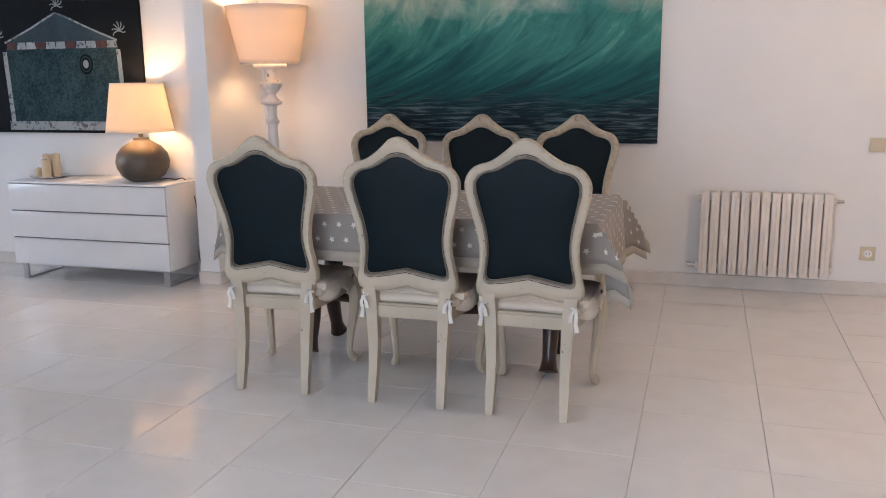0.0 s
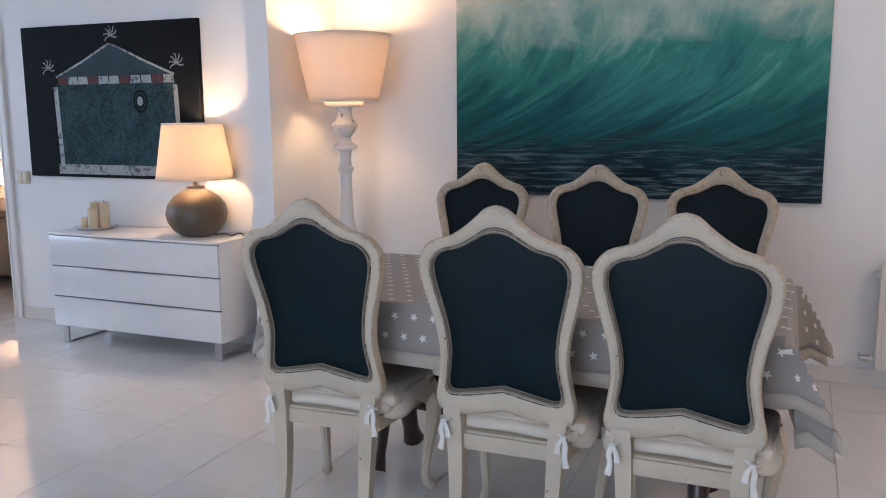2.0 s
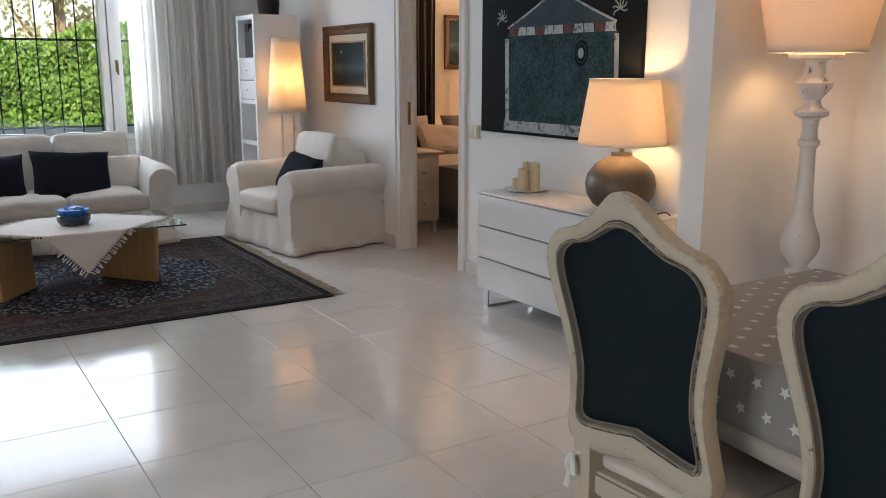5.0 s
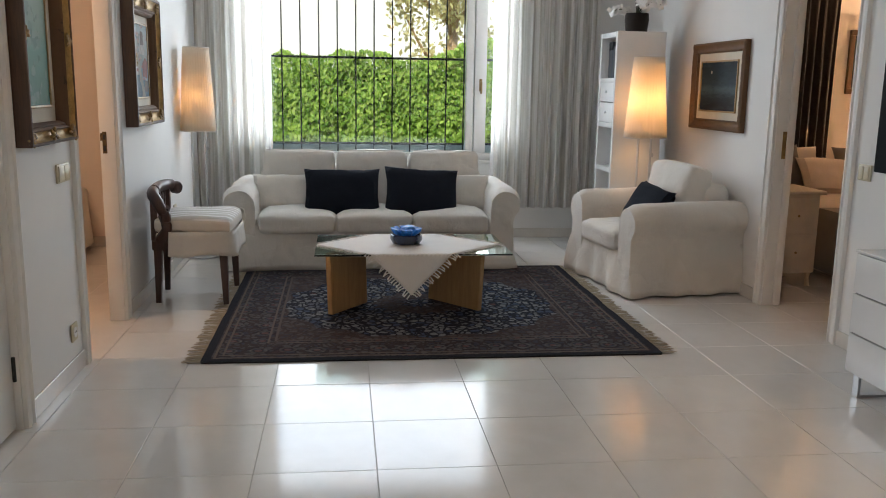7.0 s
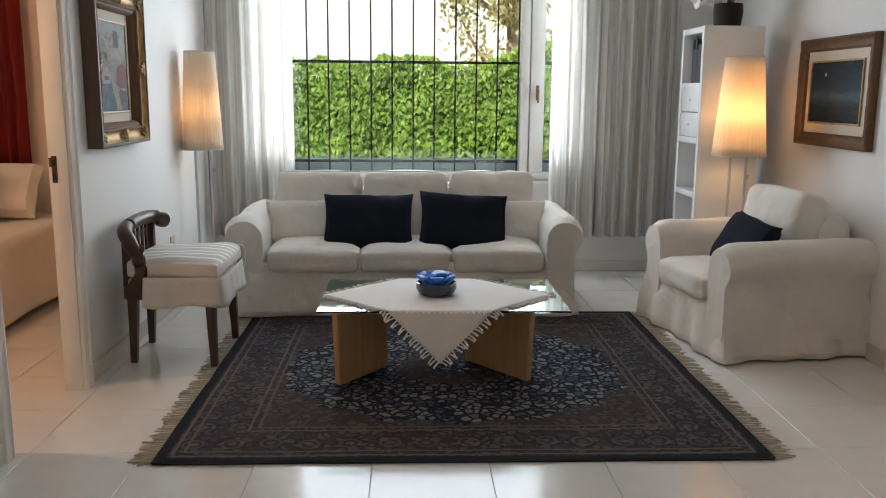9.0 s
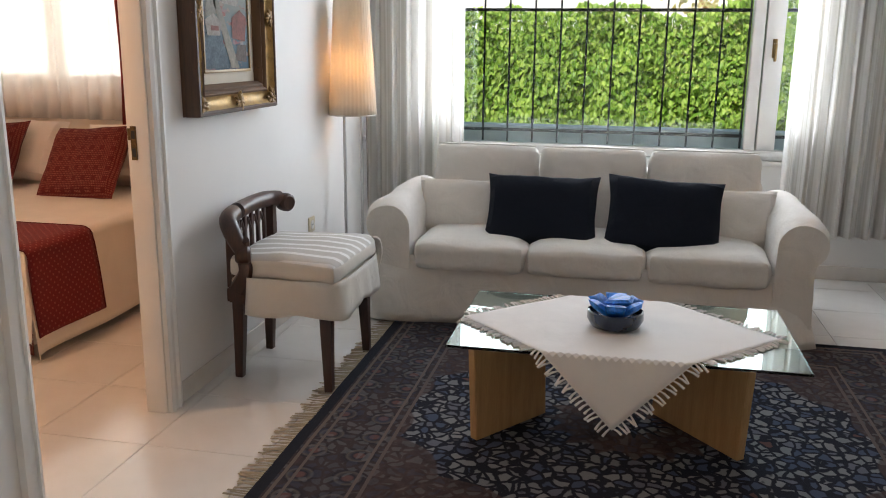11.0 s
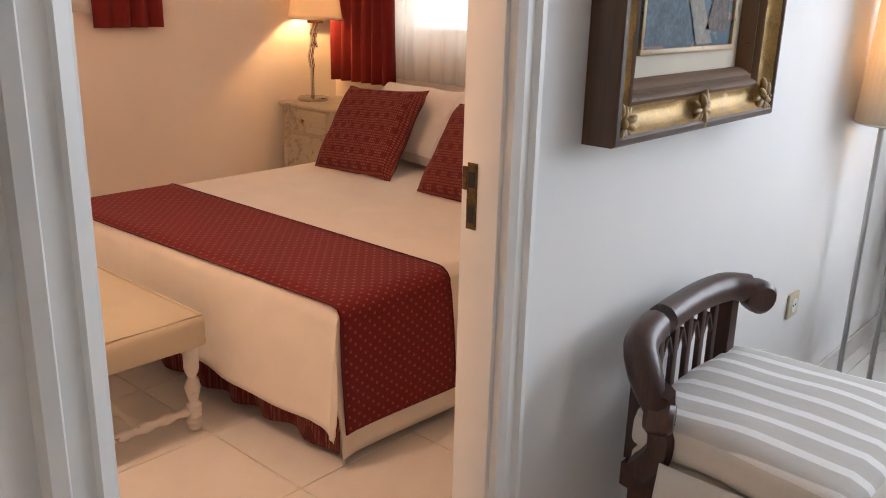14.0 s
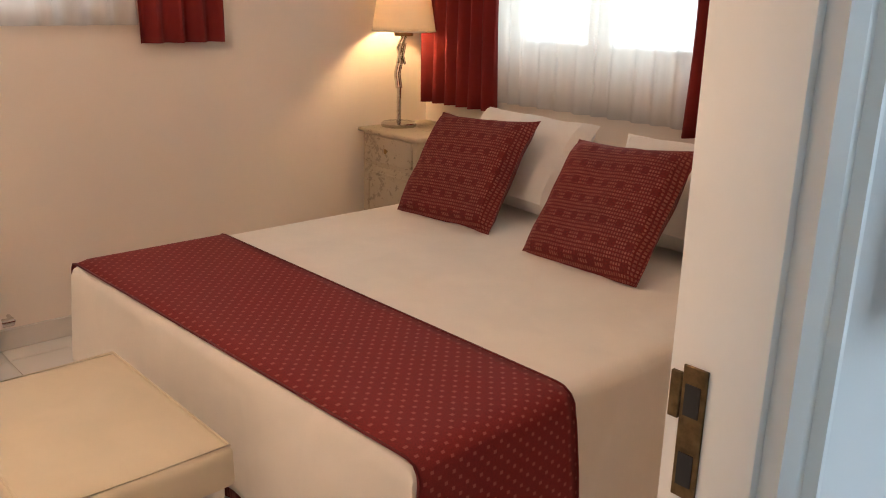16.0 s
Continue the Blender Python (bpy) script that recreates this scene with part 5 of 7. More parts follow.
thicken(part("cloth", sheet(lambda u, v: laid(*cloth_uv(u, v)), 44, 44), M_RUNNERCLOTH, cl), 0.002, 1.0)
bm = bmesh.new()
rng = random.Random(3)
for k in range(4):
    for i in range(44):
        s = (i + 0.5) / 44
        u, v, du, dv = ((s, 0, 0, -1), (s, 1, 0, 1), (0, s, -1, 0), (1, s, 1, 0))[k]
        p0 = cloth_uv(u, v)
        e = 0.05 * rng.uniform(0.8, 1.2) / (2 * HD)
        j = rng.uniform(-0.02, 0.02)
        p1 = cloth_uv(u + du * e * 1.0 + (j if dv else 0), v + dv * e * 1.0 + (j if du else 0))
        a, b_ = laid(*p0), laid(*p1)
        on_glass = GX0 < p1[0] < GX1 and GY0 < p1[1] < GY1
        if not on_glass and b_.z > GZ - 0.002:
            b_.z -= 0.02
        tube([a, (a + b_) / 2 + Vector((0, 0, 0.002)), b_], [0.003, 0.004, 0.005], 5, bm)
part("fringe", bm, M_RUNNERCLOTH, cl, "knotted white fringe")

bowl = thing("flower_bowl", (-5.42, 2.99, GZ + 0.005), label="dark bowl holding glossy blue glass petals", category="bowl")
part("bowl", lathe([(0.05, 0), (0.085, 0.008), (0.10, 0.035), (0.098, 0.062), (0.092, 0.065), (0.085, 0.04), (0.0, 0.03)], 32), M_BLUEDARK, bowl)
for k in range(9):
    a = 2 * math.pi * k / 6 + (0.4 if k >= 6 else 0)
    r, z, tilt = (0.058, 0.075, 38) if k < 6 else (0.02, 0.095, 12)
    pet = pillow(0.085, 0.075, 0.03, seed=k, power=0.5, n=8, rumple=0.004)
    turn(pet, pose(r * math.cos(a), r * math.sin(a), z, 0, 0, math.degrees(a)) @ pose(0, 0, 0, 0, -tilt, 0))
    part("petal", pet, M_BLUE, bowl, "blue glass petal")


# low mahogany chair with striped seat pad, its back to the wall
def stripes(name):
    m, nt, nodes, links, b = material(name)
    v = coords(nt)
    sep = nt.nodes.new("ShaderNodeSeparateXYZ")
    links.new(v, sep.inputs[0])
    w = calc(nt, "FRACT", calc(nt, "MULTIPLY", calc(nt, "ADD", sep.outputs[0], 0.5), 13.0))
    c = ramp(nt, w, [(0.0, (0.88, 0.87, 0.85)), (0.28, (0.88, 0.87, 0.85)), (0.32, (0.58, 0.55, 0.51)), (0.96, (0.60, 0.57, 0.53)), (1.0, (0.88, 0.87, 0.85))])
    geo = nt.nodes.new("ShaderNodeNewGeometry")
    up = nt.nodes.new("ShaderNodeSeparateXYZ")
    links.new(geo.outputs["Normal"], up.inputs[0])
    c = mix(nt, calc(nt, "GREATER_THAN", up.outputs[2], 0.45), (0.72, 0.68, 0.61), c)
    links.new(mix(nt, 0.2, c, ramp(nt, noise_tex(nt, v, 500, 2), [(0.4, (0.5, 0.5, 0.5)), (0.6, (1, 1, 1))]), "MULTIPLY"), b.inputs["Base Color"])
    b.inputs["Roughness"].default_value = 0.85
    bump(nt, noise_tex(nt, v, 12, 3), 0.2, 0.02, b)
    return m


M_STRIPE = stripes("striped_linen")
lc = thing("low_chair", (-5.778, 1.66, 0), label="low dark mahogany chair with striped cream pad", category="chair")
for x, y in ((0.178, -0.205), (-0.178, -0.22), (0.262, 0.22), (-0.24, 0.225)):
    part("leg", tube([(x, y, 0.0), (x * 0.97, y * 0.97, 0.20), (x * 0.95, y * 0.95, 0.40)], [0.022, 0.029, 0.036], 4, square=True), M_MAHOG, lc)
part("seat_frame", slab([(-0.225, -0.22), (0.235, -0.22), (0.265, 0.235), (-0.25, 0.235)], 0.34, 0.405, 0.006), M_MAHOG, lc)
# curved back: posts, slats and a scrolled top rail
rail = curve_pts([(0.268, -0.135, 0.575), (0.272, -0.168, 0.645), (0.215, -0.205, 0.69), (0.0, -0.225, 0.70), (-0.17, -0.215, 0.70), (-0.235, -0.175, 0.695)], 6)
part("top_rail", tube(rail, along((0.030, 0.036, 0.036, 0.034, 0.036, 0.034), len(rail)), 12), M_MAHOG, lc)
part("rail_scroll", turn(lathe([(0.030, -0.03), (0.040, -0.02), (0.042, 0.0), (0.040, 0.02), (0.030, 0.03)], 18), pose(-0.25, -0.155, 0.675, 0, 90, 60)), M_MAHOG, lc)
part("rail_scroll", turn(lathe([(0.028, -0.03), (0.038, -0.02), (0.038, 0.02), (0.028, 0.03)], 18), pose(0.266, -0.128, 0.555, 0, 90, -70)), M_MAHOG, lc)
for s in (1, -1):
    p = curve_pts([(s * 0.275, -0.12, 0.62), (s * 0.235, -0.14, 0.55), (s * 0.268, -0.12, 0.48), (s * 0.235, -0.17, 0.40)], 5)
    if s > 0:
        part("side_bracket", tube(p, along((0.026, 0.034, 0.030, 0.038), len(p)), 8, flat=(0.7, 1)), M_MAHOG, lc)
    part("back_post", tube([(s * 0.19, -0.205, 0.40), (s * 0.20, -0.205, 0.69)], [0.032, 0.026], 4, square=True), M_MAHOG, lc)
part("lower_rail", box(-0.19, 0.19, -0.222, -0.195, 0.405, 0.44, 0.004), M_MAHOG, lc)
for k in range(-2, 3):
    part("slat", box(k * 0.066 - 0.011, k * 0.066 + 0.011, -0.216, -0.202, 0.44, 0.69, 0.003), M_MAHOG, lc)
for k in range(-2, 2):
    c = (k + 0.5) * 0.066
    part("slat_arch", tube(curve_pts([(c - 0.028, -0.209, 0.60), (c - 0.012, -0.209, 0.635), (c, -0.209, 0.655), (c + 0.012, -0.209, 0.635), (c + 0.028, -0.209, 0.60)], 3), 0.006, 6), M_MAHOG, lc)
pad = thing("seat_pad", (-5.778, 1.69, 0.408), label="striped cream boxed seat pad with hanging frill", category="cushion")


def pad_shape():
    b = box_cushion(0.54, 0.47, 0.095, 0.030, 0.014, 12, 7, 0.007)
    for v in b.verts:
        v.co.x *= 0.93 + 0.16 * (v.co.y / 0.47 + 0.5)
    return b


part("under_seat", turn(box_cushion(0.50, 0.45, 0.05, 0.02, 0.004, 6, 2, 0.003), pose(0, -0.005, 0.022)), M_SEATPAD, pad)
part("pad", turn(pad_shape(), pose(0, 0.0, 0.090)), M_STRIPE, pad)


def frill(u, v):
    a = math.pi * (-0.16 + 1.32 * u)
    c, s = math.cos(a), math.sin(a)
    r = 1 / (abs(c) ** 8 + abs(s) ** 8) ** (1 / 8)
    o = 1.02 + 0.05 * v + 0.015 * v * math.sin(u * 60)
    return (0.282 * c * r * o, 0.245 * s * r * o, 0.058 - (0.148 + 0.010 * math.sin(u * 23)) * v)


thicken(part("frill", sheet(frill, 90, 6), M_TIE, pad, "cream hanging frill"), 0.003)
for k in range(8):
    y = 0.22 - 0.055 * k
    part("ruffle", tube(curve_pts([(-0.245, y, 0.125), (-0.285, y + 0.01, 0.105), (-0.302 - 0.006 * (k % 2), y + 0.015, 0.04), (-0.296, y, -0.05 - 0.02 * (k % 3))], 3), along((0.010, 0.022, 0.020, 0.012), 10), 6, flat=(0.6, 1)), M_TIE, pad, "gathered white ruffle")


# pleated floor lamps
def tripod_lamp(at, label, z0, z1, r0, r1, power):
    t = thing("floor_lamp", (*at, 0), label=label, category="floor lamp", group="pleated floor lamps")
    top = z0 + 0.10
    part("base", lathe([(0.13, 0), (0.13, 0.012), (0.12, 0.018), (0.02, 0.02)], 28), M_STEEL, t)
    for dx in (-0.05, 0.05):
        part("pole", tube([(0, dx, 0.015), (0, dx, top)], 0.009, 10), M_STEEL, t, "slim steel pole")
    part("cross_bar", tube([(0, -0.055, top), (0, 0.055, top)], 0.008, 8), M_STEEL, t)
    part("pull_switch", lathe([(0.004, 0), (0.009, 0.01), (0.006, 0.03)], 8, at=(0, 0.066, z0 - 0.15)), M_STEEL, t)
    lampshade(t, r0, z0, r1, z1, pleats=36)
    part("light_bulb", lathe([(0.012, top), (0.028, top + 0.03), (0.032, top + 0.06), (0.002, top + 0.09)], 16), M_PILLOW, t)
    bulb("floor_lamp_light", (at[0], at[1], z0 + 0.27), power)
    return t


tripod_lamp((-6.60, 4.90), "steel floor lamp with tall pleated cream shade, lit", 1.0, 1.60, 0.16, 0.112, 5.0)
tripod_lamp((-7.08, 1.492), "steel floor lamp with tall pleated cream shade in the corner", 0.99, 1.62, 0.132, 0.096, 1.3)

# tall white shelf
sh = thing("bookcase", label="tall white shelf with drawers and a few books", category="bookcase")
BX0, BX1, BY0, BY1, BH = -7.25, -6.81, 4.71, 5.10, 1.80
part("side", box(BX0, BX0 + 0.04, BY0, BY1, 0, BH, 0.003), M_LACQ, sh)
part("side", box(BX1 - 0.04, BX1, BY0, BY1, 0, BH, 0.003), M_LACQ, sh)
part("rear_panel", box(BX0 + 0.04, BX1 - 0.04, BY1 - 0.012, BY1 - 0.002, 0.0, BH - 0.04), M_LACQ, sh)
for k in range(6):
    z = k * (BH - 0.04) / 5
    part("shelf", box(BX0 + 0.04, BX1 - 0.04, BY0 + 0.001, BY1 - 0.013, z, z + 0.038, 0.002), M_LACQ, sh)
zb = 3 * (BH - 0.04) / 5
for k in range(2):
    d = part("drawer", box(BX0 + 0.046, BX1 - 0.046, BY0 + 0.004, BY1 - 0.05, zb + 0.042 + k * 0.162, zb + 0.198 + k * 0.162, 0.003), M_LACQ, sh)
    part("knob", lathe([(0.006, 0), (0.011, 0.012), (0.0, 0.016)], 12), M_STEEL, d).matrix_basis = pose((BX0 + BX1) / 2, BY0 + 0.004, zb + 0.12 + k * 0.162, 90)
rng = random.Random(8)
for lev in (4,):
    x = BX0 + 0.05
    z = lev * (BH - 0.04) / 5 + 0.038
    while x < BX1 - 0.09:
        w, h = rng.uniform(0.022, 0.045), rng.uniform(0.22, 0.29)
        col = rng.choice([(0.03, 0.035, 0.045), (0.05, 0.05, 0.055), (0.12, 0.11, 0.10), (0.02, 0.03, 0.05)])
        bk = thing("book", label="dark bound book standing on the shelf", category="book", group="books on the shelf")
        part("cover", shapes_join([box(x, x + 0.003, BY0 + 0.06, BY0 + 0.25, z, z + h), box(x + w - 0.004, x + w - 0.001, BY0 + 0.06, BY0 + 0.25, z, z + h), box(x + 0.003, x + w - 0.004, BY0 + 0.06, BY0 + 0.064, z, z + h)]), plain("book_cover", col, 0.6), bk, smooth=False)
        part("pages", box(x + 0.003, x + w - 0.004, BY0 + 0.065, BY0 + 0.245, z + 0.002, z + h - 0.006), M_MAT, bk)
        x += w
# orchid on top
pl = thing("orchid_pot", (-7.0, 4.92, BH), label="white orchid stems in a dark pot", category="plant")
part("pot", lathe([(0.06, 0), (0.085, 0.01), (0.095, 0.10), (0.09, 0.15), (0.08, 0.15), (0.075, 0.11), (0.0, 0.11)], 28), M_DARKCURT, pl)
rng = random.Random(4)
M_PETAL = plain("orchid_petal", (0.80, 0.76, 0.72), 0.6)
M_STEM = plain("orchid_stem", (0.05, 0.06, 0.03), 0.6)
for k in range(8):
    a = rng.uniform(-2.6, 1.4)
    ex, ey, ez = 0.27 * math.cos(a), 0.20 * math.sin(a), rng.uniform(0.16, 0.36)
    pts = curve_pts([(0, 0, 0.11), (ex * 0.2, ey * 0.2, ez * 0.75), (ex * 0.6, ey * 0.6, ez), (ex, ey, ez * 0.9)], 6)
    stem = part("stem", tube(pts, 0.004, 6), M_STEM, pl)
    for f in range(4):
        p = pts[-1 - f * 3]
        bm = bmesh.new()
        for q in range(5):
            pet = pillow(0.046, 0.038, 0.008, n=4, seed=q, rumple=0.002)
            turn(pet, pose(*p) @ pose(0, 0, 0, rng.uniform(50, 110), 0, rng.uniform(0, 60)) @ pose(0, 0, 0, 0, 0, q * 72) @ pose(0.02, 0, 0))
            me = bpy.data.meshes.new("tmp")
            pet.to_mesh(me)
            pet.free()
            bm.from_mesh(me)
            bpy.data.meshes.remove(me)
        part("blossom", bm, M_PETAL, stem)


def curtain(name, axis, at, a, b, z0, z1, folds, amp, mat, label, seed=0, group="", th=0.002):
    """A hanging curtain along an axis at a fixed depth, from a to b."""
    t = thing(name, label=label, category="curtain", group=group)
    n = folds * 10

    def f(u, v):
        p = a + (b - a) * u
        ph = 2 * math.pi * folds * u + 1.2 * noise.noise((u * folds * 0.7, seed, 0))
        d = amp * (0.55 + 0.45 * (1 - v)) * math.sin(ph) + amp * 0.5 * noise.noise((u * folds, v * 2, seed))
        p += 0.012 * noise.noise((u * folds * 0.8, v * 1.5, seed + 5))
        z = z0 + (z1 - z0) * v
        return (at + d, p, z) if axis == "y" else (p, at + d, z)
    thicken(part("fabric", sheet(f, n, 14), mat, t), th)
    wall_at = X_W if at < -7.6 and z0 < 0.5 else None
    back = -0.14 if axis == "y" else -0.05
    for q in (a + 0.05, b - 0.05):
        pts = [(at, q, z1 + 0.012), (at + back, q, z1 + 0.012)] if axis == "y" else [(q, at, z1 + 0.012), (q, at + back, z1 + 0.012)]
        if wall_at is not None:
            pts[1] = (wall_at, q, z1 + 0.012)
        part("rod_bracket", tube(pts, 0.008, 6), M_STEEL, t)
    if axis == "y":
        part("rod", tube([(at, a - 0.05, z1 + 0.012), (at, b + 0.05, z1 + 0.012)], 0.014, 10), M_STEEL, t, "curtain rod")
    else:
        part("rod", tube([(a - 0.05, at, z1 + 0.012), (b + 0.05, at, z1 + 0.012)], 0.014, 10), M_STEEL, t, "curtain rod")
    return t


curtain("curtain", "y", -7.72, 1.38, 2.01, 0.30, 2.5, 7, 0.042, M_CURTAIN, "pale striped linen curtain gathered at the window", 1, "living room curtains")
curtain("curtain", "y", -7.72, 3.90, 4.84, 0.30, 2.5, 10, 0.042, M_CURTAIN, "pale striped linen curtain gathered at the window", 2, "living room curtains")


# framed pictures
def picture_frame(name, x0, x1, z0, z1, yf, out, fw, mat_w, art, label, frame_mat, ornate=False, depth=0.05, cat="painting"):
    t = thing(name, label=label, category=cat)

    def yy(d):
        return yf + out * d
    def ring(pname, prof, mat_, relief, label_=""):
        """One moulding run round the four sides, from a list of (share of the width, share of the depth)."""
        bm = bmesh.new()
        rows = []
        per = 30
        for f, d in prof:
            row = []
            i = fw * f
            cs = [(x0 + i, z0 + i), (x1 - i, z0 + i), (x1 - i, z1 - i), (x0 + i, z1 - i)]
            for k in range(4):
                p, q = cs[k], cs[(k + 1) % 4]
                for s in range(per):
                    u = s / per
                    x, z = p[0] + (q[0] - p[0]) * u, p[1] + (q[1] - p[1]) * u
                    dd = depth * d + (relief * noise.noise((x * 45, z * 45, f * 3)) if 0.1 < f < 0.95 else 0)
                    row.append(bm.verts.new((x, yy(dd), z)))
            rows.append(row)
        n = len(rows[0])
        for p, q in zip(rows, rows[1:]):
            for k in range(n):
                bm.faces.new((p[k], p[(k + 1) % n], q[(k + 1) % n], q[k]))
        bmesh.ops.recalc_face_normals(bm, faces=bm.faces)
        part(pname, bm, mat_, t, label_)
    if ornate:
        ring("frame", ((0.0, 0.03), (0.0, 0.90), (0.04, 0.98), (0.12, 1.0), (0.17, 0.93)), M_FRAMESIDE, 0, "dark stained outer frame")
        ring("cove", ((0.165, 0.92), (0.22, 0.80), (0.32, 0.66), (0.44, 0.60), (0.56, 0.63), (0.62, 0.72)), M_GILT, 0.003, "gilded hollow moulding")
        ring("inner_moulding", ((0.615, 0.71), (0.68, 0.76), (0.74, 0.70), (0.78, 0.58), (0.86, 0.62), (0.93, 0.52), (1.0, 0.36), (1.0, 0.08)), frame_mat, 0.001, "brown gilt inner moulding")
        rng = random.Random(len(name) + int(abs(x0) * 10))
        i = fw * 0.36
        spots = []
        for a in (0, 1):
            for c in (0, 1):
                spots.append((x0 + i + a * (x1 - x0 - 2 * i), z0 + i + c * (z1 - z0 - 2 * i), fw * 0.37))
            spots.append(((x0 + x1) / 2, z0 + i + a * (z1 - z0 - 2 * i), fw * 0.30))
            spots.append((x0 + i + a * (x1 - x0 - 2 * i), (z0 + z1) / 2, fw * 0.30))
        bm = bmesh.new()
        for x, z, size in spots:
            bmesh.ops.create_icosphere(bm, subdivisions=2, radius=0.011, matrix=pose(x, yy(depth * 0.86), z))
            for j in range(11):
                aa = j * 0.5712 + rng.uniform(-0.15, 0.15)
                rr = size * rng.uniform(0.45, 0.85)
                q = pose(x + rr * math.cos(aa), yy(depth * rng.uniform(0.78, 0.92)), z - rr * math.sin(aa), 0, math.degrees(aa), 0) @ Matrix.Diagonal((2.4, 1.1, 1.0, 1))
                bmesh.ops.create_icosphere(bm, subdivisions=2, radius=rng.uniform(0.006, 0.0085), matrix=q)
        tagged(part("carving", bm, M_GOLD, t, "carved gilt leaf clusters"), kind="stuff")
    else:
        ring("frame", ((0.0, 0.04), (0.0, 0.8), (0.16, 1.0), (0.34, 0.72), (0.55, 0.50), (0.74, 0.52), (0.86, 0.62), (1.0, 0.30), (1.0, 0.15)), frame_mat, 0.003)
    i = fw
    part("mat", box(x0 + i - 0.004, x1 - i + 0.004, *sorted((yy(0.004), yy(0.012))), z0 + i - 0.004, z1 - i + 0.004), M_MAT, t, "cream mount", smooth=False)
    if mat_w:
        j = i + mat_w
        g = 0.012
        ring = [box(x0 + j - g, x1 - j + g, *sorted((yy(0.012), yy(0.022))), z0 + j - g, z0 + j, 0.002), box(x0 + j - g, x1 - j + g, *sorted((yy(0.012), yy(0.022))), z1 - j, z1 - j + g, 0.002), box(x0 + j - g, x0 + j, *sorted((yy(0.012), yy(0.022))), z0 + j, z1 - j, 0.002), box(x1 - j, x1 - j + g, *sorted((yy(0.012), yy(0.022))), z0 + j, z1 - j, 0.002)]
        part("slip", shapes_join(ring), M_GOLD, t, "gilt inner slip")
    j = i + mat_w
    part("canvas", box(x0 + j, x1 - j, *sorted((yy(0.012), yy(0.016))), z0 + j, z1 - j), art, t, smooth=False)
    return t


def landscape(name, stops, blotch, scale=5.0, blot_amount=0.55, stretch=(1, 1, 2.5)):
    """A loose painted scene: tones by height, broken by brush marks."""
    m, nt, nodes, links, b = material(name)
    c = nt.nodes.new("ShaderNodeTexCoord")
    sep = nt.nodes.new("ShaderNodeSeparateXYZ")
    links.new(c.outputs["Generated"], sep.inputs[0])
    mp = nt.nodes.new("ShaderNodeMapping")
    mp.inputs["Scale"].default_value = stretch
    links.new(c.outputs["Generated"], mp.inputs[0])
    n = noise_tex(nt, mp.outputs[0], scale, 5, 0.6, 0.5)
    base = ramp(nt, calc(nt, "ADD", sep.outputs[2], calc(nt, "MULTIPLY", calc(nt, "SUBTRACT", n, 0.5), 0.25)), stops)
    vo = nt.nodes.new("ShaderNodeTexVoronoi")
    vo.inputs["Scale"].default_value = scale * 2.2
    links.new(mp.outputs[0], vo.inputs["Vector"])
    marks = ramp(nt, vo.outputs["Color"], blotch)
    where = ramp(nt, noise_tex(nt, mp.outputs[0], scale * 0.9, 3), [(0.52, (0, 0, 0)), (0.58, (blot_amount,) * 3)])
    links.new(mix(nt, where, base, marks), b.inputs["Base Color"])
    b.inputs["Roughness"].default_value = 0.6
    b.inputs["Specular IOR Level"].default_value = 0.12
    bump(nt, n, 0.2, 0.003, b)
    return m


ART_HARBOUR = landscape("harbour_oil", [(0.0, (0.05, 0.09, 0.12)), (0.35, (0.13, 0.19, 0.22)), (0.55, (0.20, 0.22, 0.20)), (0.75, (0.30, 0.31, 0.28)), (1.0, (0.24, 0.29, 0.30))], [(0.1, (0.05, 0.07, 0.10)), (0.4, (0.36, 0.30, 0.24)), (0.6, (0.30, 0.06, 0.06)), (0.85, (0.32, 0.34, 0.34))], 4.5, 0.85)
ART_BOATS = landscape("boats_oil", [(0.0, (0.10, 0.20, 0.17)), (0.4, (0.16, 0.30, 0.25)), (0.7, (0.30, 0.40, 0.34)), (1.0, (0.36, 0.42, 0.36))], [(0.1, (0.05, 0.10, 0.09)), (0.7, (0.28, 0.34, 0.30))], 3, 0.4)
ART_NIGHT = landscape("night_sea_oil", [(0.0, (0.012, 0.016, 0.022)), (0.28, (0.020, 0.035, 0.045)), (0.42, (0.07, 0.12, 0.14)), (0.55, (0.035, 0.06, 0.075)), (1.0, (0.020, 0.030, 0.038))], [(0.1, (0.012, 0.016, 0.02)), (0.9, (0.05, 0.08, 0.09))], 4, 0.4)
picture_frame("framed_painting", -6.175, -5.43, 1.095, 1.87, Y_S, 1, 0.115, 0.055, ART_HARBOUR, "harbour oil painting in a heavy carved gilt frame", M_GOLDDARK, True, 0.075)
picture_frame("framed_painting", -4.255, -3.675, 1.10, 1.96, Y_S, 1, 0.085, 0.07, ART_BOATS, "green seascape in a dark carved wooden frame", M_GOLDDARK, True, 0.08)



def brush(t, x0, x1, z0, z1, yf, pts, lift, mat, name):
    """A flat brush patch on a canvas; pts run from the canvas's viewer-left foot."""
    bm = bmesh.new()
    vs = [bm.verts.new((x1 + (x0 - x1) * u, yf + lift, z0 + (z1 - z0) * v)) for u, v in pts]
    f = bm.faces.new(vs)
    bmesh.ops.triangulate(bm, faces=[f])
    part(name, bm, mat, t, smooth=False)


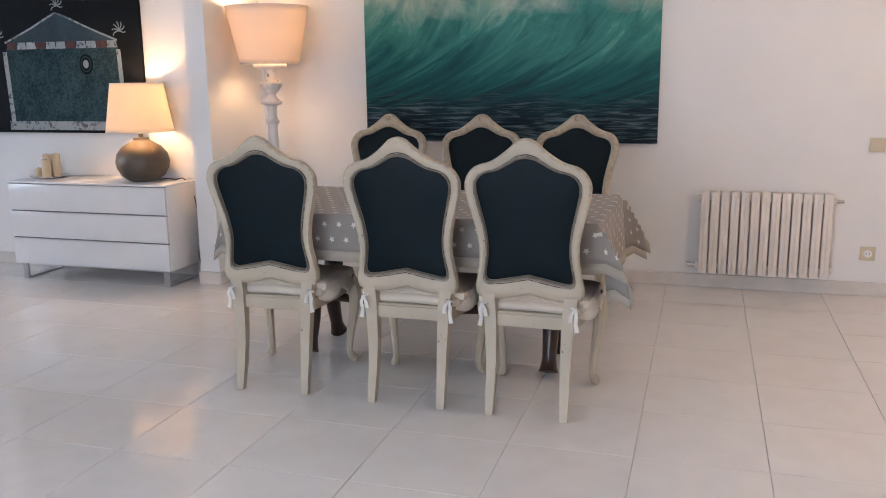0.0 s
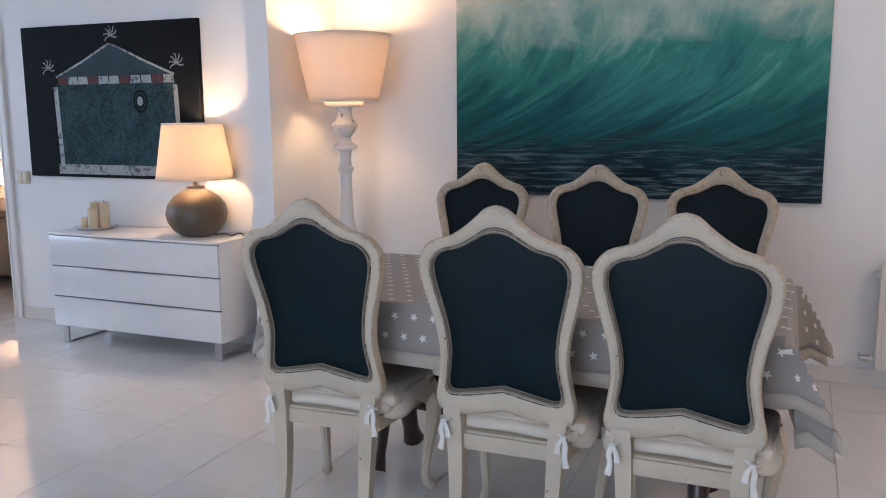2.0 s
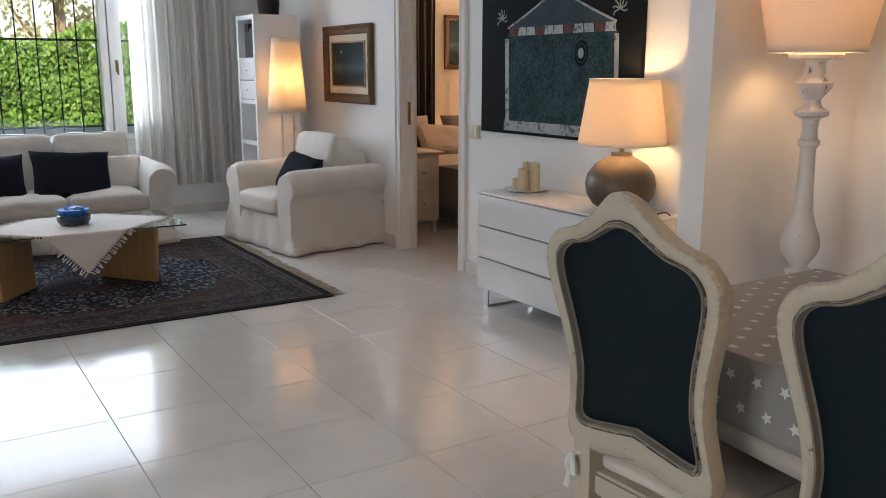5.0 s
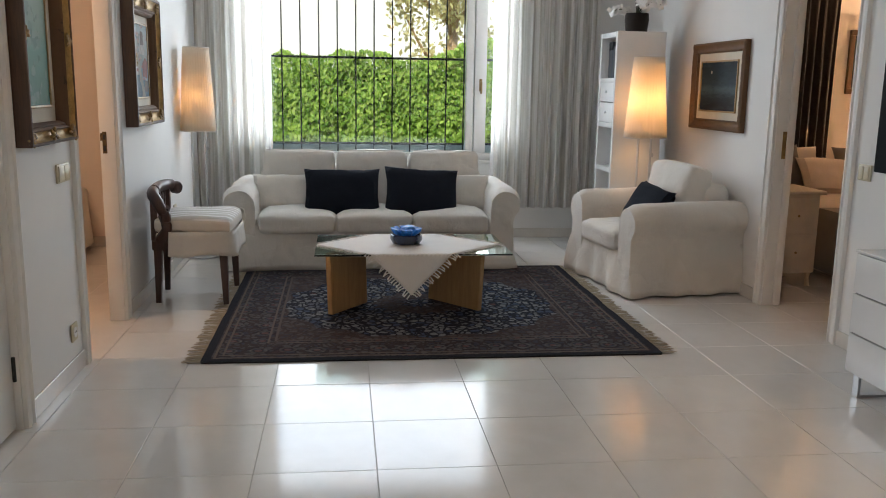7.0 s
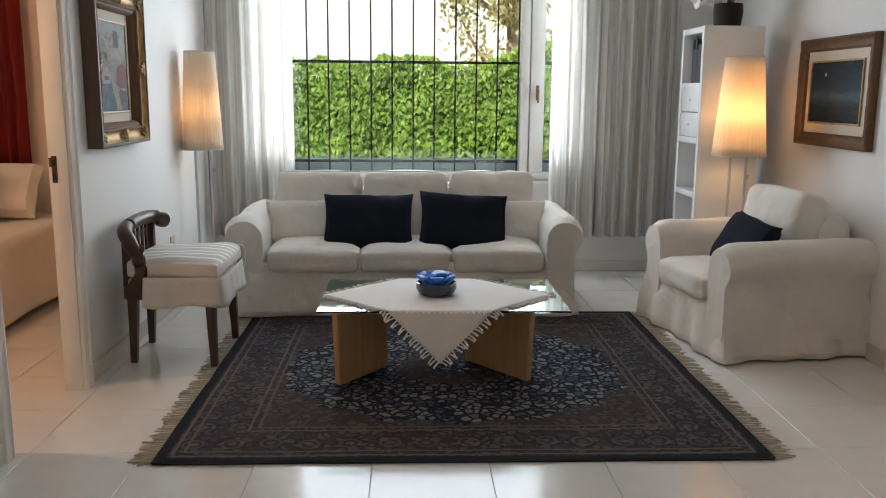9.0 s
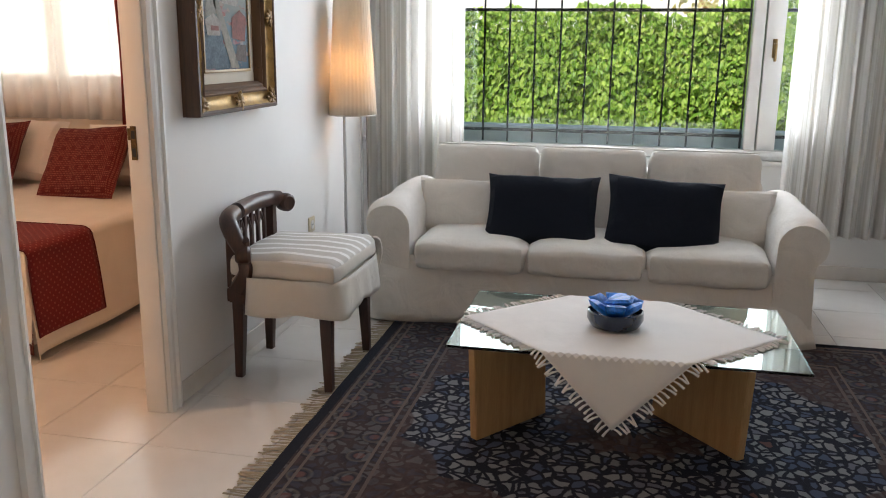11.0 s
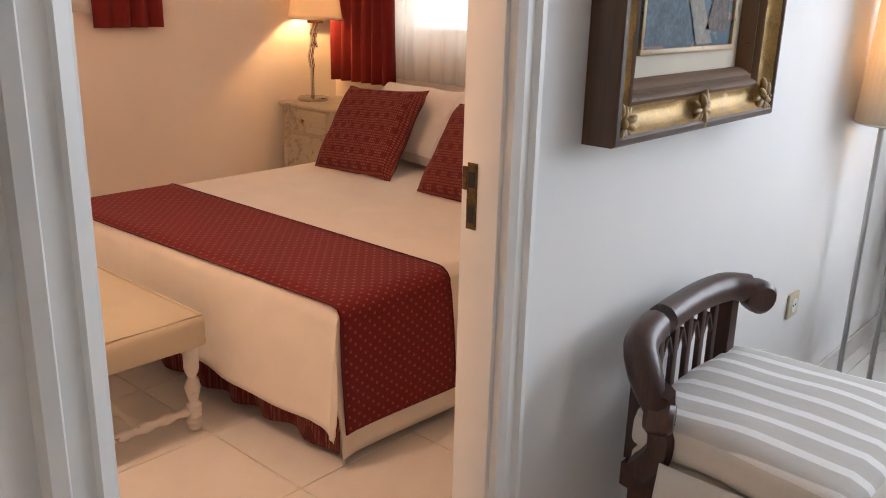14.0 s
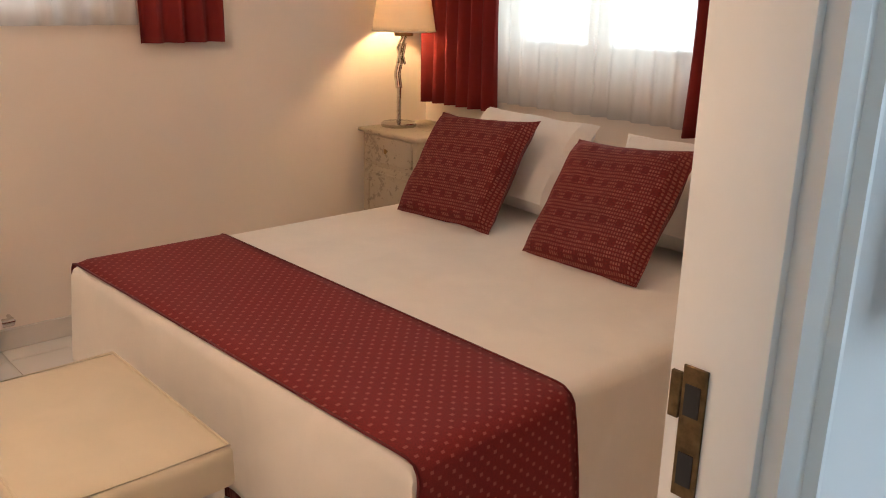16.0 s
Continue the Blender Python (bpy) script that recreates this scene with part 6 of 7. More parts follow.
hb = bpy.data.objects["framed_painting"]
CANV = (-6.165 + 0.17, -5.345 - 0.17, 1.10 + 0.17, 1.87 - 0.17, Y_S + 0.016)
M_QUAY = plain("painted_quay", (0.27, 0.25, 0.21), 0.6, spec=0.12, vary=0.2, scale=30)
M_BOATRED = plain("painted_red_hull", (0.22, 0.075, 0.06), 0.6, spec=0.12, vary=0.25, scale=40)
M_BOATWHITE = plain("painted_white_hull", (0.35, 0.31, 0.27), 0.6, spec=0.12, vary=0.2, scale=40)
M_WATER = plain("painted_water", (0.095, 0.135, 0.165), 0.6, spec=0.12, vary=0.3, scale=25)
M_BOATDARK = plain("painted_dark_hull", (0.13, 0.10, 0.085), 0.6, spec=0.12, vary=0.3, scale=40)
brush(hb, *CANV, [(0, 0), (0.62, 0), (0.50, 0.30), (0.15, 0.34), (0, 0.28)], 0.001, M_WATER, "water_patch")
brush(hb, *CANV, [(0.66, 0.0), (0.82, 0.0), (0.60, 0.38), (0.36, 0.80), (0.27, 0.80), (0.46, 0.42)], 0.002, M_QUAY, "quay_patch")
brush(hb, *CANV, [(0.70, 0.28), (0.95, 0.25), (0.99, 0.48), (0.86, 0.55), (0.70, 0.47)], 0.002, M_BOATRED, "red_boat")
brush(hb, *CANV, [(0.74, 0.07), (0.97, 0.05), (0.97, 0.22), (0.80, 0.22)], 0.002, M_BOATDARK, "dark_boat")
brush(hb, *CANV, [(0.52, 0.60), (0.80, 0.58), (0.88, 0.66), (0.62, 0.72)], 0.002, M_BOATWHITE, "white_boat")
brush(hb, *CANV, [(0.24, 0.30), (0.46, 0.30), (0.50, 0.42), (0.36, 0.50), (0.20, 0.44)], 0.003, M_BOATWHITE, "pale_boat")
brush(hb, *CANV, [(0.20, 0.46), (0.42, 0.50), (0.40, 0.66), (0.26, 0.66)], 0.002, M_QUAY, "shed_patch")
brush(hb, *CANV, [(0.62, 0.72), (0.78, 0.72), (0.78, 0.90), (0.64, 0.92)], 0.002, M_BOATDARK, "mast_patch")
brush(hb, *CANV, [(0.30, 0.345), (0.44, 0.345), (0.44, 0.385), (0.30, 0.39)], 0.004, M_BOATRED, "red_stripe")
np_ = picture_frame("framed_painting", -6.63, -5.765, 1.08, 1.70, Y_N, -1, 0.075, 0.065, ART_NIGHT, "small night seascape in a dark gilt frame", M_GOLDDARK, False, 0.045)
part("moon", turn(lathe([(0.011, 0), (0.0, 0.001)], 14), pose(-6.32, Y_N - 0.0162, 1.49, 90)), M_MAT, np_, "pale painted moon")

wall_plate("light_switch", -4.235, 0.95, Y_S, 1, 0.165, 0.085, 2, "ivory double light switch beside the doorway", "switch")
socket("wall_socket", -4.25, 0.205, Y_S, 1)
socket("wall_socket", -6.75, 0.42, Y_S, 1)

# black tapestry-like painting over the chest
tp = thing("tent_painting", label="black canvas painted with a blue tent and flowers", category="painting")
PX0, PX1, PZ0, PZ1, PF = -4.26, -2.885, 0.97, 1.90, Y_N - 0.032
M_PBLACK = plain("black_canvas", (0.009, 0.011, 0.013), 0.8, spec=0.12, vary=0.2, relief=0.2, fine=400)
M_PBLUE = plain("slate_blue_paint", (0.036, 0.070, 0.078), 0.8, spec=0.12, vary=0.35, scale=7, fine=60, relief=0.3)
M_PTEAL = plain("dark_teal_paint", (0.020, 0.045, 0.060), 0.8, vary=0.3, scale=9)
M_PWHITE = worn_paint("grey_white_paint", (0.28, 0.30, 0.29), (0.06, 0.07, 0.08), 0.52)
M_PRED = plain("dull_red_paint", (0.10, 0.032, 0.026), 0.8, vary=0.3, scale=30)
part("canvas", box(PX0, PX1, PF, Y_N - 0.002, PZ0, PZ1, 0.003), M_PBLACK, tp)


def flat(pts, lift, name, mat):
    bm = bmesh.new()
    vs = [bm.verts.new((PX0 + (PX1 - PX0) * u, PF - lift, PZ0 + (PZ1 - PZ0) * v)) for u, v in pts]
    f = bm.faces.new(vs)
    bmesh.ops.triangulate(bm, faces=[f])
    bmesh.ops.solidify(bm, geom=bm.faces[:], thickness=0.001)
    return part(name, bm, mat, tp, smooth=False)


def stroke(pts, w, lift, name, mat):
    P = [(PX0 + (PX1 - PX0) * u, PF - lift, PZ0 + (PZ1 - PZ0) * v) for u, v in pts]
    return part(name, tube(curve_pts(P, 5), w, 6, flat=(1, 0.3)), mat, tp)


flat([(0.20, 0.05), (0.875, 0.05), (0.875, 0.62), (0.20, 0.62)], 0.0015, "tent_wall", M_PBLUE)
flat([(0.215, 0.66), (0.52, 0.86), (0.545, 0.86), (0.86, 0.66)], 0.0015, "tent_roof", M_PTEAL)
flat([(0.18, 0.02), (0.88, 0.02), (0.88, 0.085), (0.18, 0.085)], 0.003, "hem_band", M_PWHITE)
for a, b_ in ((0.18, 0.205), (0.862, 0.885)):
    flat([(a + 0.012, 0.08), (b_ + 0.012, 0.08), (b_, 0.60), (a, 0.60)], 0.003, "tent_pole", M_PWHITE)
stroke([(0.20, 0.665), (0.36, 0.76), (0.50, 0.855), (0.55, 0.855), (0.72, 0.75), (0.87, 0.665)], 0.007, 0.002, "roof_line", M_PWHITE)
for k in range(11):
    u = 0.21 + k * 0.06
    flat([(u, 0.615), (u + 0.058, 0.615), (u + 0.055, 0.665), (u + 0.003, 0.665)], 0.003, "valance_flap", M_PWHITE if k % 3 else M_PRED)
for r, lift, mt in ((0.055, 0.0022, M_PBLACK), (0.042, 0.0034, M_PBLUE), (0.036, 0.0046, M_PBLACK), (0.022, 0.0058, M_PWHITE)):
    flat([(0.68 + r * math.cos(a) * 0.72, 0.50 + r * 1.35 * math.sin(a)) for a in [2 * math.pi * k / 28 for k in range(28)]], lift, "medallion_ring", mt)
for cu, cv in ((0.155, 0.72), (0.535, 0.92), (0.885, 0.73)):
    for k in range(7):
        a = math.pi * (k / 6) * 1.2 - 0.3
        stroke([(cu, cv), (cu + 0.027 * math.cos(a), cv + 0.043 * math.sin(a)), (cu + 0.038 * math.cos(a + 0.2), cv + 0.064 * math.sin(a + 0.2))], 0.004, 0.002, "flower_stroke", M_PWHITE)


# ---- red bedroom ----
BFX, BHX, BYA, BYB, BZ = -5.475, -7.50, -1.135, 0.522, 0.507


def dotted(name):
    """Deep red weave with small pale dots in offset rows."""
    m, nt, nodes, links, b = material(name)
    v = coords(nt)
    sep = nt.nodes.new("ShaderNodeSeparateXYZ")
    links.new(v, sep.inputs[0])
    p = calc(nt, "MULTIPLY", sep.outputs[0], 26.0)
    q = calc(nt, "MULTIPLY", calc(nt, "SUBTRACT", sep.outputs[1], sep.outputs[2]), 26.0)
    s, d = calc(nt, "ADD", p, q), calc(nt, "SUBTRACT", p, q)
    a = calc(nt, "ABSOLUTE", calc(nt, "SUBTRACT", calc(nt, "FRACT", s), 0.5))
    c = calc(nt, "ABSOLUTE", calc(nt, "SUBTRACT", calc(nt, "FRACT", d), 0.5))
    dot = calc(nt, "LESS_THAN", calc(nt, "ADD", a, c), 0.23)
    weave = noise_tex(nt, v, 420, 2)
    base = ramp(nt, weave, [(0.3, (0.115, 0.0045, 0.006)), (0.7, (0.215, 0.011, 0.012))])
    links.new(mix(nt, calc(nt, "MULTIPLY", dot, 0.6), base, (0.36, 0.11, 0.09)), b.inputs["Base Color"])
    b.inputs["Roughness"].default_value = 0.8
    bump(nt, weave, 0.3, 0.002, b)
    return m


def red_weave(name):
    """Red basket weave broken by pale threads."""
    m, nt, nodes, links, b = material(name)
    v = coords(nt)
    sep = nt.nodes.new("ShaderNodeSeparateXYZ")
    links.new(v, sep.inputs[0])

    def teeth(axis, pitch, share, shift=0.0):
        return calc(nt, "GREATER_THAN", calc(nt, "FRACT", calc(nt, "ADD", calc(nt, "MULTIPLY", sep.outputs[axis], pitch), 20 + shift)), share)
    dash = calc(nt, "MULTIPLY", teeth(0, 96.0, 0.38), teeth(1, 78.0, 0.40))
    gx, gy = teeth(0, 15.2, 0.42), teeth(1, 15.5, 0.42, 0.3)
    bars = calc(nt, "ABSOLUTE", calc(nt, "SUBTRACT", gx, gy))
    show = calc(nt, "MULTIPLY", dash, calc(nt, "MAXIMUM", bars, calc(nt, "MULTIPLY", calc(nt, "MULTIPLY", gx, gy), 0.75)))
    ground_ = ramp(nt, noise_tex(nt, v, 200, 2), [(0.3, (0.085, 0.0035, 0.005)), (0.7, (0.16, 0.008, 0.009))])
    links.new(mix(nt, calc(nt, "MULTIPLY", show, ramp(nt, noise_tex(nt, v, 60, 3), [(0.3, (0.35, 0.35, 0.35)), (0.7, (0.95, 0.95, 0.95))])), ground_, (0.30, 0.105, 0.075)), b.inputs["Base Color"])
    b.inputs["Roughness"].default_value = 0.85
    bump(nt, noise_tex(nt, v, 160, 2), 0.5, 0.004, b)
    return m


M_RUNNER, M_REDWEAVE = dotted("red_dotted_runner"), red_weave("red_woven_cushion")
bed = thing("bed", label="made double bed with cream bedspread and red valance", category="bed")
part("mattress", box(BHX + 0.01, BFX - 0.085, BYA + 0.03, BYB - 0.03, 0.20, BZ - 0.012, 0.05, 3), M_BED, bed)
part("divan", box(BHX + 0.01, BFX - 0.105, BYA + 0.05, BYB - 0.05, 0.05, 0.199, 0.01), M_BED, bed)
for x in (BFX - 0.12, BHX + 0.12):
    for y in (BYA + 0.14, BYB - 0.14):
        part("leg", lathe([(0.02, 0), (0.025, 0.05)], 12, at=(x, y, 0)), M_BLACK, bed)


def foot_x(py):
    """The foot edge runs a little askew across the bed."""
    return BFX - 0.058 * max(0.0, min(1.0, (py - BYA) / (BYB - BYA)))


def drape(px, py, top=BZ, r=0.045, lift=0.0):
    """A flat point of the spread laid over the bed: rounded foot and sides."""
    def fold(p, edge, sgn):
        o = (p - edge) * sgn + r
        if o <= 0:
            return p, 0.0
        arc = r * math.pi / 2
        if o < arc:
            a = o / r
            return edge + sgn * (-r + (r + lift) * math.sin(a)), r * (1 - math.cos(a))
        return edge + sgn * (lift + 0.085 * (o - arc)), r + (o - arc)
    x, dx = fold(px, foot_x(py), 1)
    if py > -0.3:
        y, dy = fold(py, BYB, 1)
    else:
        y, dy = fold(py, BYA, -1)
    d = max(dx, dy)
    w = 0.010 * min(1, d * 5)
    if dx > 0.06 and dy < 0.06:
        x += w * math.sin(py * 11) + 0.5 * w * math.sin(py * 23 + 1)
    if dy > 0.06:
        y += w * math.sin(px * 7)
    return Vector((x, y, top + lift - d - 0.25 * min(dx, dy)))


FOOT, SIDE = 0.31, 0.445
xs = [BHX + 0.02 + k * 0.05 for k in range(60) if BHX + 0.02 + k * 0.05 < BFX - 0.05] + [BFX - 0.05 + k * (FOOT + 0.05) / 22 for k in range(23)]
ys = [BYA - SIDE + k * (SIDE + 0.05) / 22 for k in range(23)] + [BYA + 0.05 + k * 0.05 for k in range(1, 31)] + [BYB - 0.05 + k * (SIDE + 0.05) / 22 for k in range(23)]
ys = sorted(set(round(y, 4) for y in ys))
bm = bmesh.new()
g = [[bm.verts.new(drape(x, y)) for y in ys] for x in xs]
for a in range(len(xs) - 1):
    for b_ in range(len(ys) - 1):
        over = max(0, xs[a] - BFX) + max(0, ys[b_] - BYB, BYA - ys[b_])
        if xs[a] > BFX + 0.01 and (ys[b_] > BYB + 0.01 or ys[b_] < BYA - 0.01) and over > 0.37:
            continue
        bm.faces.new((g[a][b_], g[a + 1][b_], g[a + 1][b_ + 1], g[a][b_ + 1]))
bmesh.ops.delete(bm, geom=[v for v in bm.verts if not v.link_faces], context="VERTS")
thicken(part("bedspread", bm, M_BED, bed, "cream quilted bedspread"), 0.004)


def valance(u, v):
    y = BYA + 0.02 + (BYB - BYA - 0.04) * u
    return (foot_x(y) - 0.035 + 0.018 * math.sin(u * 48 + 1.5 * math.sin(u * 9)) * (1 - v) + 0.03 * (1 - v) * (abs(2 * u - 1) ** 9), y, 0.025 + 0.28 * v)


thicken(part("valance", sheet(valance, 140, 5), M_REDWEAVE, bed, "red woven valance at the bed foot"), 0.003)

rn = thing("bed_runner", label="deep red dotted runner across the bed foot", category="runner")
rx = [k / 14 for k in range(15)]
ry = sorted(set(round(y, 4) for y in [BYA - 0.38 + k * 0.43 / 20 for k in range(21)] + [BYA + 0.05 + k * 0.05 for k in range(31)] + [BYB - 0.05 + k * 0.43 / 20 for k in range(21)]))
bm = bmesh.new()
g = [[bm.verts.new(drape(-6.004 + f * (foot_x(y) - 0.012 + 6.004), y, lift=0.007)) for y in ry] for f in rx]
for a in range(len(rx) - 1):
    for b_ in range(len(ry) - 1):
        bm.faces.new((g[a][b_], g[a + 1][b_], g[a + 1][b_ + 1], g[a][b_ + 1]))
thicken(part("cloth", bm, M_RUNNER, rn), 0.003, 1.0)
M_RUNHEM = fabric("red_hem", (0.12, 0.006, 0.008))
for f in (0.0, 1.0):
    line = [drape(-6.004 + f * (foot_x(y) - 0.012 + 6.004), y, lift=0.010) for y in ry]
    part("hem", tube(line, 0.0035, 6), M_RUNHEM, rn, "narrow stitched dark red hem")

loose_pillow("pillow", (-7.27, -0.80, 0.655), (58, 0, 90), 0.66, 0.42, 0.19, M_PILLOW, "white pillow leaning on the bed head", 11).matrix_basis = pose(-7.20, -0.78, 0.705, 56, 0, 86)
loose_pillow("pillow", (-7.24, 0.02, 0.655), (58, 0, 90), 0.66, 0.42, 0.19, M_PILLOW, "white pillow leaning on the bed head", 12).matrix_basis = pose(-7.19, 0.03, 0.695, 54, 0, 93)
loose_pillow("cushion", (-6.98, -0.86, 0.655), (50, 0, 88), 0.53, 0.49, 0.14, M_REDWEAVE, "square red woven cushion on the bed", 13).matrix_basis = pose(-6.905, -0.80, 0.692, 54, -3, 92)
loose_pillow("cushion", (-6.98, -0.1, 0.655), (50, 0, 88), 0.53, 0.49, 0.14, M_REDWEAVE, "square red woven cushion on the bed", 14).matrix_basis = pose(-6.86, -0.065, 0.690, 53, -4, 86)

# stool with turned legs
stl = thing("footstool", label="cream upholstered footstool on white turned legs", category="stool")
SX0, SX1, SY0, SY1 = -5.405, -4.965, -0.615, 0.065
part("seat", turn(box_cushion(SX1 - SX0, SY1 - SY0, 0.105, 0.018, 0.012, 10, 3, 0.003), pose((SX0 + SX1) / 2, (SY0 + SY1) / 2, 0.340)), M_STOOL, stl, "cream upholstered seat")
part("piping", tube([(SX0 + 0.01, SY0 + 0.01, 0.391), (SX1 - 0.01, SY0 + 0.01, 0.391), (SX1 - 0.01, SY1 - 0.01, 0.391), (SX0 + 0.01, SY1 - 0.01, 0.391), (SX0 + 0.01, SY0 + 0.01, 0.391)], 0.004, 6), M_STOOL, stl)
TURNED = [(0.014, 0), (0.024, 0.01), (0.026, 0.03), (0.016, 0.045), (0.024, 0.05), (0.024, 0.09), (0.014, 0.10), (0.020, 0.125), (0.026, 0.15), (0.018, 0.17), (0.012, 0.185), (0.020, 0.20), (0.024, 0.215), (0.024, 0.295)]
for x in (SX0 + 0.04, SX1 - 0.04):
    for y in (SY0 + 0.04, SY1 - 0.04):
        part("leg", lathe(TURNED, 16, at=(x, y, 0)), M_WHITEWASH, stl, "white turned leg")
SPINDLE = [(0.010, 0), (0.016, 0.03), (0.010, 0.06), (0.018, 0.10), (0.011, 0.13), (0.019, 0.17), (0.011, 0.21), (0.018, 0.24), (0.010, 0.28), (0.016, 0.31), (0.010, 0.34)]
for y in (SY0 + 0.04, SY1 - 0.04):
    part("stretcher", turn(lathe(SPINDLE, 12), pose(SX0 + 0.04, y, 0.07, 0, 90, 0)), M_WHITEWASH, stl, "turned stretcher")
part("middle_stretcher", turn(lathe([(r, z * 1.78) for r, z in SPINDLE], 12), pose((SX0 + SX1) / 2, SY0 + 0.04, 0.07, -90, 0, 0)), M_WHITEWASH, stl, "turned stretcher")

# nightstand
ns = thing("nightstand", label="small painted antique nightstand with worn carving", category="nightstand")
NX0, NX1, NY0, NY1, NZ = -7.53, -7.09, -1.76, -1.31, 0.728
M_NS = worn_paint("antique_paint", (0.50, 0.43, 0.32), (0.30, 0.25, 0.19), 0.50)
part("carcass", box(NX0 + 0.01, NX1 - 0.02, NY0 + 0.02, NY1 - 0.02, 0.10, NZ - 0.022, 0.006), M_NS, ns)
part("top", box(NX0, NX1, NY0, NY1, NZ - 0.021, NZ, 0.008, 3), M_NS, ns)
for y in (NY0 + 0.045, NY1 - 0.045):
    for x in (NX0 + 0.04, NX1 - 0.05):
        part("foot", tube(curve_pts([(x, y, 0.12), (x + 0.008, y, 0.06), (x + 0.002, y, 0.0)], 4), along((0.026, 0.018, 0.014), 9), 8), M_NS, ns)
dw = part("drawer", box(NX1 - 0.019, NX1 - 0.006, NY0 + 0.045, NY1 - 0.045, 0.575, 0.70, 0.006), M_NS, ns)
part("knob", turn(lathe([(0.006, 0), (0.013, 0.012), (0.0, 0.018)], 12), pose(NX1 - 0.006, (NY0 + NY1) / 2, 0.637, 0, 90, 0)), M_BRASS, dw, "brass knob")
dd = part("door", box(NX1 - 0.019, NX1 - 0.006, NY0 + 0.045, NY1 - 0.045, 0.14, 0.555, 0.006), M_NS, ns)
for a, b_ in ((0.17, 0.185), (0.51, 0.525)):
    part("moulding", box(NX1 - 0.007, NX1 - 0.001, NY0 + 0.075, NY1 - 0.075, a, b_, 0.002), M_NS, dd)
for a in (NY0 + 0.075, NY1 - 0.09):
    part("moulding", box(NX1 - 0.007, NX1 - 0.001, a, a + 0.015, 0.186, 0.509, 0.002), M_NS, dd)

# jointed bedside lamp
bl = thing("bedside_lamp", (-7.265, -1.655, NZ), label="chrome bedside lamp with jointed stem, lit", category="table lamp")
part("base", lathe([(0.085, 0), (0.088, 0.006), (0.088, 0.016), (0.08, 0.022), (0.0, 0.024)], 32), M_CHROME, bl)
part("stem", tube([(0, 0, 0.02), (0, 0, 0.19)], 0.011, 10), M_CHROME, bl)
for s in (-0.012, 0.012):
    part("arm", tube([(s, 0.0, 0.185), (s, -0.015, 0.25), (s, 0.03, 0.40)], 0.007, 8), M_CHROME, bl)
    part("arm", tube([(s, 0.03, 0.30), (s, 0.0, 0.38), (s, 0.035, 0.43)], 0.006, 8), M_CHROME, bl)
part("holder", lathe([(0.045, 0.435), (0.045, 0.45), (0.015, 0.46), (0.015, 0.50)], 20, at=(0, 0.035, 0)), M_BRASS, bl)
sd = lampshade(bl, 0.15, 0.46, 0.115, 0.68)
for o in bl.children:
    if o.name.startswith(("shade", "rim")):
        o.location.y = 0.035
part("light_bulb", lathe([(0.012, 0.50), (0.028, 0.53), (0.03, 0.56), (0.002, 0.59)], 16, at=(0, 0.035, 0)), M_PILLOW, bl)
bulb("bedside_lamp_light", (-7.265, -1.62, NZ + 0.565), 34, color=(1.0, 0.55, 0.22))

# unseen ceiling lamp, added to brighten the room over the foot of the bed
cl = thing("ceiling_lamp", (-4.55, 0.1, H), label="round frosted glass bedroom ceiling lamp, added out of view, lit", category="ceiling lamp")
part("rose", lathe([(0.055, -0.028), (0.06, -0.02), (0.06, 0.0)], 28), M_BRASS, cl, "brass ceiling rose")
thicken(part("shade", lathe([(0.20, -0.17), (0.195, -0.12), (0.17, -0.07), (0.12, -0.04), (0.05, -0.029)], 36), M_LAMPSHADE, cl, "open frosted glass bowl"), 0.004)
part("light_bulb", lathe([(0.012, -0.06), (0.026, -0.09), (0.03, -0.11), (0.002, -0.135)], 16), M_PILLOW, cl)
bulb("ceiling_lamp_light", (-4.55, 0.1, H - 0.175), 82, color=(1.0, 0.64, 0.40))

# curtains and sheers
curtain("sheer_curtain", "y", -7.475, -1.34, -0.14, 0.88, 2.25, 12, 0.018, M_SHEER, "white sheer curtain across the bedroom window", 4, th=0.001)
curtain("red_curtain", "y", -7.43, -1.66, -1.16, 0.84, 2.25, 6, 0.032, M_REDCURT, "deep red curtain beside the bedroom window", 5, "red curtains")
curtain("red_curtain", "y", -7.43, -0.16, 0.22, 0.86, 2.25, 5, 0.032, M_REDCURT, "deep red curtain beside the bedroom window", 6, "red curtains")
curtain("red_curtain", "x", -1.72, -6.38, -6.02, 1.15, 2.25, 4, 0.025, M_REDCURT, "deep red curtain beside the side window", 7, "red curtains")
curtain("sheer_curtain", "x", -1.738, -6.02, -4.62, 1.22, 2.25, 14, 0.018, M_SHEER, "white sheer curtain across the side window", 8, th=0.001)
radiator("radiator", -5.37, 8, 0.075, 0.09, 0.60, -1.78, 1, "white enamelled column radiator below the side window")

# ---- far bedroom, seen through its doorway ----
fb = thing("bed", label="made bed with taupe bedspread and grey throw", category="bed")
FX0, FX1, FY0, FY1 = -7.85, -5.48, 6.13, 7.68
part("mattress", box(FX0, FX1, FY0, FY1, 0.22, 0.50, 0.06, 3), M_PINKBED, fb)


def side(u, v):
    a = u * 3.2
    n = FX1 - FX0
    if a < n:
        x, y, nx, ny = FX0 + a, FY0, 0, -1
    else:
        x, y, nx, ny = FX1, FY0 + (a - n) * 1.8, 1, 0
    o = 0.012 + 0.015 * (1 - v) + 0.008 * math.sin(u * 60) * (1 - v)
    return (x + nx * o, y + ny * o, 0.06 + 0.43 * v)


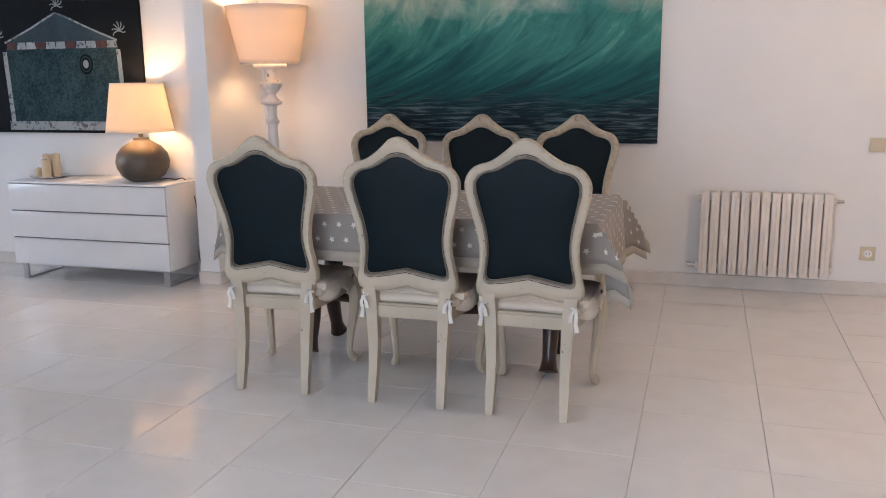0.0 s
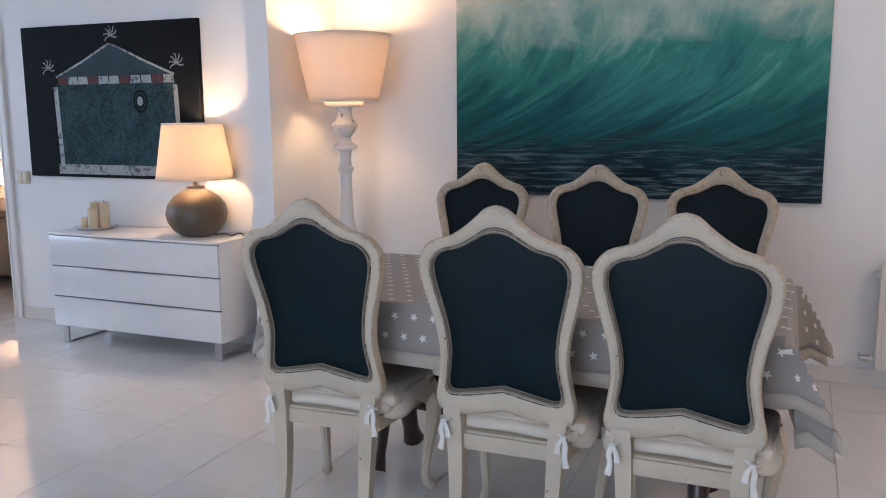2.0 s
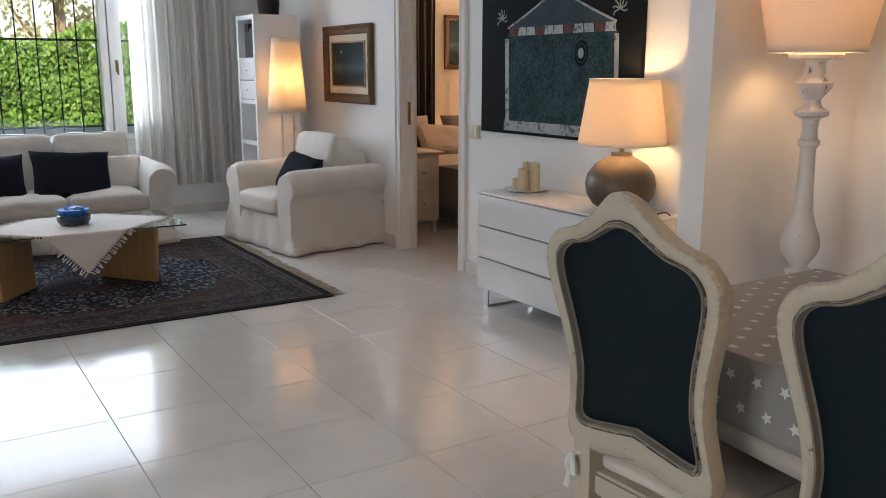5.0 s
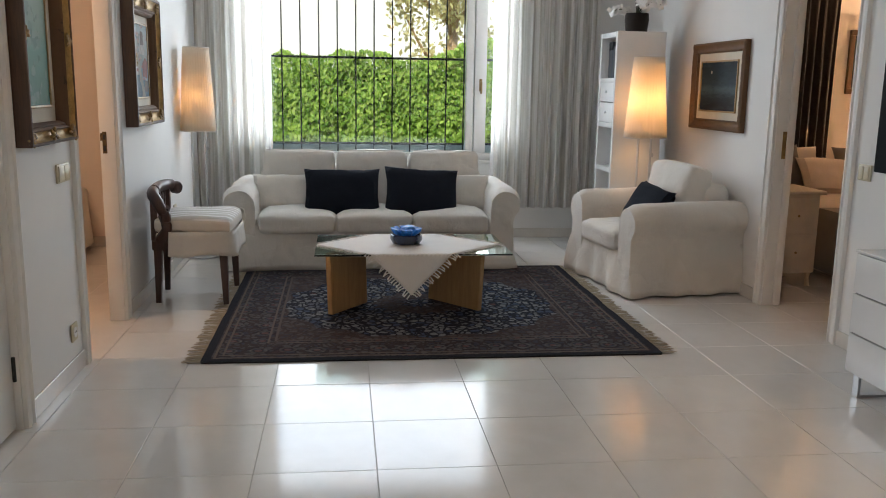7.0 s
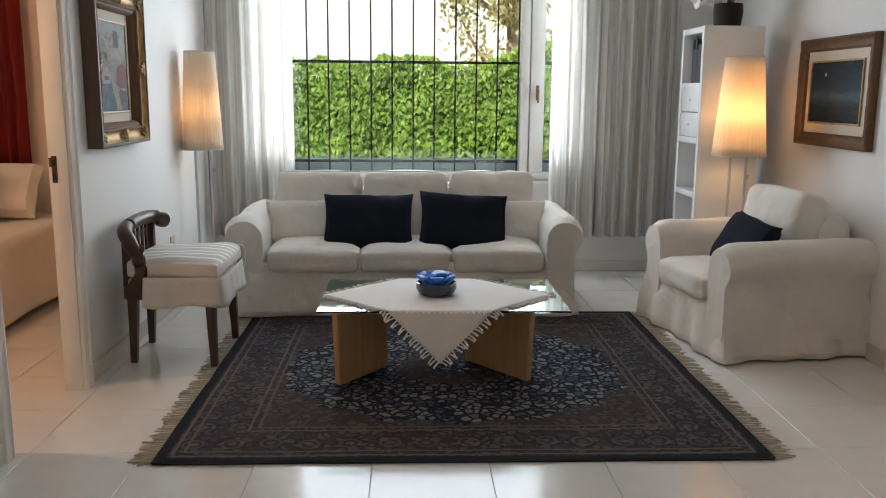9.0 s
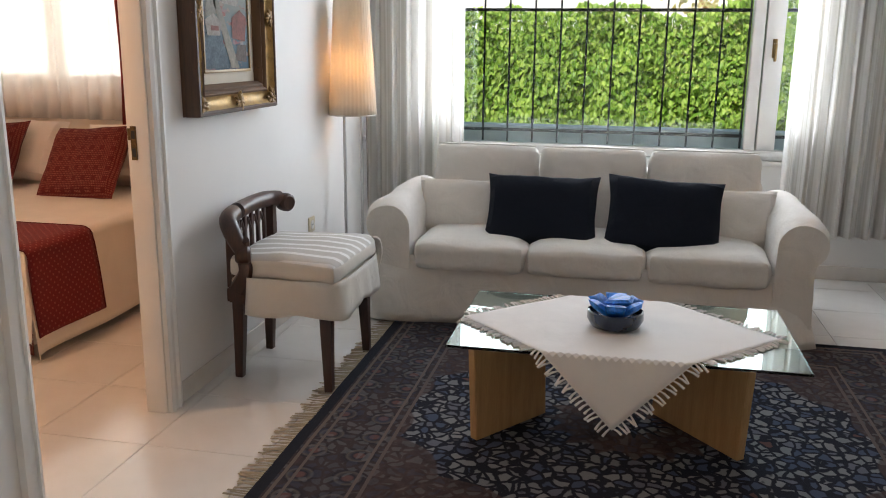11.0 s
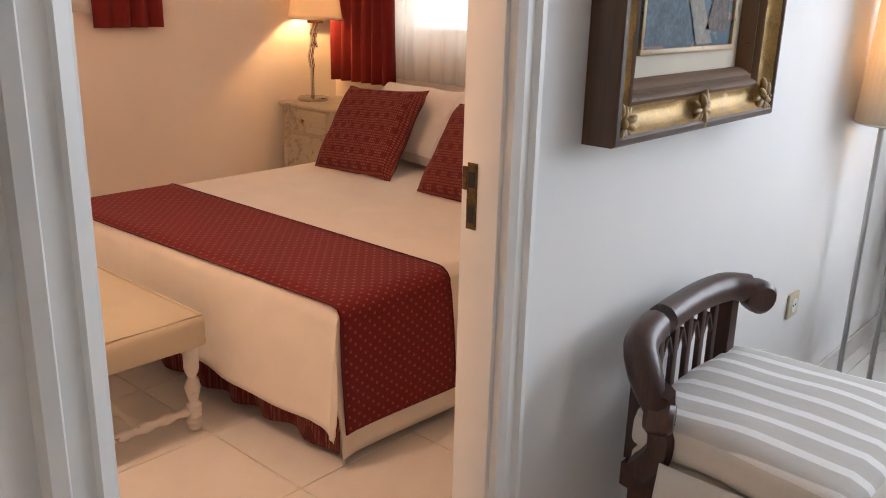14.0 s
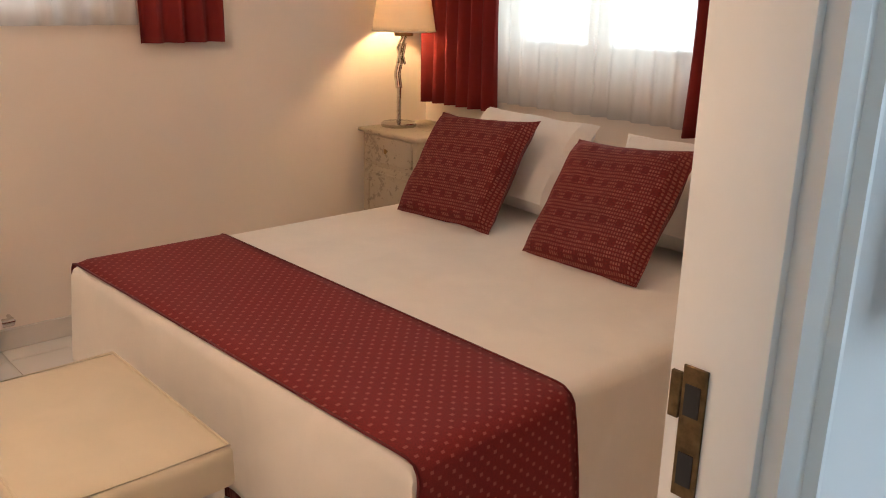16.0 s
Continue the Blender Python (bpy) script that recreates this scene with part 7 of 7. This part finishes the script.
thicken(part("bedspread", sheet(side, 110, 6), M_PINKBED, fb, "taupe hanging bedspread"), 0.004)
part("divan", box(FX0 + 0.05, FX1 - 0.05, FY0 + 0.05, FY1 - 0.05, 0.06, 0.219, 0.01), M_PINKBED, fb)
for x in (-7.7, FX1 - 0.15):
    for y in (FY0 + 0.12, FY1 - 0.15):
        part("leg", lathe([(0.025, 0), (0.03, 0.06)], 12, at=(x, y, 0)), M_BLACK, fb)
th_ = thing("throw", label="grey woven throw across the bed", category="throw")
thicken(part("cloth", sheet(lambda u, v: (-6.16 + 0.37 * u, FY0 - 0.035 + max(0, v - 0.22) * 2.0, (0.07 + 0.445 * v / 0.22) if v < 0.22 else 0.517), 12, 40), M_GREYTHROW, th_), 0.006)
loose_pillow("pillow", (-7.62, 6.62, 0.68), (66, 0, 90), 0.62, 0.42, 0.18, M_PINKBED, "pale pillow on the far bed", 21)
loose_pillow("cushion", (-7.52, 7.28, 0.69), (62, 0, 94), 0.50, 0.42, 0.15, M_GREYTHROW, "dark cushion leaning on the far bed", 22)
loose_pillow("cushion", (-7.45, 6.42, 0.70), (62, 0, 92), 0.50, 0.44, 0.14, M_GREYTHROW, "dark cushion leaning on the far bed", 24)
loose_pillow("cushion", (-7.30, 6.88, 0.63), (50, 4, 92), 0.62, 0.38, 0.15, M_PINKBED, "pale pink cushion on the far bed", 23)
cab = thing("bedside_cabinet", label="small cream painted cabinet with curved feet", category="cabinet")
part("body", box(-6.22, -5.83, 5.60, 5.92, 0.10, 0.66, 0.008), M_CABINET, cab)
part("top", box(-6.25, -5.80, 5.57, 5.95, 0.66, 0.685, 0.008, 3), M_CABINET, cab)
for k in range(2):
    d = part("drawer", box(-5.83, -5.818, 5.63, 5.89, 0.13 + k * 0.26, 0.37 + k * 0.26, 0.005), M_CABINET, cab)
    part("knob", turn(lathe([(0.005, 0), (0.010, 0.012), (0.0, 0.016)], 10), pose(-5.818, 5.76, 0.25 + k * 0.26, 0, 90, 0)), M_BRASS, d)
for x in (-6.19, -5.86):
    for y in (5.63, 5.89):
        part("foot", tube(curve_pts([(x, y, 0.12), (x, y, 0.06), (x + 0.01, y, 0.0)], 4), along((0.028, 0.016, 0.018), 9), 8), M_CABINET, cab)
curtain("dark_curtain", "y", -7.92, 6.75, 7.17, 0.75, 2.4, 5, 0.03, M_DARKCURT, "dark brown curtain hanging on the far bedroom wall", 9)
fp = thing("framed_picture", label="dark landscape picture in a wooden frame", category="painting")
part("frame", shapes_join([box(-7.998, -7.97, 7.33, 8.15, 1.35, 1.40, 0.004), box(-7.998, -7.97, 7.33, 8.15, 1.89, 1.94, 0.004), box(-7.998, -7.97, 7.33, 7.38, 1.40, 1.89, 0.004), box(-7.998, -7.97, 8.10, 8.15, 1.40, 1.89, 0.004)]), M_GOLDDARK, fp)
part("canvas", box(-7.996, -7.985, 7.382, 8.098, 1.402, 1.888), ART_NIGHT, fp, smooth=False)
bn = thing("nightstand", label="small painted nightstand beside the far bed", category="nightstand")
part("body", box(-7.98, -7.60, 8.02, 8.44, 0.10, 0.58, 0.006), M_CABINET, bn)
part("top", box(-7.99, -7.57, 7.99, 8.47, 0.58, 0.60, 0.006), M_CABINET, bn)
for x in (-7.93, -7.65):
    for y in (8.07, 8.39):
        part("foot", lathe([(0.014, 0), (0.02, 0.10)], 10, at=(x, y, 0)), M_CABINET, bn)
fbl = thing("table_lamp", (-7.78, 8.22, 0.60), label="small bedside lamp with cream shade, lit", category="table lamp")
part("body", lathe([(0.06, 0), (0.065, 0.01), (0.04, 0.04), (0.05, 0.10), (0.03, 0.18), (0.012, 0.22), (0.012, 0.28)], 24), M_BRONZE, fbl)
lampshade(fbl, 0.15, 0.24, 0.10, 0.44)
bulb("far_lamp_light", (-7.78, 8.22, 0.95), 240, color=(1.0, 0.68, 0.42))

# neighbouring house beyond the hedge
nh = thing("house", label="pale sunlit neighbouring house behind the hedge", category="house")
M_STUCCO = plain("pale_stucco", (0.88, 0.86, 0.80), 0.9, vary=0.08, scale=0.8)
part("wall", box(-30, -22, -14, 22, -0.13, 6.2), M_STUCCO, nh, smooth=False)
part("roof", box(-30.6, -21.4, -14.6, 22.6, 6.2, 6.5), M_TABLEWOOD, nh, smooth=False)
for y in (-9, 13.5):
    w_ = part("window", box(-22.02, -21.96, y, y + 1.4, 2.6, 4.4), M_TRIM, nh, smooth=False)
    part("shutter", box(-21.958, -21.93, y + 0.12, y + 1.28, 2.72, 4.28, 0.01), M_STUCCO, w_, smooth=False)


# dry tree between the hedge and the house
def garden_tree(at, height, spread, n, label):
    rng = random.Random(17)
    t = thing("tree", at, label=label, category="tree")
    trunk = curve_pts([(0, 0, -0.14), (0.08, 0.05, height * 0.3), (-0.05, 0.1, height * 0.62), (0.05, 0.02, height * 0.9)], 5)
    bm = tube(trunk, along((0.13, 0.10, 0.075, 0.03), len(trunk)), 9)
    tips = []
    for k in range(11):
        z = height * rng.uniform(0.42, 0.85)
        a = rng.uniform(0, 6.28)
        r = spread * rng.uniform(0.55, 1.0)
        tip = (r * math.cos(a), r * math.sin(a), z + height * rng.uniform(0.05, 0.2))
        limb = curve_pts([(0, 0.05, z * 0.85), (tip[0] * 0.45, tip[1] * 0.45, z), tip], 4)
        tube(limb, along((0.045, 0.028, 0.010), len(limb)), 6, bm)
        tips += [Vector(p) for p in limb[3:]]
    part("trunk", bm, M_TABLEWOOD, t, "pale brown forked trunk")
    verts, faces = [], []
    for k in range(n):
        c = rng.choice(tips) + Vector((rng.gauss(0, 0.16), rng.gauss(0, 0.16), rng.gauss(0, 0.13)))
        q = Euler((rng.uniform(-3, 3), rng.uniform(-1.4, 1.4), rng.uniform(-3, 3))).to_matrix()
        i = len(verts)
        verts += [c + q @ (Vector(p) * rng.uniform(0.07, 0.13)) for p in ((-0.5, 0, 0), (0, -0.3, 0.05), (0.6, 0, 0), (0, 0.3, 0.05))]
        faces.append((i, i + 1, i + 2, i + 3))
    me = bpy.data.meshes.new("crown")
    me.from_pydata([tuple(v) for v in verts], [], faces)
    me.materials.append(leaf_material("dry_leaf", (0.50, 0.42, 0.16), (0.80, 0.74, 0.38)))
    ob = new("crown", me)
    ob.parent = t
    return t


garden_tree((-14.5, 4.3, 0), 4.3, 1.15, 3600, "sunlit tree with thin yellow green leaves")


# ---- floor tiles ----
def tile_mesh(w, d):
    bm = bmesh.new()
    g = 0.0012
    box(-w / 2 + g, w / 2 - g, -d / 2 + g, d / 2 - g, -0.004, 0.0, bm=bm)
    top = [f for f in bm.faces if f.normal.z > 0.9 or all(v.co.z > -0.001 for v in f.verts)]
    bmesh.ops.bevel(bm, geom=list({e for f in top for e in f.edges}), offset=0.0010, segments=1, affect="EDGES")
    me = bpy.data.meshes.new("tile")
    bm.to_mesh(me)
    bm.free()
    me.materials.append(M_TILE)
    return me


TX, TY = 0.455, 0.438
X0, Y0 = -3.564, 2.722
tile_me = tile_mesh(TX, TY)
rest_v, rest_f = [], []
count = 0
for i in range(-12, 16):
    for j in range(-12, 15):
        cx, cy = X0 + (i + 0.5) * TX, Y0 + (j + 0.5) * TY
        if not (-8.3 < cx < 3.3 and -1.95 < cy < 8.7):
            continue
        near = (-6.2 < cx < 1.4 and 1.4 < cy < 5.2) or (-5.4 < cx < -4.2 and 0.2 < cy <= 1.4)
        if near and count < 300:
            ob = new("tile", tile_me)
            ob.parent, ob.location = floor, (cx, cy, 0)
            count += 1
        else:
            k = len(rest_v)
            g = 0.0012
            a, b, c, d = cx - TX / 2 + g, cx + TX / 2 - g, cy - TY / 2 + g, cy + TY / 2 - g
            e = 0.0010
            rest_v += [(a, c, -0.004), (b, c, -0.004), (b, d, -0.004), (a, d, -0.004), (a + e, c + e, 0), (b - e, c + e, 0), (b - e, d - e, 0), (a + e, d - e, 0)]
            rest_f += [(k + 4, k + 5, k + 6, k + 7), (k, k + 1, k + 5, k + 4), (k + 1, k + 2, k + 6, k + 5), (k + 2, k + 3, k + 7, k + 6), (k + 3, k, k + 4, k + 7)]
rest = bpy.data.meshes.new("further_tiles")
rest.from_pydata(rest_v, [], rest_f)
rest.materials.append(M_TILE)
rt = new("further_tiles", rest)
rt.parent = floor
tagged(rt, kind="stuff")
